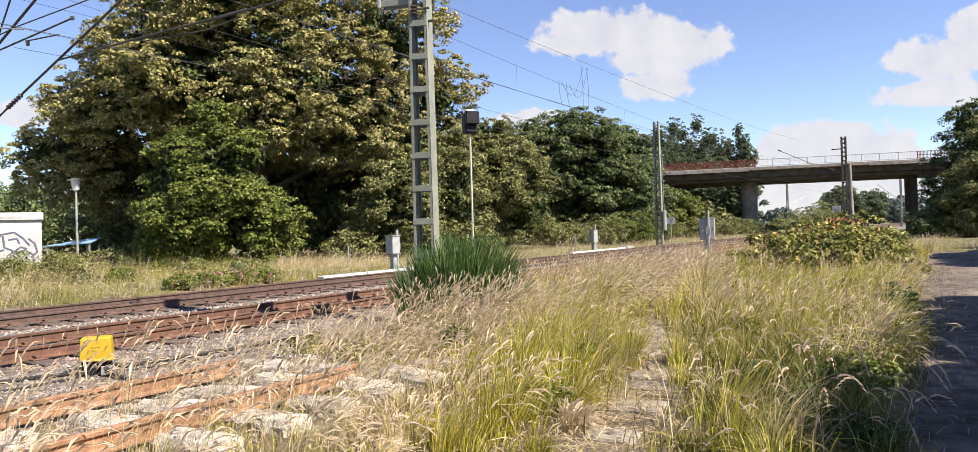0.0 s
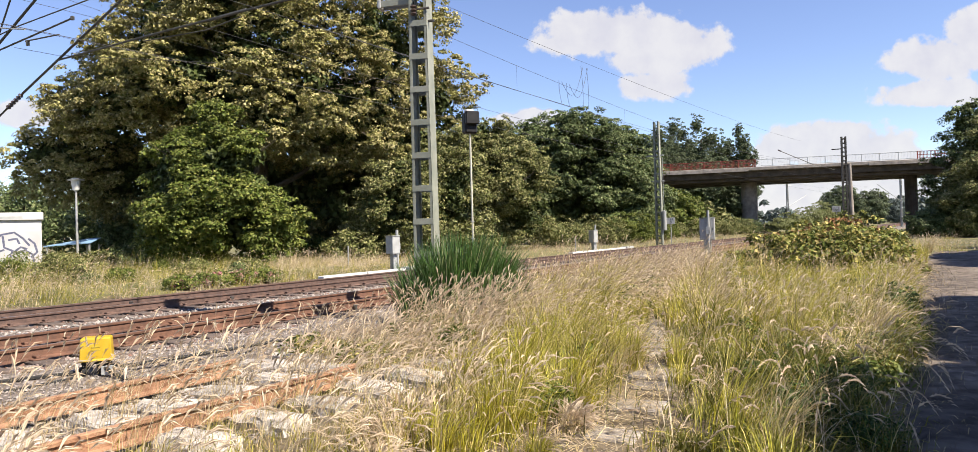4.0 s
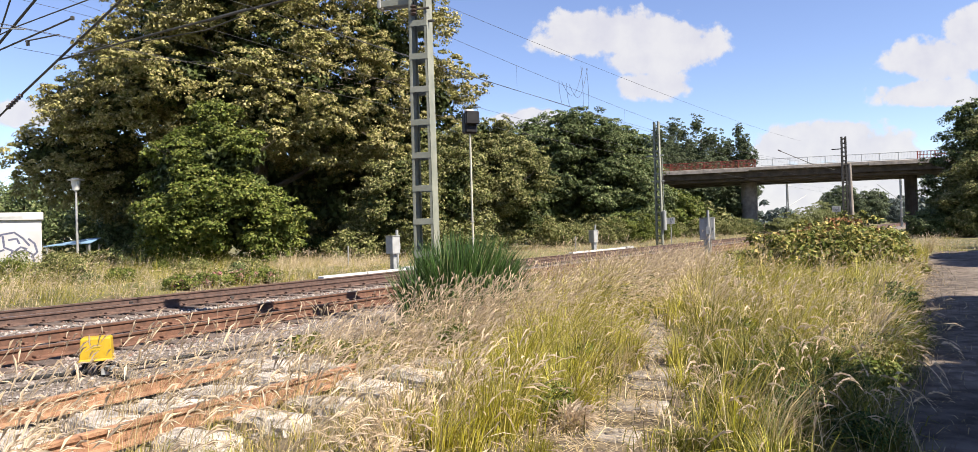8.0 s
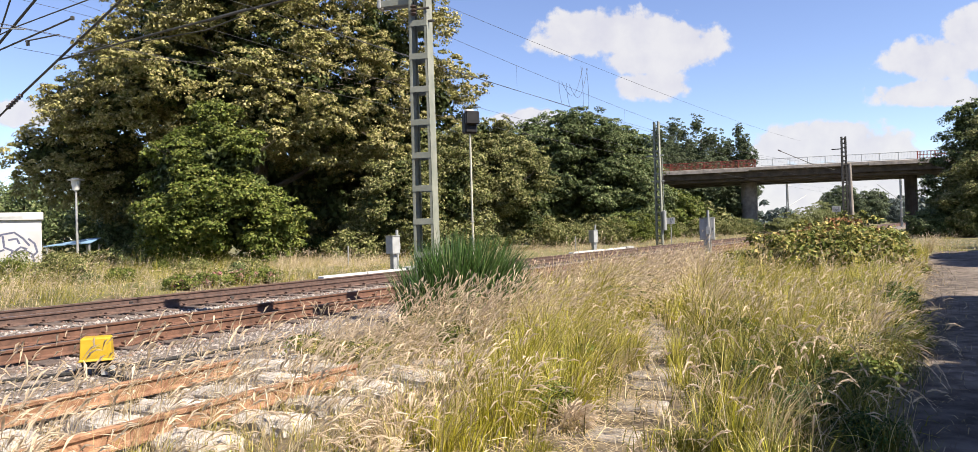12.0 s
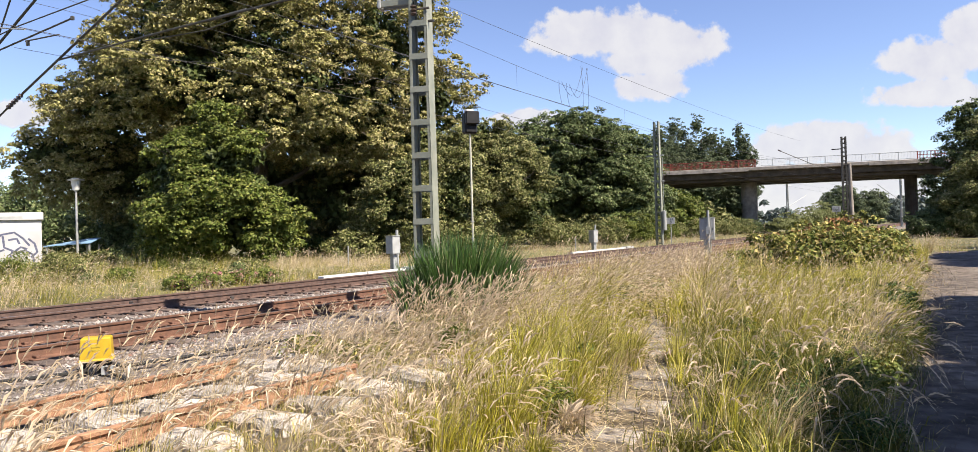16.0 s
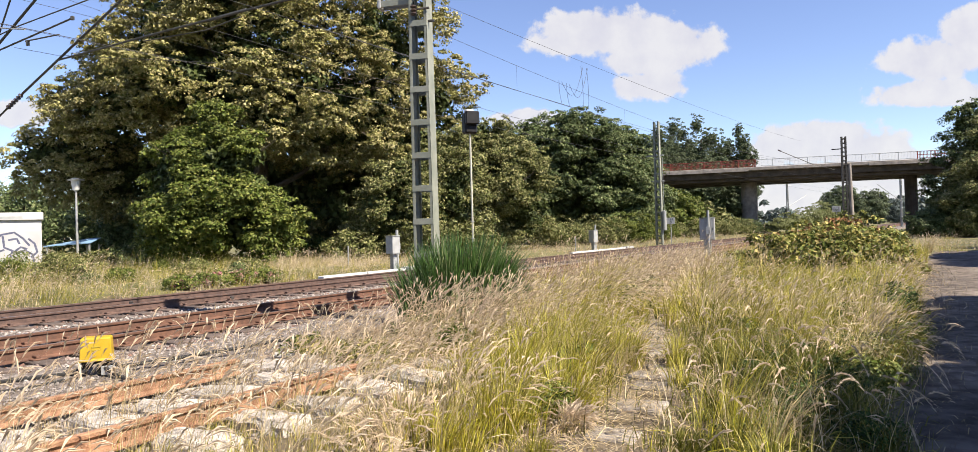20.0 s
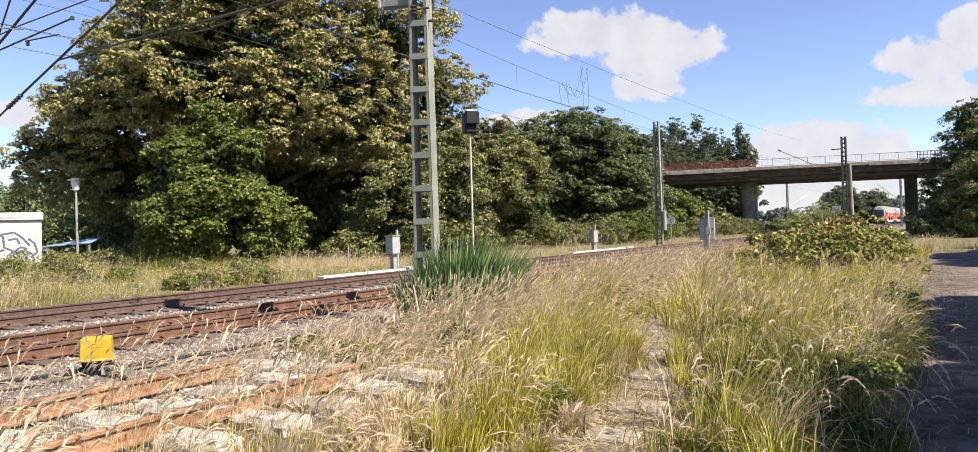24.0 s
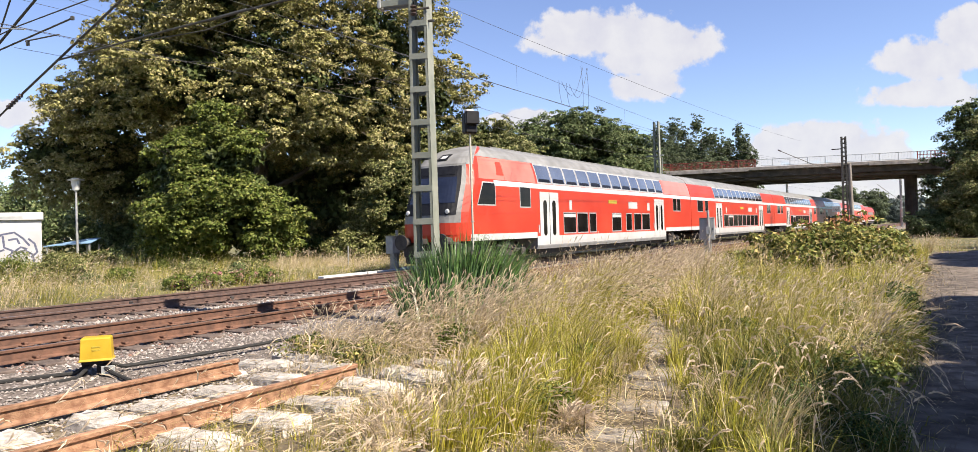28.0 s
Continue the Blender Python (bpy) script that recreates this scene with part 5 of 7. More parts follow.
    tree("lime_tree", "lime tree with dusty green foliage beyond the signal", (0.9, 50.0),
         [(0, 0, 4.6, 3.0, 3.0, 3.4), (-3.2, 1, 4.2, 3.0, 3.0, 3.8), (1.4, 0, 3.0, 2.4, 2.4, 2.8), (-1.0, 0.5, 7.2, 2.2, 2.2, 2.0)],
         70000, 0.072, M_SHRUB, 7.0, 0.25, 3.0, 23, clump=0.26, per=10, boughs=(110, 0.55, 1.05))
    tree("deciduous_tree", "dense dark green deciduous tree in the row", (8.4, 66.0),
         [(0, 0, 7.0, 4.4, 4.0, 4.6), (-3.0, 0, 6.0, 3.4, 3.4, 4.2), (3.4, 0, 5.6, 3.2, 3.2, 4.6), (0.8, -1, 3.0, 4.6, 3.0, 2.6), (-0.6, 0, 10.0, 2.6, 2.6, 1.9), (2.4, 0, 9.2, 2.0, 2.0, 2.0)],
         90000, 0.095, M_DARKLEAF, 9.0, 0.3, 4.0, 24, clump=0.30, per=12, boughs=(150, 0.7, 1.3))
    tree("deciduous_tree", "dark green deciduous tree in the row", (3.0, 72.0),
         [(0, 0, 6.6, 4.0, 3.6, 4.6), (-3.0, 0, 6.0, 3.2, 3.2, 4.6), (1.6, 0, 9.6, 2.2, 2.2, 2.0)],
         40000, 0.11, M_DARKLEAF, 9.0, 0.3, 4.0, 25, clump=0.36, per=12, boughs=(70, 0.7, 1.4))
    tree("deciduous_tree", "dark green deciduous tree in the row", (13.2, 72.0),
         [(0, 0, 5.6, 3.4, 3.2, 5.0), (1.4, 0, 3.2, 3.2, 3.0, 3.0), (-1.5, 0, 8.6, 2.4, 2.4, 2.2)],
         40000, 0.11, M_DARKLEAF, 9.0, 0.3, 3.4, 26, clump=0.36, per=12, boughs=(70, 0.7, 1.3))
    for k, (x, y, h, w) in enumerate(((-4.7, 38.6, 5.8, 2.3), (-2.3, 40.5, 7.0, 2.2))):
        tree("young_tree", "young green tree beside the lime", (x, y), [(0, 0, h * 0.42, w, w, h * 0.42), (0.3, 0, h * 0.72, w * 0.7, w * 0.7, h * 0.26), (-0.5 * w, 0, h * 0.25, w * 0.7, w * 0.7, h * 0.24)],
             24000, 0.062, M_SHRUB, h * 0.8, 0.12, w * 0.7, 350 + k, clump=0.22, per=8, boughs=(70, 0.4, 0.85))
    # poplars and alders behind the bridge
    for k, (x, y, h, w) in enumerate(((33.5, 136, 21.6, 5.4), (37.0, 140, 20.6, 5.2), (41.2, 138, 22.2, 5.6), (45.2, 142, 19.6, 5.0), (49.8, 140, 21.2, 3.0), (47.6, 143, 18.4, 4.4), (30.5, 133, 20.0, 4.4), (52.4, 150, 17.5, 3.2), (35.2, 147, 20.0, 4.6), (39.4, 148, 20.5, 4.6), (43.6, 149, 20.0, 4.6), (47.0, 150, 17.0, 4.0))):
        tree("poplar_tree", "tall slender poplar behind the bridge", (x, y),
             [(0.35 * w * math.sin(j * 2.4 + k), 0.35 * w * math.cos(j * 2.4 + k), h * (0.16 + 0.125 * j), w * (0.9, 1.0, 0.95, 0.85, 0.7, 0.5, 0.3)[j], w * (0.9, 1.0, 0.95, 0.85, 0.7, 0.5, 0.3)[j], h * (0.15, 0.16, 0.16, 0.15, 0.13, 0.12, 0.10)[j]) for j in range(7)],
             28000, 0.125, M_POPLAR, h * 0.8, 0.3, w * 0.7, 30 + k, clump=0.24, per=5, lump=0.16, inner=0.3, group="poplars")
    # shrubs and trees at the bridge's near abutment
    for k, (x, y, h, w, m_) in enumerate(((22.5, 86, 5.2, 3.2, M_MAPLE), (26.5, 89, 4.4, 2.6, M_SHRUB), (19.5, 80, 5.6, 3.0, M_MAPLE), (31.0, 100, 6.0, 3.6, M_DARKLEAF), (27.0, 104, 6.4, 3.6, M_DARKLEAF), (34.5, 118, 6.5, 3.8, M_DARKLEAF), (29.5, 112, 6.5, 3.8, M_DARKLEAF))):
        tree("shrub_tree", "bushy green shrub by the bridge abutment", (x, y),
             [(0, 0, h * 0.45, w, w, h * 0.5), (w * 0.5, -0.5, h * 0.28, w * 0.7, w * 0.7, h * 0.3), (-w * 0.4, 0, h * 0.62, w * 0.6, w * 0.6, h * 0.36)],
             9000, 0.13, m_, h * 0.7, 0.14, w * 0.6, 50 + k, limbs=5, clump=0.26, per=9, boughs=(36, 0.5, 1.0), group="shrubs by the bridge")
    # right-hand trees past the lane
    for k, (x, y, h, w, m_, n) in enumerate(((42.4, 63.0, 11.2, 3.2, M_DARKLEAF, 32000), (41.2, 58.6, 9.2, 3.6, M_SHRUB, 36000), (38.6, 55.5, 6.4, 2.8, M_SHRUB, 30000), (37.2, 57.5, 2.2, 1.7, M_DARKLEAF, 9000), (34.9, 57.0, 1.6, 1.5, M_DARKLEAF, 7000), (51.0, 67.0, 12.0, 4.4, M_DARKLEAF, 9000), (57.5, 82.0, 10.5, 3.8, M_DARKLEAF, 9000), (53.0, 84.0, 4.0, 2.2, M_DARKLEAF, 9000), (53.5, 79.0, 5.0, 3.0, M_DARKLEAF, 9000))):
        tree("lane_tree", "leafy green tree beside the lane", (x, y),
             [(0, 0, h * 0.36, w, w, h * 0.36), (0.6, 0, h * 0.62, w * 0.8, w * 0.8, h * 0.3), (-0.5, 0, h * 0.86, w * 0.5, w * 0.5, h * 0.17), (-w * 0.55, 0, h * 0.3, w * 0.6, w * 0.6, h * 0.25)],
             int(n * 1.5), 0.078, m_, h * 0.75, 0.2, w * 0.6, 70 + k, clump=0.28, per=10, group="lane trees", boughs=(int(24 + 8 * w * h / 3), 0.42, 0.95))
    # trees on the lane's other side, whose shade falls across it
    row = [(-10.6 + 1.8 * k, 20.7 - (0.55 if k in (3, 4) else 0.0) + 0.25 * math.sin(k * 2.1), 4.8 + 0.3 * math.sin(k * 1.3), 1.25 + 0.12 * math.sin(k * 3.7)) for k in range(11)]
    row += [(20.6 + 1.9 * k, 21.4 + 0.3 * math.sin(k * 1.7), 4.8, 1.5) for k in range(5)]
    row += [(29.6, 22.5, 4.6, 1.9), (32.0, 22.7, 4.8, 2.1), (36.4, 23.0, 5.0, 2.2)]
    for k, (s, o, zc, w) in enumerate(row):
        q = tr(s, o)
        tree("lane_tree", "leafy green tree beside the lane", (q.x, q.y),
             [(0, 0, zc, w, w, w * 0.9), (0.5, -0.3, zc + 1.0, w * 0.7, w * 0.7, w * 0.7), (-0.2, 0.4, zc - 1.0, w * 0.8, w * 0.8, w * 0.7)],
             3400 if w < 1.6 else 6000, 0.24, M_SHRUB, zc, 0.14, w * 0.6, 90 + k, clump=0.3, per=14, group="lane trees")
    for k, (x, y, h, w) in enumerate(((-12.0, 50.5, 11.0, 4.6), (-8.0, 51, 12.5, 5.0), (-1.0, 58, 9.0, 4.2), (-16.0, 52, 9.0, 4.6), (6.0, 78, 9.0, 4.6), (-5.0, 66, 11.0, 4.8))):
        tree("deciduous_tree", "dark green deciduous tree in the row", (x, y),
             [(0, 0, h * 0.35, w, w * 0.7, h * 0.36), (0.6, 0, h * 0.65, w * 0.8, w * 0.6, h * 0.3)], 9000, 0.26, M_DARKLEAF, h * 0.75, 0.25, w * 0.6, 300 + k, clump=0.5)
    # left background
    for k, (x, y, h, w, m_) in enumerate(((-37.5, 58, 6.8, 4.4, M_DARKLEAF), (-31.0, 57, 6.2, 3.8, M_DARKLEAF), (-27.0, 54, 5.6, 3.4, M_DARKLEAF), (-42.5, 64, 7.0, 4.4, M_DARKLEAF), (-23.0, 50, 4.6, 3.0, M_DARKLEAF), (-33.5, 66, 6.4, 4.2, M_SHRUB), (-50, 72, 8.4, 4.6, M_DARKLEAF))):
        tree("hedge_tree", "green hedge tree behind the lamp", (x, y),
             [(0, 0, h * 0.42, w, w, h * 0.42), (w * 0.4, 0, h * 0.6, w * 0.6, w * 0.6, h * 0.34), (-w * 0.5, 0, h * 0.5, w * 0.6, w * 0.6, h * 0.36)],
             9000, 0.12, m_, h * 0.7, 0.15, w * 0.6, 110 + k, limbs=5, group="hedge trees")
    # undergrowth below the big crowns
    for k, (x, y, w, h, m_) in enumerate(((-9.8, 44.0, 2.0, 1.1, M_NETTLE), (-4.4, 41.5, 1.6, 1.2, M_DARKLEAF), (-18.5, 40.5, 2.0, 1.2, M_DARKLEAF), (-2.0, 42.0, 2.2, 1.7, M_SHRUB), (-7.0, 36.5, 1.1, 1.3, M_SHRUB), (4.2, 54.0, 2.6, 2.0, M_SHRUB), (8.5, 57.0, 2.2, 2.0, M_SHRUB), (11.5, 60.0, 2.0, 2.2, M_MAPLE), (15.0, 66.0, 2.2, 2.0, M_MAPLE), (17.0, 72, 2.2, 2.4, M_SHRUB), (26.5, 84, 2.6, 1.9, M_SHRUB), (30.5, 90, 2.4, 1.8, M_SHRUB), (22.0, 76, 2.0, 1.6, M_SHRUB), (33.6, 94, 2.0, 1.6, M_DARKLEAF), (38.0, 101, 2.2, 0.9, M_SHRUB), (-1.8, 40.6, 0.9, 1.0, M_RUSTLEAF))):
        bush("undergrowth_bush" if m_ is not M_RUSTLEAF else "withered_bush", "leafy undergrowth below the tall trees" if m_ is not M_RUSTLEAF else "small withered rust-brown bush by the track", (x, y),
             [(0, 0, h * 0.5, w, w * 0.8, h * 0.55), (w * 0.5, 0.2, h * 0.4, w * 0.6, w * 0.6, h * 0.45)], 8000 if m_ is not M_RUSTLEAF else 1500, 0.062, m_, 130 + k, 0.2, 8, lump=0.45)
    # distant woods
    far = thing("far_woods", "hazy distant woods on the horizon", "woods", kind="stuff")
    r = np.random.RandomState(7)
    VV, FF, c = [], [], 0
    for x, y, h, w in [(r.uniform(-1, 1.1) * 420, r.uniform(420, 560), r.uniform(9, 14), r.uniform(9, 16)) for i in range(90)]:
        V, F = leaf_cloud([(x, y, h * 0.4, w, w * 0.6, h * 0.6)], 700, 1.7, r, 1.3, 8, puff=3.6)
        V[:, 2] = np.maximum(V[:, 2], -0.3)
        VV.append(V)
        FF.append(F + c)
        c += len(V)
    part("crowns", fast_mesh("crowns", np.concatenate(VV), np.concatenate(FF), M_HAZELEAF), None, far)
    # trees framed by the bridge
    for k, (x, y, h, w, m_) in enumerate(((100.5, 206, 10.5, 4.6, M_POPLAR), (108.0, 205, 9.6, 4.8, M_POPLAR), (104.5, 214, 11.8, 4.2, M_POPLAR), (128.0, 260, 7.5, 5.0, M_HAZELEAF), (148.0, 270, 8.5, 7.0, M_HAZELEAF), (160.0, 280, 8.0, 7.0, M_HAZELEAF))):
        tree("far_tree", "distant tree seen under the bridge", (x, y),
             [(0, 0, h * 0.45, w, w, h * 0.45), (w * 0.4, 0, h * 0.65, w * 0.6, w * 0.6, h * 0.33), (-w * 0.5, 0, h * 0.4, w * 0.6, w * 0.6, h * 0.4)],
             16000, 0.24, m_, h * 0.7, 0.3, w * 0.6, 160 + k, limbs=5, clump=0.8, group="far trees")
    for k, (x, y, h, w) in enumerate(((57.0, 132, 2.8, 3.4), (61.5, 135, 3.9, 3.8), (65.3, 138, 4.9, 3.4), (54.0, 129, 1.8, 3.2), (78, 156, 3.0, 4.0))):
        b = bush("far_bush", "pale yellow-green thicket beyond the bridge", (x - 1.5, y),
             [(0, 0, h * 0.4, w, w, h * 0.6), (w * 0.5, 0, h * 0.3, w * 0.7, w * 0.7, h * 0.5)], 14000, 0.095, M_FARLEAF, 180 + k, 0.22, 8)


# ---------------------------------------------------------------- grass
def blades(x, y, h, w, lean, r, wind=(0.35, 0.1), droop=0.25, face=None, seg=3):
    """Tapering grass blades that arch over; returns verts and quads plus the tip and its direction."""
    n = len(x)
    z = ground_z(x, y)
    a = r.rand(n) * 6.28 if face is None else face + r.normal(size=n) * 0.7
    dx, dy = np.cos(a) * lean + wind[0] * 0.3, np.sin(a) * lean + wind[1] * 0.3
    m = np.hypot(dx, dy)
    ux, uy = dx / (m + 1e-6), dy / (m + 1e-6)
    start = 0.45 * m
    end = start + m * 1.1 + droop * 2.1 * r.uniform(0.15, 1.25, n) * np.minimum(1, 0.25 + m * 1.5)
    P = [np.stack([x, y, z], -1)]
    for i in range(seg):
        th = start + (end - start) * ((i + 0.6) / seg) ** 1.6
        step = h / seg
        P.append(P[-1] + np.stack([ux * np.sin(th) * step, uy * np.sin(th) * step, np.cos(th) * step], -1))
    C = np.stack(P, 1)
    C[:, 1:, 2] = np.maximum(C[:, 1:, 2], z[:, None] + 0.015)
    t = np.arctan2(uy, ux) + 1.57 + r.normal(size=n) * 0.8
    W = np.stack([np.cos(t) * w, np.sin(t) * w, 0.25 * w * r.normal(size=n)], -1)
    k = np.linspace(1.0, 0.0, seg + 1) ** 0.55 * 0.94 + 0.06
    A = C - W[:, None] * k[:, None]
    B = C + W[:, None] * k[:, None]
    mv = 2 * (seg + 1)
    V = np.stack([A, B], 2).reshape(n * mv, 3)
    q = np.array([[2 * j, 2 * j + 1, 2 * j + 3, 2 * j + 2] for j in range(seg)])
    F = (q[None] + (np.arange(n) * mv)[:, None, None]).reshape(-1, 4)
    tip = C[:, -1]
    d = tip - C[:, -2]
    d /= np.linalg.norm(d, axis=1, keepdims=True) + 1e-9
    return V, F, tip, d


def seed_heads(tip, d, length, width, r):
    """Drooping spindle-shaped ears at the tips."""
    n = len(tip)
    side = np.cross(d, r.normal(size=(n, 3)))
    side /= np.linalg.norm(side, axis=1, keepdims=True)
    up = np.cross(d, side)
    Vs = []
    P0 = tip - d * length[:, None] * 0.25
    P1 = tip + d * length[:, None] * 0.3
    P2 = tip + d * length[:, None] * 0.75 + np.array([0, 0, -1.0]) * length[:, None] * 0.25
    for e in (side, up):
        Vs += [P0, P1 - e * width, P2, P1 + e * width]
    V = np.stack(Vs, 1).reshape(n * 8, 3)
    F = (np.array([[0, 1, 2, 3], [4, 5, 6, 7]])[None] + (np.arange(n) * 8)[:, None, None]).reshape(-1, 4)
    return V, F


PATH_S = [-6.5, -4.6, -3.0, -1.0, 1.2, 3.0, 5.0, 8]
PATH_O = [13.35, 13.15, 12.95, 12.6, 11.85, 11.2, 10.55, 9.9]
SWAY = []


def siding_edge(s):
    """Where the long grass begins beside the ballast and the siding."""
    return np.interp(s, [-9, -6, -4, -2.5, -1.0, 1.5, 5, 11, 30], [12.2, 11.6, 11.1, 10.6, 9.6, 8.0, 7.4, 7.1, 7.0])


def grass_density(x, y):
    """0 to 1: how thickly the long grass stands near the camera."""
    s, o = so_np(x, y)
    d = np.ones_like(x)
    lim = siding_edge(s)
    d *= np.clip((o - lim) / 0.5, 0, 1)
    d *= np.clip((14.92 + 0.12 * np.sin(s * 1.3) - o) / 0.3, 0, 1)
    p = np.interp(s, PATH_S, PATH_O)
    pd = np.abs(o - p)
    d *= np.where(s < 7, np.clip((pd - np.interp(s, [-5, -3.4, -1.6, 0, 2, 5], [0.26, 0.22, 0.20, 0.10, 0.06, 0.04])) / 0.22, 0, 1), 1)
    d *= np.where(s > 29.5, np.clip((31 - s) / 1.0, 0, 1), 1)
    thick = 0.55 + 0.45 * np.clip(0.5 + wave(x, y, 1.9, 8) * 1.2, 0, 1)
    d *= np.where((o > p) & (np.hypot(x, y) < 8.5), 1.0, thick)
    return d


def build_grass():
    r = np.random.RandomState(5)
    # long grass near the camera, in tussock patches that sway
    cell = 1.5
    for gx in np.arange(-6, 30, cell):
        for gy in np.arange(3.0, 48, cell):
            cx, cy = gx + cell / 2, gy + cell / 2
            if abs(cx) > 0.72 * cy + 1.6 or cy < 3.4:
                continue
            dist = math.hypot(cx, cy)
            dens = 1150 if dist < 9 else 600 if dist < 15 else 230 if dist < 24 else 110
            n = int(dens * cell * cell)
            # tussocks: each has a sort, a height and leans outward
            nt = int((8.5 if dist < 15 else 6) * cell * cell)
            tx, ty = r.uniform(gx, gx + cell, nt), r.uniform(gy, gy + cell, nt)
            keep = r.rand(nt) < grass_density(tx, ty) + 0.02
            tx, ty = tx[keep], ty[keep]
            nt = len(tx)
            if nt < 1:
                continue
            ts, to = so_np(tx, ty)
            tp = np.interp(ts, PATH_S, PATH_O)
            tright = (to > tp + 0.1) & (ts < 9)
            gold = np.clip(0.46 + 0.42 * wave(tx, ty, 0.8, 9) - 0.22 * tright + 0.30 * (ts > 3) * (to < 10.5) + 0.35 * (ts > 8) * (to < 12.4) - 0.34 * (np.hypot(tx + 0.2, ty - 6.9) < 1.5), 0.06, 1.5)
            lush = tright & (np.hypot(tx, ty) < 8.2)                      # dark weeds and green grass near the lane's edge
            gold = np.where(lush, 0.09, gold)
            shade_grass = np.hypot((tx - 2.6) / 1.3, (ty - 5.3) / 1.7) < 1      # low grass under arching stalks, dark green sort standing in for shade
            u = r.rand(nt)
            tsort = np.where(u < gold * 0.37, 0, np.where(u > 1 - np.where(shade_grass, 0.92, np.where(lush, 0.58, np.where(tright, 0.30, 0.14))), 2, 1))
            th = np.clip(0.84 + 0.34 * wave(tx, ty, 1.3, 10) + 0.26 * r.normal(size=nt) + 0.08 * (ts > 3) - 0.22 * ((ts < -2.5) & (to < 12)) - 0.08 * tright * (ts < 3), 0.35, 1.35)
            th *= np.where(np.hypot(tx - 10.2, ty - 21.0) < 3.4, 0.62, 1.0)
            th *= np.clip(np.abs(to - tp) / 0.8, 0.45, 1) * np.clip((np.hypot(tx, ty) - 2.6) / 3.2, 0.45, 1)
            eared = np.where(r.rand(nt) < np.clip(0.42 + 0.6 * wave(tx, ty, 1.1, 17) - 0.22 * (np.hypot(tx + 0.2, ty - 6.9) < 1.5), 0.05, 0.95), 0.85, 0.08)
            th *= np.where(ts < 1.5, np.clip((to - siding_edge(ts)) / 1.2, 0.30, 1), 1) * np.where(to > 14.3, 0.72, 1.0)
            th *= np.where((np.abs(tx - 9.3) < 1.9) & (np.abs(ty - 18.8) < 2.2), 0.72, 1.0)
            th *= np.where(shade_grass, 1.15, 1.0)
            tdir = 6.28 * r.rand(nt)                                      # each tussock falls its own way
            tlay = np.where(r.rand(nt) < 0.12, r.uniform(0.45, 0.85, nt), r.uniform(0.05, 0.3, nt))
            ti = r.randint(0, nt, n)
            sp = 0.02 + 0.08 * r.rand(n) + np.where(r.rand(n) < 0.38, 0.24 * r.rand(n), 0.0)
            ang = r.rand(n) * 6.28
            x, y = tx[ti] + np.cos(ang) * sp, ty[ti] + np.sin(ang) * sp
            ok = (np.hypot(x, y) > 3.3) & (grass_density(x, y) > 0.02)
            x, y, ti, ang = x[ok], y[ok], ti[ok], ang[ok]
            if len(x) < 12:
                continue
            s, o = so_np(x, y)
            right = tright[ti]
            sort = np.where(r.rand(len(x)) < 0.82, tsort[ti], np.where(shade_grass[ti], 2, np.where(lush[ti], r.choice([0, 1, 2, 2], len(x)), r.choice([0, 0, 1, 2], len(x)))))
            k_st, k_bl, k_gr = (sort == 0) & (r.rand(len(x)) < 0.8), sort == 1, sort == 2
            hfac = th[ti]
            wmul = 1.0 if dist < 10 else 1.35 if dist < 18 else 2.0
            VV, FF, MI, c = [], [], [], 0
            for kk, hr, w, ln, mi, dr in ((k_st, (0.60, 1.15), 0.0025, 0.24, 0, 0.70), (k_bl, (0.35, 1.0), 0.0038, 0.24, 1, 0.6), (k_gr, (0.18, 0.66), 0.0052, 0.42, 2, 0.7)):
                m = int(kk.sum())
                if not m:
                    continue
                h = r.uniform(*hr, m) * hfac[kk]
                fan = np.abs(r.normal(size=m)) * ln
                lx, ly = np.cos(ang[kk]) * fan + np.cos(tdir[ti[kk]]) * tlay[ti[kk]], np.sin(ang[kk]) * fan + np.sin(tdir[ti[kk]]) * tlay[ti[kk]]
                V, F, tip, d = blades(x[kk], y[kk], h, w * wmul * r.uniform(0.6, 1.3, m), np.hypot(lx, ly), r, wind=(0.55, -0.12), droop=dr, face=np.arctan2(ly, lx), seg=4 if dist < 8 else 3 if dist < 13 else 2)
                VV.append(V); FF.append(F + c); MI.append(np.full(len(F), mi)); c += len(V)
                if mi == 0:
                    e = r.rand(m) < eared[ti[kk]]
                    V, F = seed_heads(tip[e], d[e], r.uniform(0.08, 0.20, e.sum()), 0.0066 * (1 + 0.45 * (wmul - 1)), r)
                    VV.append(V); FF.append(F + c); MI.append(np.full(len(F), 3)); c += len(V)
            # broken straw lying across the tussocks
            m = int(len(x) * 0.045)
            if m:
                pick = r.randint(0, len(x), m)
                L = r.uniform(0.10, 0.32, m)
                az, el = r.rand(m) * 6.28, r.normal(size=m) * 0.35
                P0 = np.stack([x[pick] + 0.1 * r.normal(size=m), y[pick] + 0.1 * r.normal(size=m), 0 * x[pick]], -1)
                P0[:, 2] = ground_z(P0[:, 0], P0[:, 1]) + r.uniform(0.06, 0.55, m) * hfac[pick]
                D = np.stack([np.cos(az) * np.cos(el), np.sin(az) * np.cos(el), np.sin(el)], -1) * L[:, None]
                mid = P0 + D * 0.5 + np.array([0, 0, 1.0]) * (L * 0.10)[:, None]
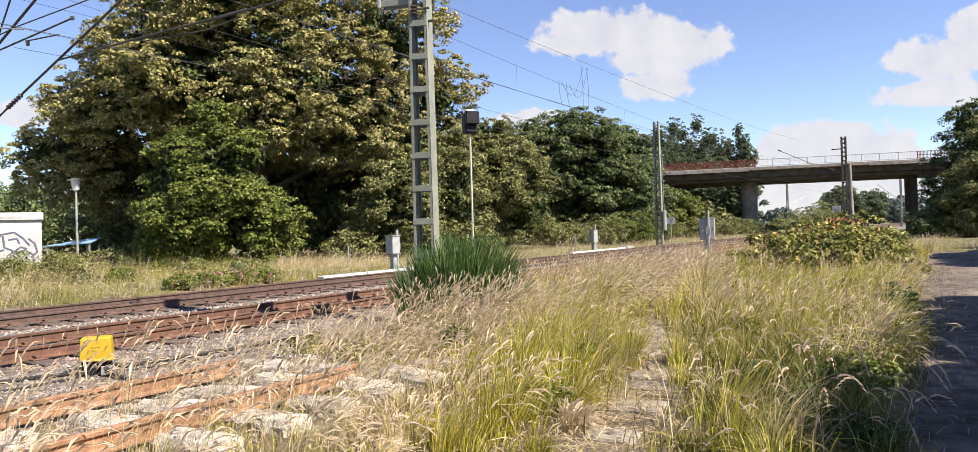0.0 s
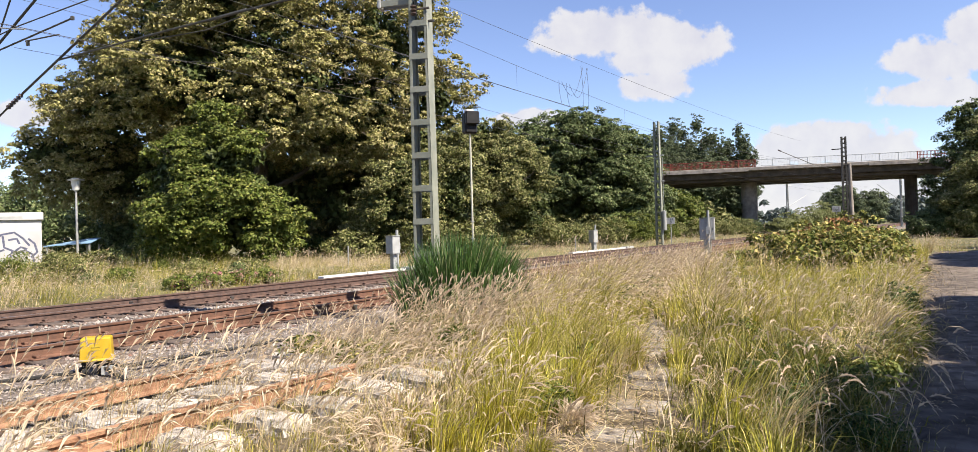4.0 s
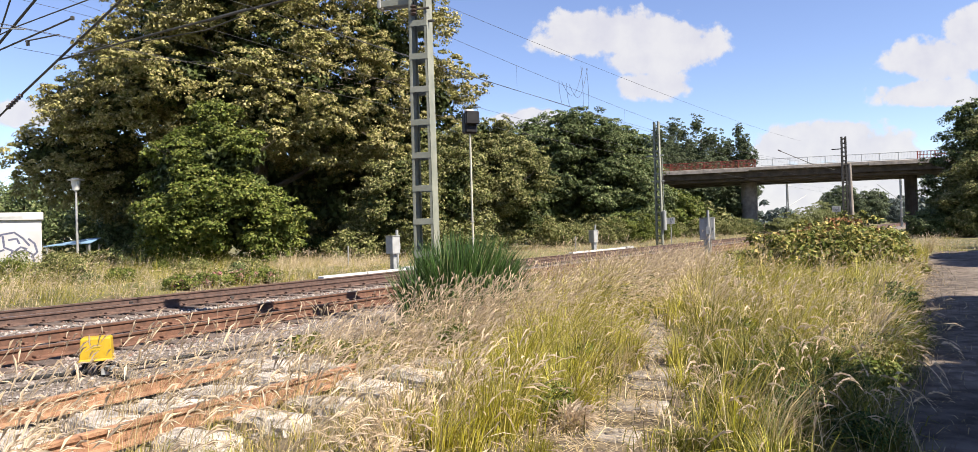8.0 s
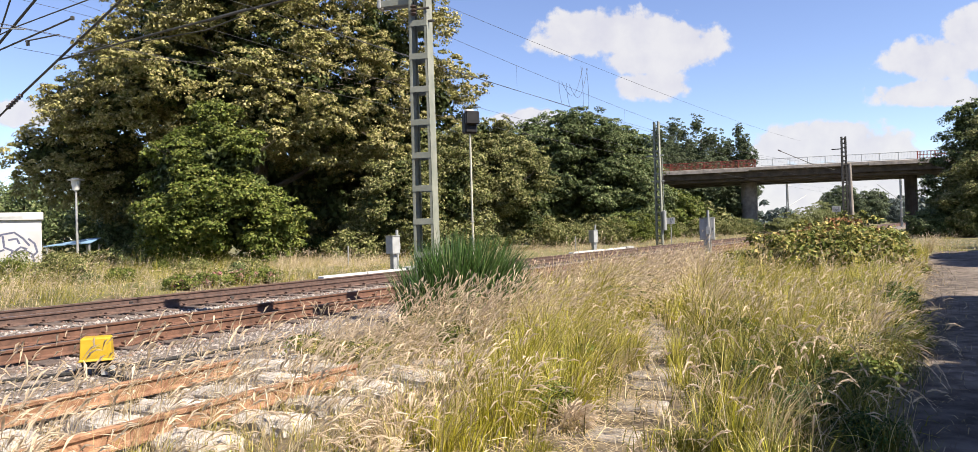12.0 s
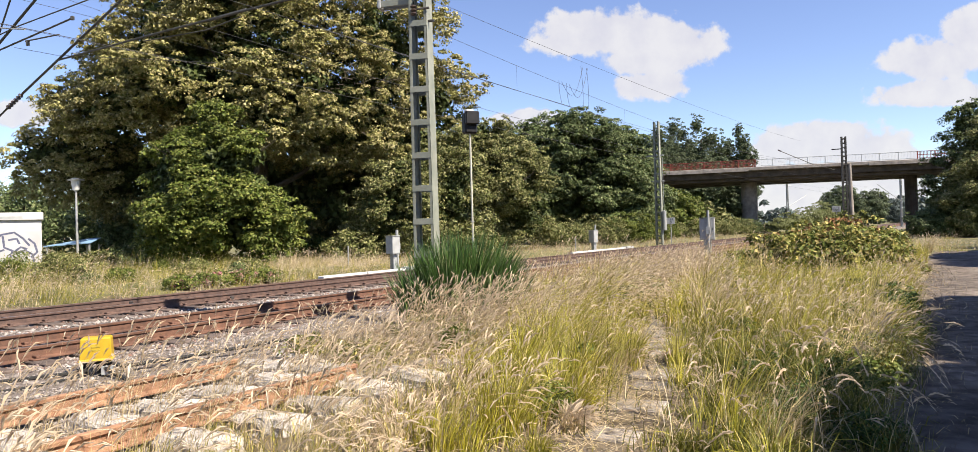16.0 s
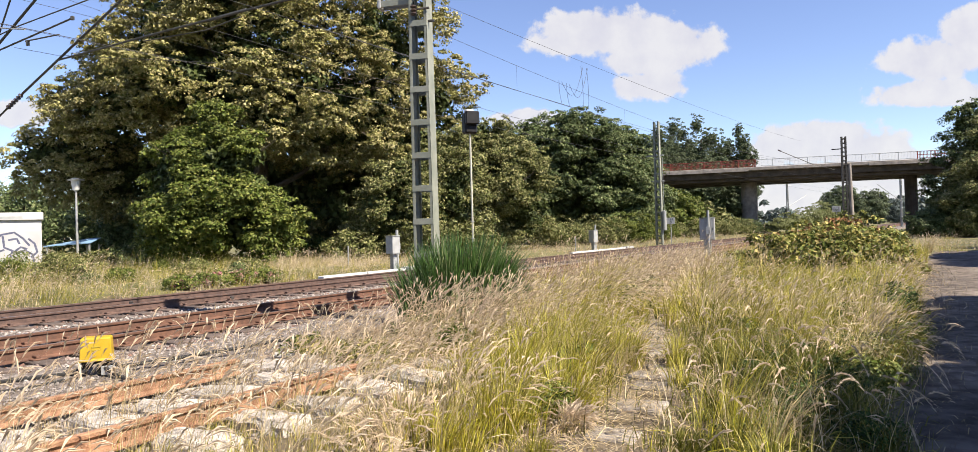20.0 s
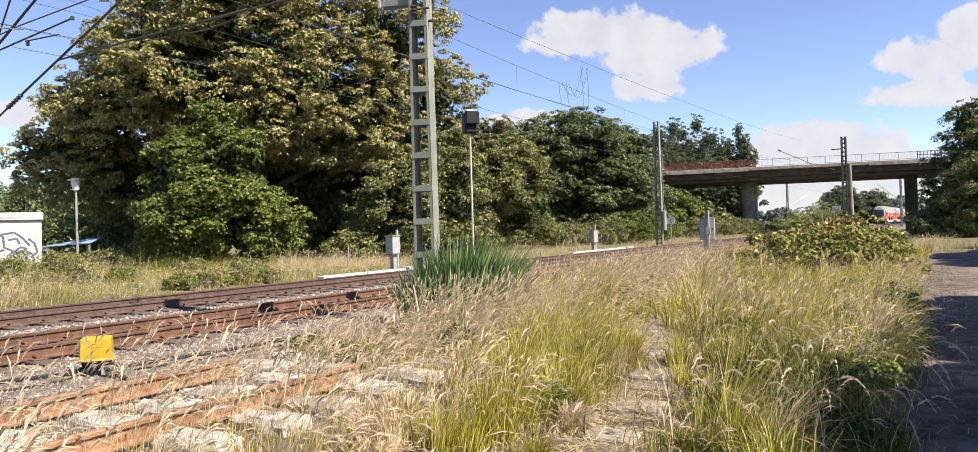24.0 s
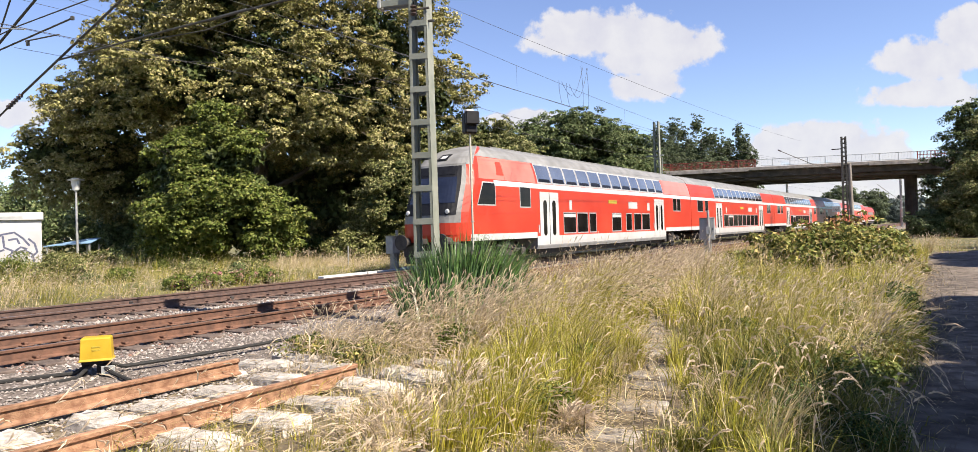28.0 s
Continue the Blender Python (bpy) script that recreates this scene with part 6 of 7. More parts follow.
                U = np.stack([-np.sin(az), np.cos(az), 0.6 + 0 * az], -1) * (0.0020 * wmul)
                V = np.stack([P0 - U, P0 + U, mid - U, mid + U, P0 + D - U * 0.4, P0 + D + U * 0.4], 1).reshape(-1, 3)
                F = (np.array([[0, 1, 3, 2], [2, 3, 5, 4]])[None] + (np.arange(m) * 6)[:, None, None]).reshape(-1, 4)
                VV.append(V); FF.append(F + c); MI.append(np.where(np.repeat(r.rand(m), 2) < 0.7, 0, 1)); c += len(V)
            if not VV:
                continue
            V = np.concatenate(VV)
            z0 = float(ground_z(cx, cy))
            V -= np.array([cx, cy, z0])
            me = fast_mesh("grass_patch", V, np.concatenate(FF), [M_STRAW, M_BLADE, M_GREENBLADE, M_SEED], np.concatenate(MI))
            lab = "tall golden grass with pale drooping seed heads" if not right.mean() > 0.5 else "tall green and straw-coloured grass beside the lane"
            ob = thing("grass_patch", lab, "grass", pose(cx, cy, z0), "long grass", "stuff", me)
            if dist < 17:
                SWAY.append((ob, cx, cy, z0))
    # sparse stalks among the siding's stones, and taller tufts at its near end that the train's draught lays flat
    for k in range(150):
        near = k < 80
        s, o = (r.uniform(-8.8, -3.6), r.uniform(8.9, 12.2)) if near else (r.uniform(-9, -0.5), 7.8 + 3.6 * r.rand() ** 0.6)
        n = 17 if near else 9
        q = tr(s, o)
        a, w = r.rand(n) * 6.28, r.rand(n) * (0.14 if near else 0.2)
        cx, cy = q.x, q.y
        z0 = float(ground_z(cx, cy))
        V, F, tip, d = blades(cx + np.cos(a) * w, cy + np.sin(a) * w, r.uniform(0.5, 1.0, n) * (1.0 if near else 0.8), np.full(n, 0.0018), np.abs(r.normal(size=n)) * 0.3, r, wind=(0.9, -0.1), droop=0.45)
        V2, F2 = seed_heads(tip, d, r.uniform(0.1, 0.22, n), 0.0075, r)
        name = "tall_stalks" if near else "stray_grass"
        ob = thing(name, "pale dry grass stalks standing over the rusted rails" if near else "single dry grass stalks between the rusted rails", "grass", pose(cx, cy, z0), "stalks in the siding", "stuff",
                   fast_mesh(name, np.concatenate([V, V2]) - np.array([cx, cy, z0]), np.concatenate([F, F2 + len(V)]), [M_STRAW, M_SEED], [0] * len(F) + [1] * len(F2)))
        SWAY.append((ob, cx, cy, z0))
    # verge beyond the tracks
    for k, (s0, s1, o0, o1, n, hr, name) in enumerate(((-6, 16, -19, -7.5, 15000, (0.8, 1.35), "verge_grass"), (-4, 22, -11, -3.3, 40000, (0.3, 0.95), "verge_grass"), (-2, 40, -24, -9, 26000, (0.5, 1.0), "verge_grass"), (20, 90, -12, -3.3, 22000, (0.4, 0.9), "verge_grass"),
                                              (28, 80, 7.6, 16, 14000, (0.4, 0.9), "verge_grass"), (30.5, 44, 13, 30, 9000, (0.3, 0.7), "lane_end_grass"))):
        n = int(n * 0.5)
        ti = r.randint(0, n // 16, n)
        s, o = r.uniform(s0, s1, n // 16)[ti] + r.normal(size=n) * 0.13, r.uniform(o0, o1, n // 16)[ti] + r.normal(size=n) * 0.13
        tuft, tall = r.normal(size=n // 16)[ti], r.uniform(0.45, 1.25, n // 16)[ti]
        xy = tr_np(s, o)
        x, y = xy[:, 0], xy[:, 1]
        g = 0.45 * tuft - (0.2 if k < 3 else 0) + wave(x, y, 0.5, 12) + 0.35 * r.normal(size=n) + (0.25 if k == 3 else 0)
        pale = g > -0.18
        h = r.uniform(*hr, n) * tall * (0.9 + 0.3 * wave(x, y, 0.9, 13))
        V, F, tip, d = blades(x, y, h, r.uniform(0.003, 0.0055, n), np.abs(r.normal(size=n)) * 0.8, r, wind=(0.9, 0), droop=0.75, seg=2)
        eared = pale & (r.rand(n) < 0.35)
        VS, FS = seed_heads(tip[eared], d[eared], r.uniform(0.08, 0.2, eared.sum()), 0.010, r)
        MI = np.repeat(np.where(pale, 0, np.where(r.rand(n) < 0.55, 1, 2)), 2)
        MI = np.where((MI == 0) & (np.repeat(r.rand(n), 2) < 0.5), 3, MI)
        MI = np.concatenate([MI, np.full(len(FS), 3)])
        F = np.concatenate([F, FS + len(V)])
        V = np.concatenate([V, VS])
        thing(name, "dry grass and weeds on the railway verge", "grass", kind="stuff", me=fast_mesh(name, V, F, [M_STRAW, M_BLADE, M_GREENBLADE, M_SEED], MI))
    vr = np.random.RandomState(31)
    for k in range(18):
        s, o = vr.uniform(-3, 26), -3.9 - vr.rand() * 13
        q = tr(s, o)
        w, h = vr.uniform(0.15, 0.42), vr.uniform(0.2, 0.5)
        bush("verge_weed", "tall leafy weeds among the verge grass", (q.x, q.y), [(0, 0, h * 0.5, w, w * 0.8, h * 0.55), (w * vr.uniform(-0.6, 0.6), 0.1, h * 0.7, w * 0.5, w * 0.5, h * 0.5)],
             1300, 0.034, (M_SHRUB, M_MAPLE, M_DARKLEAF)[k % 3], 430 + k, 0.11, 6)
    # pale tussocks before the iris and at the siding's end
    tr_ = np.random.RandomState(61)
    for k, (cx, cy, rad, n, hmax) in enumerate(((-0.9, 9.6, 0.34, 380, 1.0), (-0.45, 9.4, 0.34, 420, 1.05), (0.0, 9.5, 0.34, 420, 1.05), (0.4, 9.9, 0.34, 420, 1.05), (-1.5, 9.8, 0.25, 120, 0.85), (-1.9, 9.3, 0.3, 130, 0.8), (-2.3, 9.6, 0.25, 80, 0.7), (-1.6, 8.6, 0.3, 120, 0.7), (-2.1, 8.4, 0.3, 80, 0.6), (-1.2, 8.0, 0.3, 120, 0.75), (0.9, 10.6, 0.3, 150, 1.0), (-0.2, 8.4, 0.22, 90, 0.8), (-1.0, 8.7, 0.2, 60, 0.7), (1.6, 12.0, 0.4, 200, 1.05), (2.3, 13.6, 0.5, 240, 1.1), (3.2, 15.4, 0.5, 240, 1.1), (1.2, 13.2, 0.4, 200, 1.05), (4.4, 18.0, 0.6, 260, 1.1), (3.0, 17.6, 0.5, 220, 1.0), (2.0, 15.8, 0.4, 200, 1.0), (5.5, 22.0, 0.6, 260, 0.9), (5.0, 20.4, 0.6, 260, 0.9), (6.3, 24.0, 0.6, 240, 0.9), (6.2, 21.4, 0.6, 240, 0.85), (4.6, 22.6, 0.6, 240, 0.9), (6.9, 26.0, 0.7, 240, 0.9), (5.6, 24.6, 0.6, 220, 0.85))):
        a, q = tr_.rand(n) * 6.28, np.sqrt(tr_.rand(n)) * rad
        z0 = float(ground_z(cx, cy))
        wm = max(1.0, cy / 9.0)
        V, F, tip, d = blades(cx + np.cos(a) * q, cy + np.sin(a) * q, tr_.uniform(0.5, 1.0, n) * hmax, np.full(n, 0.0020 * wm), np.abs(tr_.normal(size=n)) * 0.35, tr_, wind=(0.9, -0.15), droop=0.55, face=a)
        V2, F2 = seed_heads(tip, d, tr_.uniform(0.10, 0.24, n), 0.0062 * wm, tr_)
        ob = thing("pale_tussock", "pale straw tussock with feathery seed heads", "grass", pose(cx, cy, z0), "pale tussocks", "stuff",
                   fast_mesh("pale_tussock", np.concatenate([V, V2]) - np.array([cx, cy, z0]), np.concatenate([F, F2 + len(V)]), [M_STRAW, M_SEED], [0] * len(F) + [1] * len(F2)))
        SWAY.append((ob, cx, cy, z0))
    # long stalks arching over with heavy heads, close by
    for k, (cx, cy, n) in enumerate(((1.75, 4.4, 10), (2.35, 4.9, 10), (1.3, 4.9, 9), (2.9, 5.6, 12), (2.1, 5.8, 12), (1.5, 6.2, 9), (3.3, 6.8, 14), (2.6, 7.4, 14), (-0.1, 5.4, 7), (-0.6, 6.4, 8), (0.2, 7.2, 8), (2.2, 6.5, 12), (2.5, 5.3, 12), (1.9, 7.2, 10), (3.9, 7.9, 12), (3.2, 8.6, 12), (-1.2, 7.2, 8), (0.6, 8.2, 8))):
        n = int(n * (1.3 if cx > 1.2 and cy < 6.6 else 0.65))
        a, q = tr_.rand(n) * 6.28, np.sqrt(tr_.rand(n)) * 0.38
        z0 = float(ground_z(cx, cy))
        V, F, tip, d = blades(cx + np.cos(a) * q, cy + np.sin(a) * q, tr_.uniform(0.4, 1.05, n), np.full(n, 0.0019), tr_.uniform(0.05, 0.55, n), tr_, wind=(0.35, -0.1), droop=tr_.uniform(0.5, 1.1), face=tr_.rand() * 6.28 + tr_.normal(size=n) * 0.8, seg=5)
        VV, FF, c = [V], [F], len(V)
        for j in range(7):        # spikelets along the head, hanging over
            f = j / 6.0
            P0 = tip + d * (f * 0.15) + np.array([0.0, 0.0, -0.12]) * f * f
            V2, F2 = seed_heads(P0, d + np.array([0, 0, -0.7 * f]) + tr_.normal(size=(n, 3)) * 0.10, np.full(n, 0.05), 0.0082 * (1.2 - 0.75 * f), tr_)
            VV.append(V2); FF.append(F2 + c); c += len(V2)
        ob = thing("arching_stalks", "long arching grass stalks with heavy pale heads", "grass", pose(cx, cy, z0), "arching stalks", "stuff",
                   fast_mesh("arching_stalks", np.concatenate(VV) - np.array([cx, cy, z0]), np.concatenate(FF), [M_STRAW, M_SEED], [0] * len(F) + [1] * (sum(len(f_) for f_ in FF) - len(F))))
        SWAY.append((ob, cx, cy, z0))
    # straw and chaff lying on the slabs and the bare soil
    n = 5600
    s = tr_.uniform(-5.5, 6, n)
    o = np.interp(s, PATH_S, PATH_O) + tr_.normal(size=n) * 0.34 - 0.15
    xy = tr_np(s, o)
    a = tr_.rand(n) * 6.28
    z = ground_z(xy[:, 0], xy[:, 1]) + 0.03 + 0.02 * tr_.rand(n)
    L = tr_.uniform(0.03, 0.16, n)
    dx, dy = np.cos(a) * L, np.sin(a) * L
    w = 0.0022
    A = np.stack([xy[:, 0] - dx, xy[:, 1] - dy, z], -1)
    B = np.stack([xy[:, 0] + dx, xy[:, 1] + dy, z + tr_.uniform(-0.012, 0.03, n)], -1)
    sd = np.stack([-np.sin(a) * w, np.cos(a) * w, np.zeros(n)], -1)
    V = np.stack([A - sd, A + sd, B + sd, B - sd], 1).reshape(-1, 3)
    thing("straw_litter", "dry straw and chaff lying on the slab path", "straw", kind="stuff", me=fast_mesh("straw_litter", V, np.arange(n * 4).reshape(n, 4), [M_STRAW, M_TWIG], (tr_.rand(n) < 0.35).astype(int)))
    # short yellow-green grass among the siding's last blocks
    n = 3600
    q0 = tr_.uniform(0, 1, (n // 12, 2))
    ti = tr_.randint(0, n // 12, n)
    s = -6.5 + 6.5 * q0[ti, 0] + tr_.normal(size=n) * 0.05
    o = siding_edge(s) - 1.7 * q0[ti, 1] + 0.25 + tr_.normal(size=n) * 0.05
    xy = tr_np(s, o)
    V, F, tip, d = blades(xy[:, 0], xy[:, 1], tr_.uniform(0.08, 0.30, n), np.full(n, 0.0032), np.abs(tr_.normal(size=n)) * 0.5, tr_, droop=0.6, seg=2)
    thing("siding_grass", "short yellow-green grass around the siding's last blocks", "grass", kind="stuff", me=fast_mesh("siding_grass", V, F, [M_BLADE, M_GREENBLADE, M_STRAW], np.repeat(tr_.choice([0, 0, 1, 2], n), 2)))
    # litter and short dry tufts along the lane's edge
    n = 2600
    s, o = tr_.uniform(-8, 20, n), 15.0 + np.abs(tr_.normal(size=n)) * 0.45
    xy = tr_np(s, o)
    V, F, tip, d = blades(xy[:, 0], xy[:, 1], tr_.uniform(0.03, 0.16, n), np.full(n, 0.003), np.abs(tr_.normal(size=n)) * 1.2, tr_, droop=1.0, seg=2)
    V[:, 2] += 0.03
    thing("lane_litter", "dry grass litter along the lane's edge", "litter", kind="stuff", me=fast_mesh("lane_litter", V, F, [M_STRAW, M_TWIG], np.repeat((tr_.rand(n) < 0.7).astype(int), 2)))
    # ground cover close to the soil
    n = 42000
    x, y = r.uniform(-4, 12, n), r.uniform(3.4, 20, n)
    keep = (r.rand(n) < grass_density(x, y) + 0.28) & (so_np(x, y)[1] < 15.0) & (so_np(x, y)[1] > 10.0)
    x, y = x[keep], y[keep]
    m = len(x)
    V, F, tip, d = blades(x, y, r.uniform(0.08, 0.28, m), np.full(m, 0.0045), np.abs(r.normal(size=m)) * 0.9, r, seg=2)
    thing("undergrowth_grass", "short green grass and dry litter at the roots", "grass", kind="stuff", me=fast_mesh("undergrowth_grass", V, F, [M_GREENBLADE, M_STRAW], np.repeat((r.rand(m) < 0.4).astype(int), 2)))


def build_plants():
    # clump of sword-leaved iris at the mast's foot
    r = np.random.RandomState(3)
    for k, (ox, n) in enumerate(((-0.50, 260), (-0.14, 520), (0.24, 520), (0.56, 280))):
        cx, cy = -0.48 + ox, 11.0 + 0.12 * k
        rad = np.sqrt(r.rand(n)) * 0.36
        a = r.rand(n) * 6.28
        x, y = cx + np.cos(a) * rad * 1.1, cy + np.sin(a) * rad
        out = np.hypot((x + 0.44) / 0.98, (y - 11.15) / 0.62)
        h = r.uniform(1.25, 1.72, n) * (1.0 - 0.40 * np.minimum(out, 1.1) ** 2)
        V, F, tip, d = blades(x, y, h, r.uniform(0.011, 0.021, n), np.abs(r.normal(size=n)) * 0.14 + 0.16 * out, r, wind=(0.25, 0), droop=0.22, face=np.arctan2(y - 11.15, x + 0.44), seg=3)
        z0 = float(ground_z(cx, cy))
        ob = thing("iris_clump", "dark green sword-leaved iris clump at the mast", "plant", pose(cx, cy, z0), "iris plants",
                   me=fast_mesh("iris_clump", V - np.array([cx, cy, z0]), F, M_IRIS))
        SWAY.append((ob, cx, cy, z0))
    # broad-leaved bush between the grass and the lane
    thicket = bush("bramble_thicket", "broad-leaved thicket with yellowing green leaves", (10.9, 23.6),
         [(-2.20, -1.30, 0.44, 1.16, 1.16, 0.60), (-1.10, -0.60, 0.66, 1.16, 1.16, 0.74), (-0.10, 0.00, 0.76, 1.0, 1.1, 0.78), (1.30, 0.50, 0.70, 1.16, 1.26, 0.74), (-0.60, -2.00, 0.50, 1.47, 1.05, 0.71), (0.80, -1.20, 0.55, 1.05, 1.05, 0.71), 
          (-1.20, -3.20, 0.44, 1.16, 1.05, 0.65), (-0.10, -2.80, 0.44, 1.05, 1.05, 0.65), (2.0, 1.2, 0.66, 0.85, 0.8, 0.72), (2.6, 1.7, 0.62, 0.85, 0.8, 0.66),
          (-1.7, -0.3, 0.5, 0.32, 0.32, 0.36), (0.6, 0.2, 0.85, 0.3, 0.3, 0.36), (-0.5, 0.3, 0.76, 0.28, 0.28, 0.36), (1.6, 0.8, 0.75, 0.3, 0.3, 0.45), (-2.4, -1.0, 0.45, 0.32, 0.32, 0.35), (2.6, 1.4, 0.75, 0.28, 0.28, 0.4)],
         30000, 0.066, M_KNOT, 201, 0.13, 4, lump=0.62)
    hr = np.random.RandomState(88)
    stems, SV = bmesh.new(), []
    for k in range(90):
        bx = hr.uniform(-3.0, 3.2)
        by = 0.55 * bx + hr.uniform(-1.6, 0.5)
        top = Vector((bx + hr.normal() * 0.25 + 0.1, by + hr.normal() * 0.2, hr.uniform(0.5, 0.86) + 0.09 * min(bx, 1.2)))
        foot = Vector((bx, by, 0.1))
        knee = foot.lerp(top, 0.6) + Vector((0, 0, 0.12))
        tube([foot, knee, top], 0.009, 4, stems, r2=0.004)
        for j in range(11):
            f = 0.35 + 0.65 * j / 10
            q = knee.lerp(top, (f - 0.6) / 0.4) if f > 0.6 else foot.lerp(knee, f / 0.6)
            a = j * 2.4 + k
            L = hr.uniform(0.09, 0.19)
            u = Vector((math.cos(a), math.sin(a), hr.uniform(-0.5, 0.25))).normalized()
            w = u.cross(Vector((hr.normal() * 0.3, hr.normal() * 0.3, 1))).normalized() * L * 0.42
            SV += [q, q + u * L * 0.5 + w, q + u * L, q + u * L * 0.5 - w]
    part("stems", stems, M_TWIG, thicket)["kind"] = "stuff"
    part("shoot_leaves", fast_mesh("shoot_leaves", [tuple(v) for v in SV], np.arange(len(SV)).reshape(-1, 4), M_KNOT), None, thicket, "pale green pointed leaves on tall shoots")["kind"] = "stuff"
    V, F = leaf_cloud([(0.5, 0.1, 1.18, 0.55, 0.6, 0.42), (0.1, 0, 0.98, 1.1, 1.0, 0.70), (-1.1, -0.6, 0.80, 1.0, 1.0, 0.66), (1.3, 0.5, 0.88, 1.0, 1.0, 0.66)], 5200, 0.04, hr, 0.1, 4, inner=0, tri=False)
    part("dry_bloom", fast_mesh("dry_bloom", V[: len(V) // 4 * 4], F, M_RUSTLEAF), None, thicket, "rust-brown dry flower heads")
    bush("weed_clump", "dark green weeds at the lane's edge", (6.9, 13.3), [(0, 0, 0.2, 0.45, 0.45, 0.24), (0.4, 0.6, 0.18, 0.4, 0.5, 0.22)], 2600, 0.036, M_SHRUB, 202, 0.1, 10)
    bush("weed_clump", "low green weeds in the grass", (3.2, 6.5), [(0, 0, 0.12, 0.35, 0.3, 0.2), (0.35, 0.4, 0.12, 0.3, 0.3, 0.18)], 1500, 0.028, M_MAPLE, 203, 0.08, 10)
    bush("weed_clump", "small bright green weeds by the slabs", (0.9, 7.6), [(0, 0, 0.1, 0.3, 0.25, 0.2)], 500, 0.035, M_MAPLE, 204, 0.06, 10)
    wr = np.random.RandomState(77)
    for k, (x, y, w, h, m_) in enumerate(((0.42, 5.9, 0.2, 0.28, M_MAPLE), (2.3, 5.5, 0.24, 0.28, M_NETTLE), (2.75, 5.9, 0.28, 0.34, M_NETTLE), (2.5, 6.6, 0.28, 0.33, M_NETTLE), (3.1, 6.9, 0.3, 0.39, M_NETTLE), (1.9, 5.1, 0.25, 0.2, M_MAPLE), (3.0, 6.3, 0.35, 0.36, M_NETTLE), (3.5, 7.4, 0.35, 0.4, M_NETTLE), (2.6, 5.0, 0.22, 0.2, M_NETTLE), (6.0, 10.6, 0.35, 0.5, M_NETTLE), (6.4, 11.4, 0.35, 0.55, M_NETTLE), (3.1, 9.0, 0.3, 0.32, M_MAPLE), (4.6, 9.4, 0.4, 0.45, M_MAPLE), (5.2, 9.1, 0.3, 0.3, M_MAPLE), (3.9, 7.2, 0.4, 0.42, M_SHRUB), (-0.4, 9.0, 0.3, 0.35, M_MAPLE), (-1.2, 10.2, 0.5, 0.35, M_SHRUB), (2.2, 12.5, 0.5, 0.5, M_SHRUB), (3.4, 15.2, 0.6, 0.5, M_SHRUB), (5.0, 14.0, 0.5, 0.5, M_SHRUB), (6.2, 17.5, 0.6, 0.6, M_KNOT), (1.0, 15.5, 0.6, 0.5, M_SHRUB), (6.5, 11.8, 0.3, 0.3, M_MAPLE), (-2.4, 9.6, 0.45, 0.22, M_KNOT), (-1.5, 8.6, 0.4, 0.25, M_KNOT))):
        bush("weed_clump", "leafy weeds growing among the long grass", (x, y), [(0, 0, h * 0.5, w, w * 0.8, h * 0.5), (w * 0.5 * wr.uniform(-1, 1), w * 0.4, h * 0.6, w * 0.6, w * 0.6, h * 0.5)], 1500, 0.013 if y < 8 else 0.022, m_, 400 + k, 0.06, 5)
    # verge shrubs beyond the tracks
    bush("rose_bush", "low rose bush with pink blossoms by the far rail", tuple(tr(6.9, -4.3).xy), [(-0.8, -1.2, 0.14, 0.42, 0.4, 0.2), (-0.2, -0.3, 0.17, 0.5, 0.4, 0.24), (0.4, 0.6, 0.16, 0.42, 0.4, 0.22), (0.9, 1.4, 0.14, 0.42, 0.4, 0.2)], 7000, 0.038, M_MAPLE, 205, 0.14, 12, flowers=1100)
    bush("verge_bush", "dark green bush on the verge", (-14.2, 23.6), [(0, 0, 0.4, 0.6, 0.6, 0.5), (0.5, 0.2, 0.32, 0.55, 0.5, 0.4)], 6000, 0.038, M_SHRUB, 206, 0.16, 12)
    bush("verge_bush", "bushy weeds beside the white building", (-18.0, 27.5), [(0, 0, 0.4, 0.45, 0.5, 0.6), (-1.0, 0.2, 0.3, 0.4, 0.4, 0.35)], 4200, 0.04, M_MAPLE, 207, 0.18, 12)
    for k, (x, y, w, h) in enumerate(((-22.4, 37.6, 0.8, 0.8), (-20.4, 37.4, 0.7, 0.8))):
        bush("verge_bush", "leafy weeds standing before the blue roof", (x, y), [(0, 0, h * 0.5, w, w * 0.7, h * 0.5), (w * 0.6, 0.2, h * 0.45, w * 0.6, w * 0.6, h * 0.5)], 4200, 0.048, M_SHRUB, 470 + k, 0.18, 8)
    bush("verge_bush", "weeds growing on the verge", (-11.2, 27.5), [(0, 0, 0.22, 0.6, 0.6, 0.3), (1.6, 0.8, 0.22, 0.6, 0.5, 0.28)], 3400, 0.045, M_SHRUB, 208, 0.18, 12)

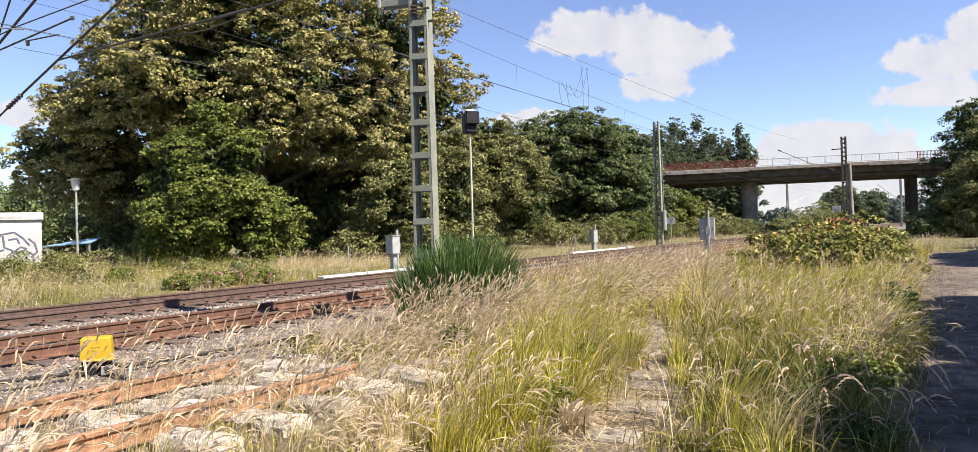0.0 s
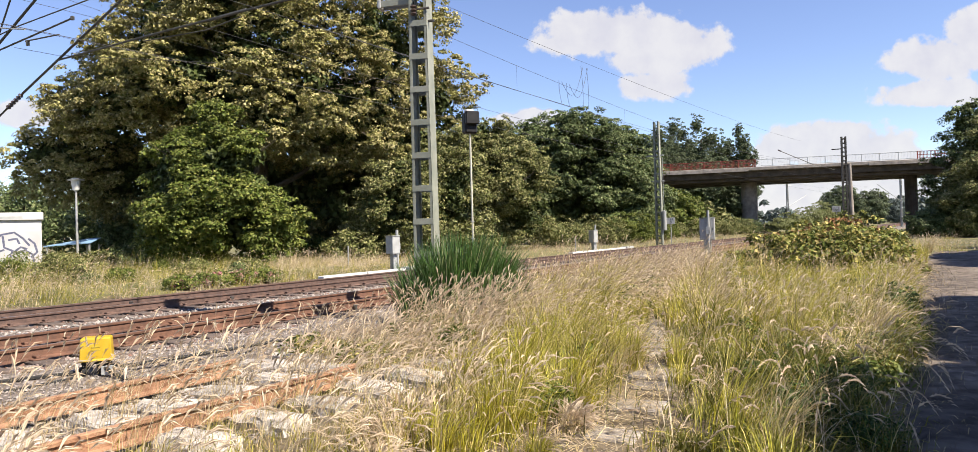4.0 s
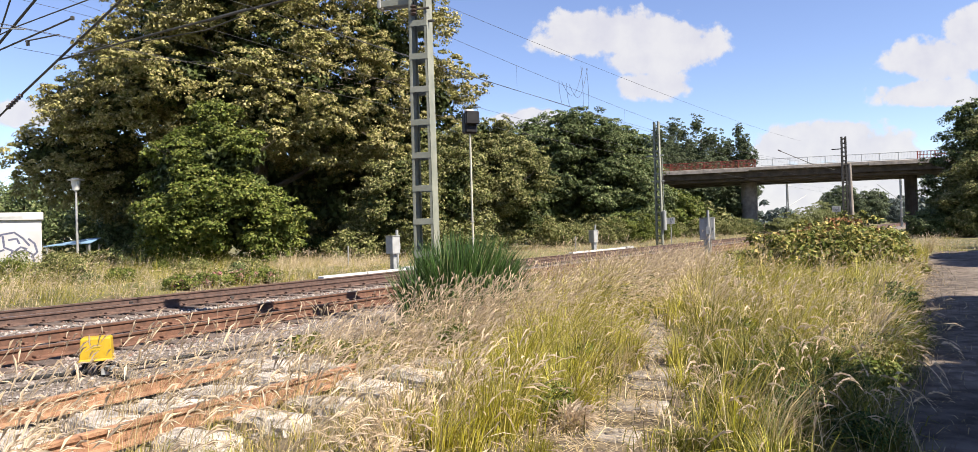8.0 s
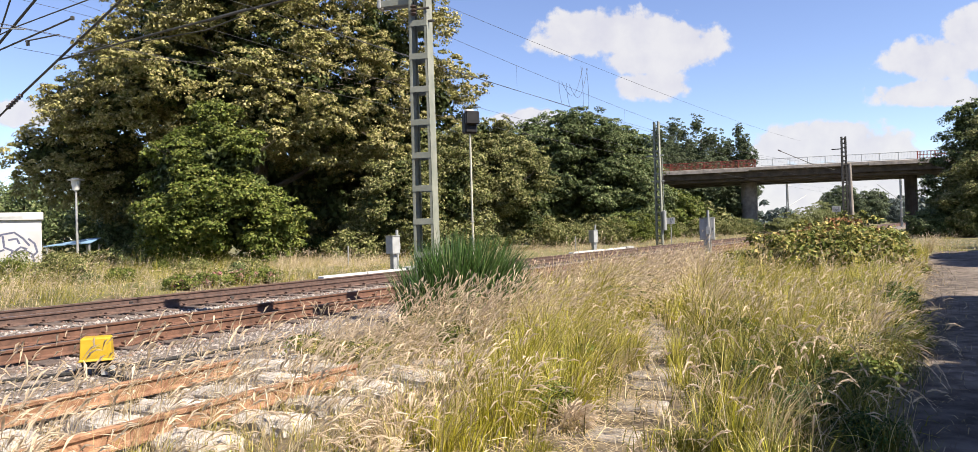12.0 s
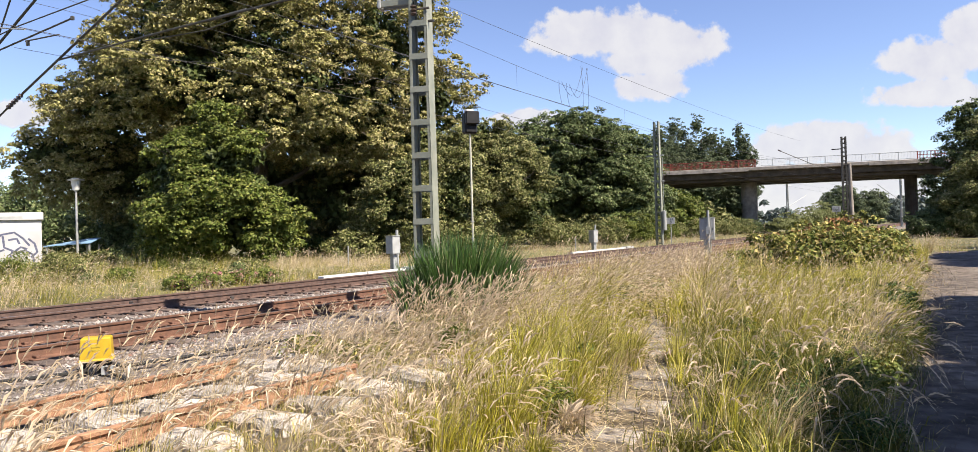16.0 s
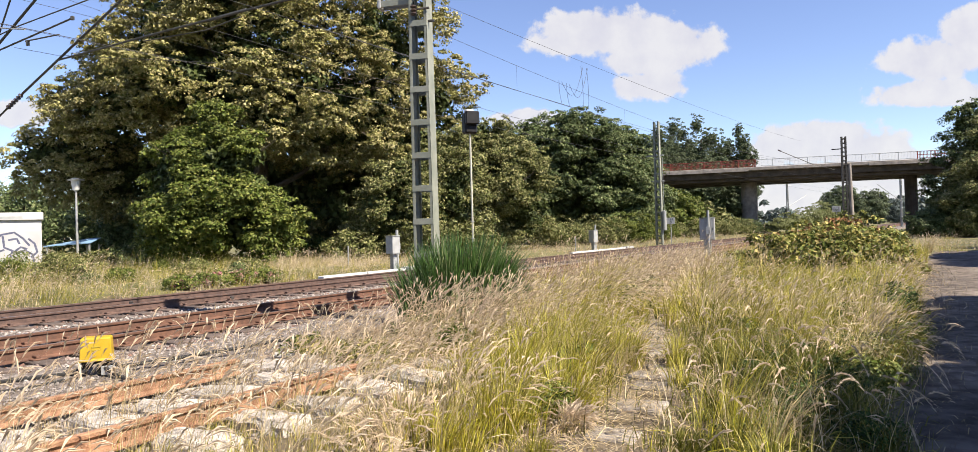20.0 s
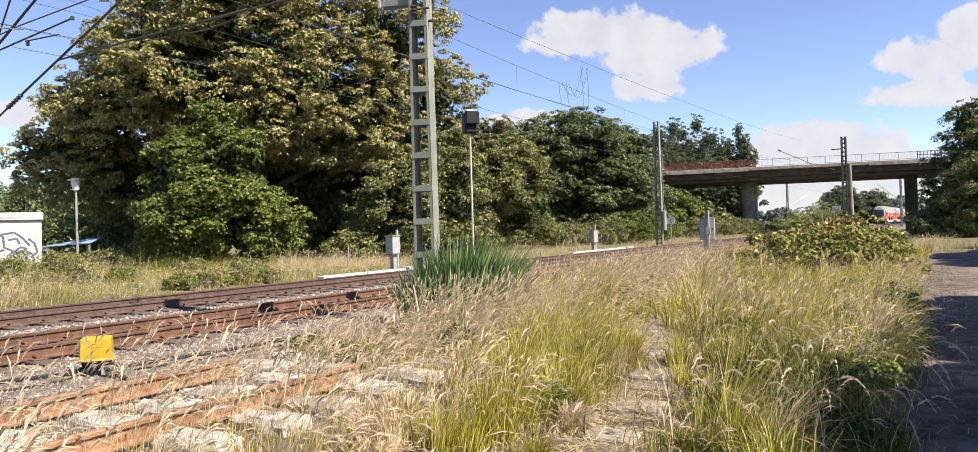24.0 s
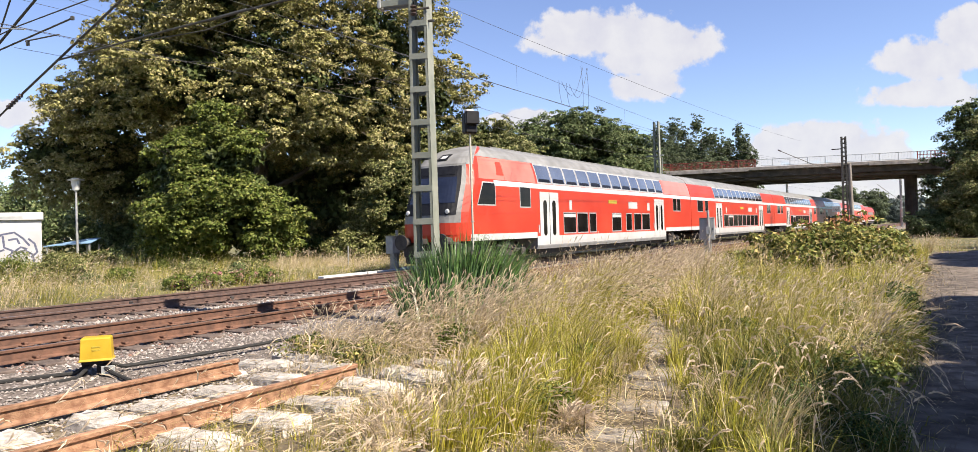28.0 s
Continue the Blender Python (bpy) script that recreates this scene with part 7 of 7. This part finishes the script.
# ---------------------------------------------------------------- trackside things
def build_equipment():
    # yellow junction housing on its stand in the gravel
    y = thing("junction_box", "yellow plastic trackside junction housing on a black stand", "junction box", Matrix.Translation((0.055, 0, 0)) @ along(-3.70, 6.72, -0.25) @ pose(0, 0, 0, 0, 0, -38) @ Matrix.Diagonal((0.94, 0.94, 0.94, 1)))
    hood = bmesh.new()
    lay = [(-0.19, 0.19, -0.14, 0.14, 0.20), (-0.19, 0.19, -0.14, 0.14, 0.215), (-0.176, 0.176, -0.126, 0.126, 0.225), (-0.165, 0.165, -0.115, 0.115, 0.475), (-0.15, 0.15, -0.10, 0.10, 0.49)]
    rows = [[hood.verts.new(q) for q in ((a, c, z), (b, c, z), (b, d, z), (a, d, z))] for a, b, c, d, z in lay]
    for A, B in zip(rows, rows[1:]):
        for k in range(4):
            hood.faces.new((A[k], A[(k + 1) % 4], B[(k + 1) % 4], B[k]))
    hood.faces.new(rows[0][::-1])
    hood.faces.new(rows[-1])
    bmesh.ops.bevel(hood, geom=[e for e in hood.edges], offset=0.008, segments=1, affect="EDGES")
    part("hood", hood, M_YELLOW, y)
    for i in range(2):
        part("marking_bar", box(-0.04, 0.05, -0.126, -0.116, 0.33 + 0.04 * i, 0.343 + 0.04 * i), M_YELLOW_DIRT, y, "faint unreadable marking")
    part("base_plate", box(-0.16, 0.16, -0.10, 0.10, 0.165, 0.20, 0.008), M_BLACK, y)
    for x in (-0.14, 0.02, 0.14):
        part("leg", box(x - 0.025, x + 0.025, -0.03, 0.03, -0.16, 0.17, 0.004), M_BLACK, y)
    part("bracket", box(0.05, 0.2, -0.09, -0.06, 0.02, 0.13, 0.004), M_GALV, y, "pale galvanised bracket")
    for pts in ([(-0.05, 0, 0.17), (-0.25, 0.02, 0.06), (-0.9, -0.15, 0.06), (-2.0, -0.5, 0.05), (-3.2, -0.7, 0.05)],
                [(-0.05, 0, 0.17), (-0.2, -0.12, 0.02), (-0.7, -0.55, 0.015), (-1.5, -0.8, 0.01), (-2.6, -1.3, 0.0)],
                [(0.05, 0, 0.17), (0.3, 0.1, 0.08), (0.9, 0.45, 0.075), (1.7, 0.9, 0.08), (2.4, 1.4, 0.08)],
                [(0.0, 0, 0.17), (0.2, -0.15, 0.04), (0.4, -0.4, -0.02)]):
        cb = tube([Vector(q) for q in pts], 0.026, 7)
        part("cable", cb, M_RUBBER, y, "black rubber cable")
    # grey cabinets on posts
    def cabinet(s, o, w, h, z, pole_h, turn, label):
        c = thing("signal_cabinet", label, "cabinet", along(s, o, -0.35) @ pose(0, 0, 0, 0, 0, turn), "grey cabinets")
        body = part("housing", box(-w / 2, w / 2, 0.03, 0.36, z, z + h, 0.015), M_GREYBOX, c)
        part("door", box(-w / 2 + 0.03, w / 2 - 0.03, 0.015, 0.03, z + 0.03, z + h - 0.03, 0.004), M_GREYBOX, body)
        part("lock", box(w / 2 - 0.09, w / 2 - 0.06, 0.003, 0.016, z + h * 0.45, z + h * 0.55), M_BLACK, body)
        part("rain_cap", box(-w / 2 - 0.02, w / 2 + 0.02, 0.01, 0.39, z + h, z + h + 0.025, 0.005), M_GREYBOX, body)
        part("post", tube([(0.06, -0.04, -0.5), (0.06, -0.04, pole_h)], 0.055, 10), M_GALV, c, "round grey post")
        part("conduit", box(-w / 4, w / 4, 0.1, 0.26, 0.0, z, 0.01), M_GALV, c)
        part("switch_box", box(-0.04, 0.14, -0.13, -0.09, z + h * 0.25, z + h * 0.6, 0.01), M_GALV, c)
        return c
    cabinet(22.4, 7.0, 0.62, 0.92, 1.0, 2.25, -78, "grey signal cabinet on a post above the grass")
    cabinet(13.6, -2.6, 0.52, 0.68, 0.88, 1.80, 70, "grey signal cabinet on a post beyond the rails")
    cabinet(32.9, -2.7, 0.5, 0.75, 0.75, 1.85, 65, "small grey signal cabinet on a post beyond the rails")
    # light signal on a slim post
    sg = thing("railway_signal", "dark light signal on a slim pale post", "railway signal", along(4.12, 7.05, -0.10) @ pose(0, 0, 0, 0, 0, -35))
    part("post", tube([(0, 0, -0.3), (0, 0, 3.42)], 0.021, 10), M_CREAM, sg, "slim cream-white post")
    part("head", box(-0.14, 0.14, -0.10, 0.11, 3.42, 3.86, 0.035), M_BLACK, sg)
    part("hood", box(-0.15, 0.15, -0.19, -0.10, 3.60, 3.87, 0.02), M_BLACK, sg)
    part("cap", box(-0.09, 0.09, -0.05, 0.08, 3.86, 3.92, 0.01), M_WHITE, sg, "white cap plate")
    for z in (0.9, 1.25, 1.6):
        part("clip", box(-0.03, 0.03, -0.03, 0.03, z, z + 0.02), M_GALV, sg)
    # kilometre signs
    def km_sign(s, o, z, text, turn, label):
        k = thing("kilometre_sign", label, "sign", along(s, o, -0.2) @ pose(0, 0, 0, 0, 0, turn))
        part("plate", box(-0.32, 0.32, -0.01, 0.01, z, z + 0.5, 0.004), M_WHITE, k)
        part("post", tube([(0, 0.05, -0.3), (0, 0.05, z + 0.5)], 0.035, 8), M_GALV, k)
        fc = bpy.data.curves.new("digits", "FONT")
        two = "\n" in text
        fc.body, fc.size, fc.align_x, fc.extrude = text, 0.27 if two else 0.38, "CENTER", 0.002
        fc.space_line = 0.85
        fo = new("digits", fc)
        fc.materials.append(M_BLACK)
        fo.parent, fo.matrix_basis = k, pose(0, -0.016, z + (0.28 if two else 0.12), 90, 0, 0)
    km_sign(60.2, 7.6, 2.25, "161", -86, "white kilometre sign with black digits")
    km_sign(46.5, -2.42, 1.62, "161\n0", -84, "white kilometre sign with black digits in two rows")
    # white-painted boards lying beside the far track
    for s0, s1, nm in ((9.0, 13.4, "a"), (28.5, 36.5, "b")):
        L = s1 - s0
        c = along((s0 + s1) / 2, -2.15 if nm == "a" else -2.3, -0.2)
        wb = thing("white_board", "white painted board lying along the far track", "board", c, "boards")
        k = 2
        for i in range(k):
            part("board", box(-L / 2 + L / k * i + 0.02, -L / 2 + L / k * (i + 1) - 0.02, -0.14, 0.14, 0.02, 0.17, 0.015), M_WHITE, wb)
        part("end_box", box(L / 2 + 0.1, L / 2 + 1.3, -0.2, 0.2, 0.0, 0.22, 0.02), M_GREYBOX, wb, "grey end housing")
        for i in range(4):
            part("support", box(-L / 2 + 0.3 + i * (L - 0.6) / 3 - 0.06, -L / 2 + 0.3 + i * (L - 0.6) / 3 + 0.06, -0.2, 0.2, -0.15, 0.02), M_GREYBOX, wb)
    # thin posts on the verge
    for s, o in ((14.5, -6.0), (29.8, -2.6)):
        thing("marker_post", "thin grey marker post on the verge", "post", along(s, o, -0.3), me=bm_mesh("marker_post", tube([(0, 0, 0), (0, 0, 1.15)], 0.025, 6), M_GALV))


def build_left_side():
    # flat-roofed white building with spray paint
    b = thing("utility_building", "small white flat-roofed building with dark graffiti", "building", pose(-21.35, 34.3, -0.15, 0, 0, 33))
    part("wall", box(-6.0, 0.0, 0.0, 5.0, 0.0, 2.62, 0.01), M_WALLWHITE, b, "white rendered wall")
    part("tinted_field", box(-5.9, -0.05, -0.008, -0.003, 0.1, 2.08), M_PINKWALL, b, "wall field with faded tint")
    part("roof_slab", box(-6.12, 0.08, -0.12, 5.1, 2.62, 2.98, 0.02), M_WALLWHITE, b, "white flat roof fascia")
    part("vent_strip", box(-3.0, -0.75, -0.128, -0.122, 2.68, 2.80), M_GREYBOX, b)
    strokes = [[(-2.0, 1.6), (-1.6, 1.95), (-1.1, 2.05), (-0.75, 1.75), (-0.5, 1.4)], [(-1.55, 1.9), (-1.5, 1.35), (-1.1, 1.15), (-0.85, 1.35), (-0.6, 1.25)],
               [(-2.0, 0.95), (-1.75, 0.45), (-1.3, 0.75), (-1.2, 1.15)], [(-1.05, 1.05), (-0.7, 1.2), (-0.4, 1.0), (-0.3, 0.4)], [(-2.2, 1.3), (-1.9, 1.1), (-1.5, 1.25)], [(-2.6, 1.75), (-2.3, 1.95), (-2.05, 1.7), (-2.2, 1.4), (-2.5, 1.5)], [(-1.35, 1.7), (-1.0, 1.75), (-0.9, 1.5)], [(-0.55, 1.75), (-0.3, 1.5), (-0.2, 1.1), (-0.45, 0.85)], [(-2.6, 0.6), (-2.3, 1.0), (-2.05, 0.6)]]
    for k, st in enumerate(strokes):
        pts = []
        for i in range(len(st) - 1):
            for f in (0, 0.34, 0.67):
                pts.append(Vector((st[i][0] + (st[i + 1][0] - st[i][0]) * f, -0.0095, st[i][1] + (st[i + 1][1] - st[i][1]) * f)))
        pts.append(Vector((st[-1][0], -0.0095, st[-1][1])))
        bm = bmesh.new()
        A = []
        for i, q in enumerate(pts):
            d = (pts[min(i + 1, len(pts) - 1)] - pts[max(i - 1, 0)]).normalized()
            nn = Vector((-d.z, 0, d.x)) * 0.045
            A.append((bm.verts.new(q + nn), bm.verts.new(q - nn)))
        for (p, q), (s, t) in zip(A, A[1:]):
            bm.faces.new((p, q, t, s))
        part("spray_stroke", bm, M_SPRAY, b, "dark blue spray-paint stroke")
    # street lamp
    l = thing("street_lamp", "grey post-top street lamp with a flat cap", "street lamp", pose(-21.9, 38.2, -0.15))
    part("post", tube([(0, 0, -0.3), (0, 0, 4.25)], 0.075, 12, r2=0.05), M_GALV, l)
    part("lantern", lathe([(0.06, 4.2), (0.17, 4.3), (0.24, 4.75), (0.25, 4.8)], 16), M_LAMPGLASS, l, "white translucent lantern")
    part("cap", lathe([(0.42, 4.80), (0.43, 4.83), (0.12, 4.92), (0.02, 4.95)], 18), M_GALV, l, "flat grey cap")
    # blue-covered shelter half hidden behind the verge
    s = thing("blue_shelter", "low blue sheet roof behind the verge grass", "shelter", pose(-22.75, 39.5, 0.12, 0, 0, 6) @ Matrix.Diagonal((0.888, 0.888, 0.888, 1)))
    rf = bmesh.new()
    vs = [rf.verts.new(q) for q in ((-1.4, -1, 1.22), (1.3, -1, 1.36), (1.1, 1.0, 1.66), (0.2, 1.0, 1.60), (-1.4, -1, 1.17), (1.3, -1, 1.31), (1.1, 1.0, 1.61), (0.2, 1.0, 1.55))]
    for q in ((0, 1, 2, 3), (7, 6, 5, 4), (0, 4, 5, 1), (1, 5, 6, 2), (2, 6, 7, 3), (3, 7, 4, 0)):
        rf.faces.new([vs[i] for i in q])
    part("roof_sheet", rf, M_BLUE, s)
    for x, yy in ((-1.25, -0.9), (1.2, -0.9), (1.0, 0.9), (0.3, 0.9)):
        part("post", box(x - 0.04, x + 0.04, yy - 0.04, yy + 0.04, -0.2, 1.2 + 0.05 * x), M_GALV, s)


# ---------------------------------------------------------------- clouds
CLOUD_D = 2600.0


def build_clouds():
    """Sheet of fair-weather cloud far behind everything."""
    m = bpy.data.materials.new("cloud")
    m.use_nodes = True
    n, l = m.node_tree.nodes, m.node_tree.links
    n.remove(n["Principled BSDF"])
    tc = n.new("ShaderNodeTexCoord")
    no = n.new("ShaderNodeTexNoise")
    no.inputs["Scale"].default_value = 0.0085
    no.inputs["Detail"].default_value = 9
    no.inputs["Roughness"].default_value = 0.55
    l.new(tc.outputs["Object"], no.inputs["Vector"])
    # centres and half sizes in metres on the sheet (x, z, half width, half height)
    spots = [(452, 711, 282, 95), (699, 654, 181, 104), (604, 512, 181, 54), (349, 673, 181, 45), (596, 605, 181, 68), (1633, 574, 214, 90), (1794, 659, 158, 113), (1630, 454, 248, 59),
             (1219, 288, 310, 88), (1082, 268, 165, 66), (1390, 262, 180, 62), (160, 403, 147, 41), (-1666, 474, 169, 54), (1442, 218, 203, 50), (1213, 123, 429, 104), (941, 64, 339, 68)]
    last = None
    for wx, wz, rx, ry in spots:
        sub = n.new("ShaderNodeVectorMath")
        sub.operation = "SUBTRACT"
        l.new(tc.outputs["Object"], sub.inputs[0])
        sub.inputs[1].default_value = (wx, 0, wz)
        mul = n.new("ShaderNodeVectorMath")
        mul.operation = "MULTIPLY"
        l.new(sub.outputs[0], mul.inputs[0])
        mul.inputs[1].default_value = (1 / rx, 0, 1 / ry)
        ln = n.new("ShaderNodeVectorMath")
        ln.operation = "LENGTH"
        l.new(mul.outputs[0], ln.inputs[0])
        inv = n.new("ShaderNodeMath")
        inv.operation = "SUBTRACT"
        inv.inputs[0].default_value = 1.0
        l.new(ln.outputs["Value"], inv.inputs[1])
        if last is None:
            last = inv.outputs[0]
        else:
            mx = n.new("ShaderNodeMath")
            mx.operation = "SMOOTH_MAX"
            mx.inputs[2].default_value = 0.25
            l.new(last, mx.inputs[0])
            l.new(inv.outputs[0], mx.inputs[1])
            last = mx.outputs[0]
    add = n.new("ShaderNodeMath")
    add.operation = "MULTIPLY_ADD"
    add.inputs[1].default_value = 1.9
    l.new(no.outputs["Fac"], add.inputs[0])
    l.new(last, add.inputs[2])
    mr = n.new("ShaderNodeMapRange")
    mr.interpolation_type = "SMOOTHSTEP"
    mr.inputs["From Min"].default_value, mr.inputs["From Max"].default_value = 0.92, 1.20
    mr.inputs["To Min"].default_value, mr.inputs["To Max"].default_value = 0.0, 0.93
    l.new(add.outputs[0], mr.inputs["Value"])
    em = n.new("ShaderNodeEmission")
    cr = n.new("ShaderNodeValToRGB")
    cr.color_ramp.elements[0].position, cr.color_ramp.elements[1].position = 0.35, 0.62
    cr.color_ramp.elements[0].color, cr.color_ramp.elements[1].color = (0.88, 0.87, 0.94, 1), (1.0, 0.985, 1.0, 1)
    l.new(no.outputs["Fac"], cr.inputs["Fac"])
    l.new(cr.outputs["Color"], em.inputs["Color"])
    em.inputs["Strength"].default_value = 0.345
    tp = n.new("ShaderNodeBsdfTransparent")
    ms = n.new("ShaderNodeMixShader")
    l.new(mr.outputs["Result"], ms.inputs["Fac"])
    l.new(tp.outputs[0], ms.inputs[1])
    l.new(em.outputs[0], ms.inputs[2])
    l.new(ms.outputs[0], n["Material Output"].inputs["Surface"])
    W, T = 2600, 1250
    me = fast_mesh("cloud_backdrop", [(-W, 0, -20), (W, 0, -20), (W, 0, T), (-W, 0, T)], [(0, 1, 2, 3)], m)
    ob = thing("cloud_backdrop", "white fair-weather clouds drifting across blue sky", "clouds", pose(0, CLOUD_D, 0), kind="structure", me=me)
    return ob


def motions():
    for ob, u, L in TRAIN:
        walk(ob, [(0.5 * i, car_pose(NOSE_END + SPEED * (28.0 - 0.5 * i) + u, L)) for i in range(57)])
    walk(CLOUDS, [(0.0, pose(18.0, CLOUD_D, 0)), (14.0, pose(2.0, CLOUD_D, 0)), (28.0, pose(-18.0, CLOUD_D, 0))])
    for k, (ob, x, y, z) in enumerate(SWAY):
        rows = []
        flat = ob.name.startswith("tall_stalks") or ob.name.startswith("stray_grass")
        for i in range(41):
            t = 0.7 * i
            g = 0.6 + 0.5 * math.sin(t * 0.55 - x * 0.25 + y * 0.12)
            rx = 1.5 * g * math.sin(t * 2.3 + x * 0.8 + k * 0.9)
            ry = 2.4 * g * math.sin(t * 1.9 - x * 0.6 + y * 0.4) + 1.2 * g
            if flat:          # pressed down once the train comes near
                ry += 62 * min(1, max(0, (t - 25.2) / 1.6))
            if ob.name.startswith("iris"):          # gusts lay the leaves over late on
                gust = min(1, max(0, (t - 22.4) / 1.4))
                rx += -27 * gust
                ry += (x + 0.6) * 12 * gust + 1.2 * g * math.sin(t * 2.9) - 1.5
            rows.append((t, pose(x, y, z, rx, ry, 0)))
        walk(ob, rows)


build_ground()
build_tracks()
build_road()
build_bridge()
build_catenary()
build_train()
build_trees()
build_plants()
build_grass()
build_equipment()
build_left_side()
CLOUDS = build_clouds()
motions()
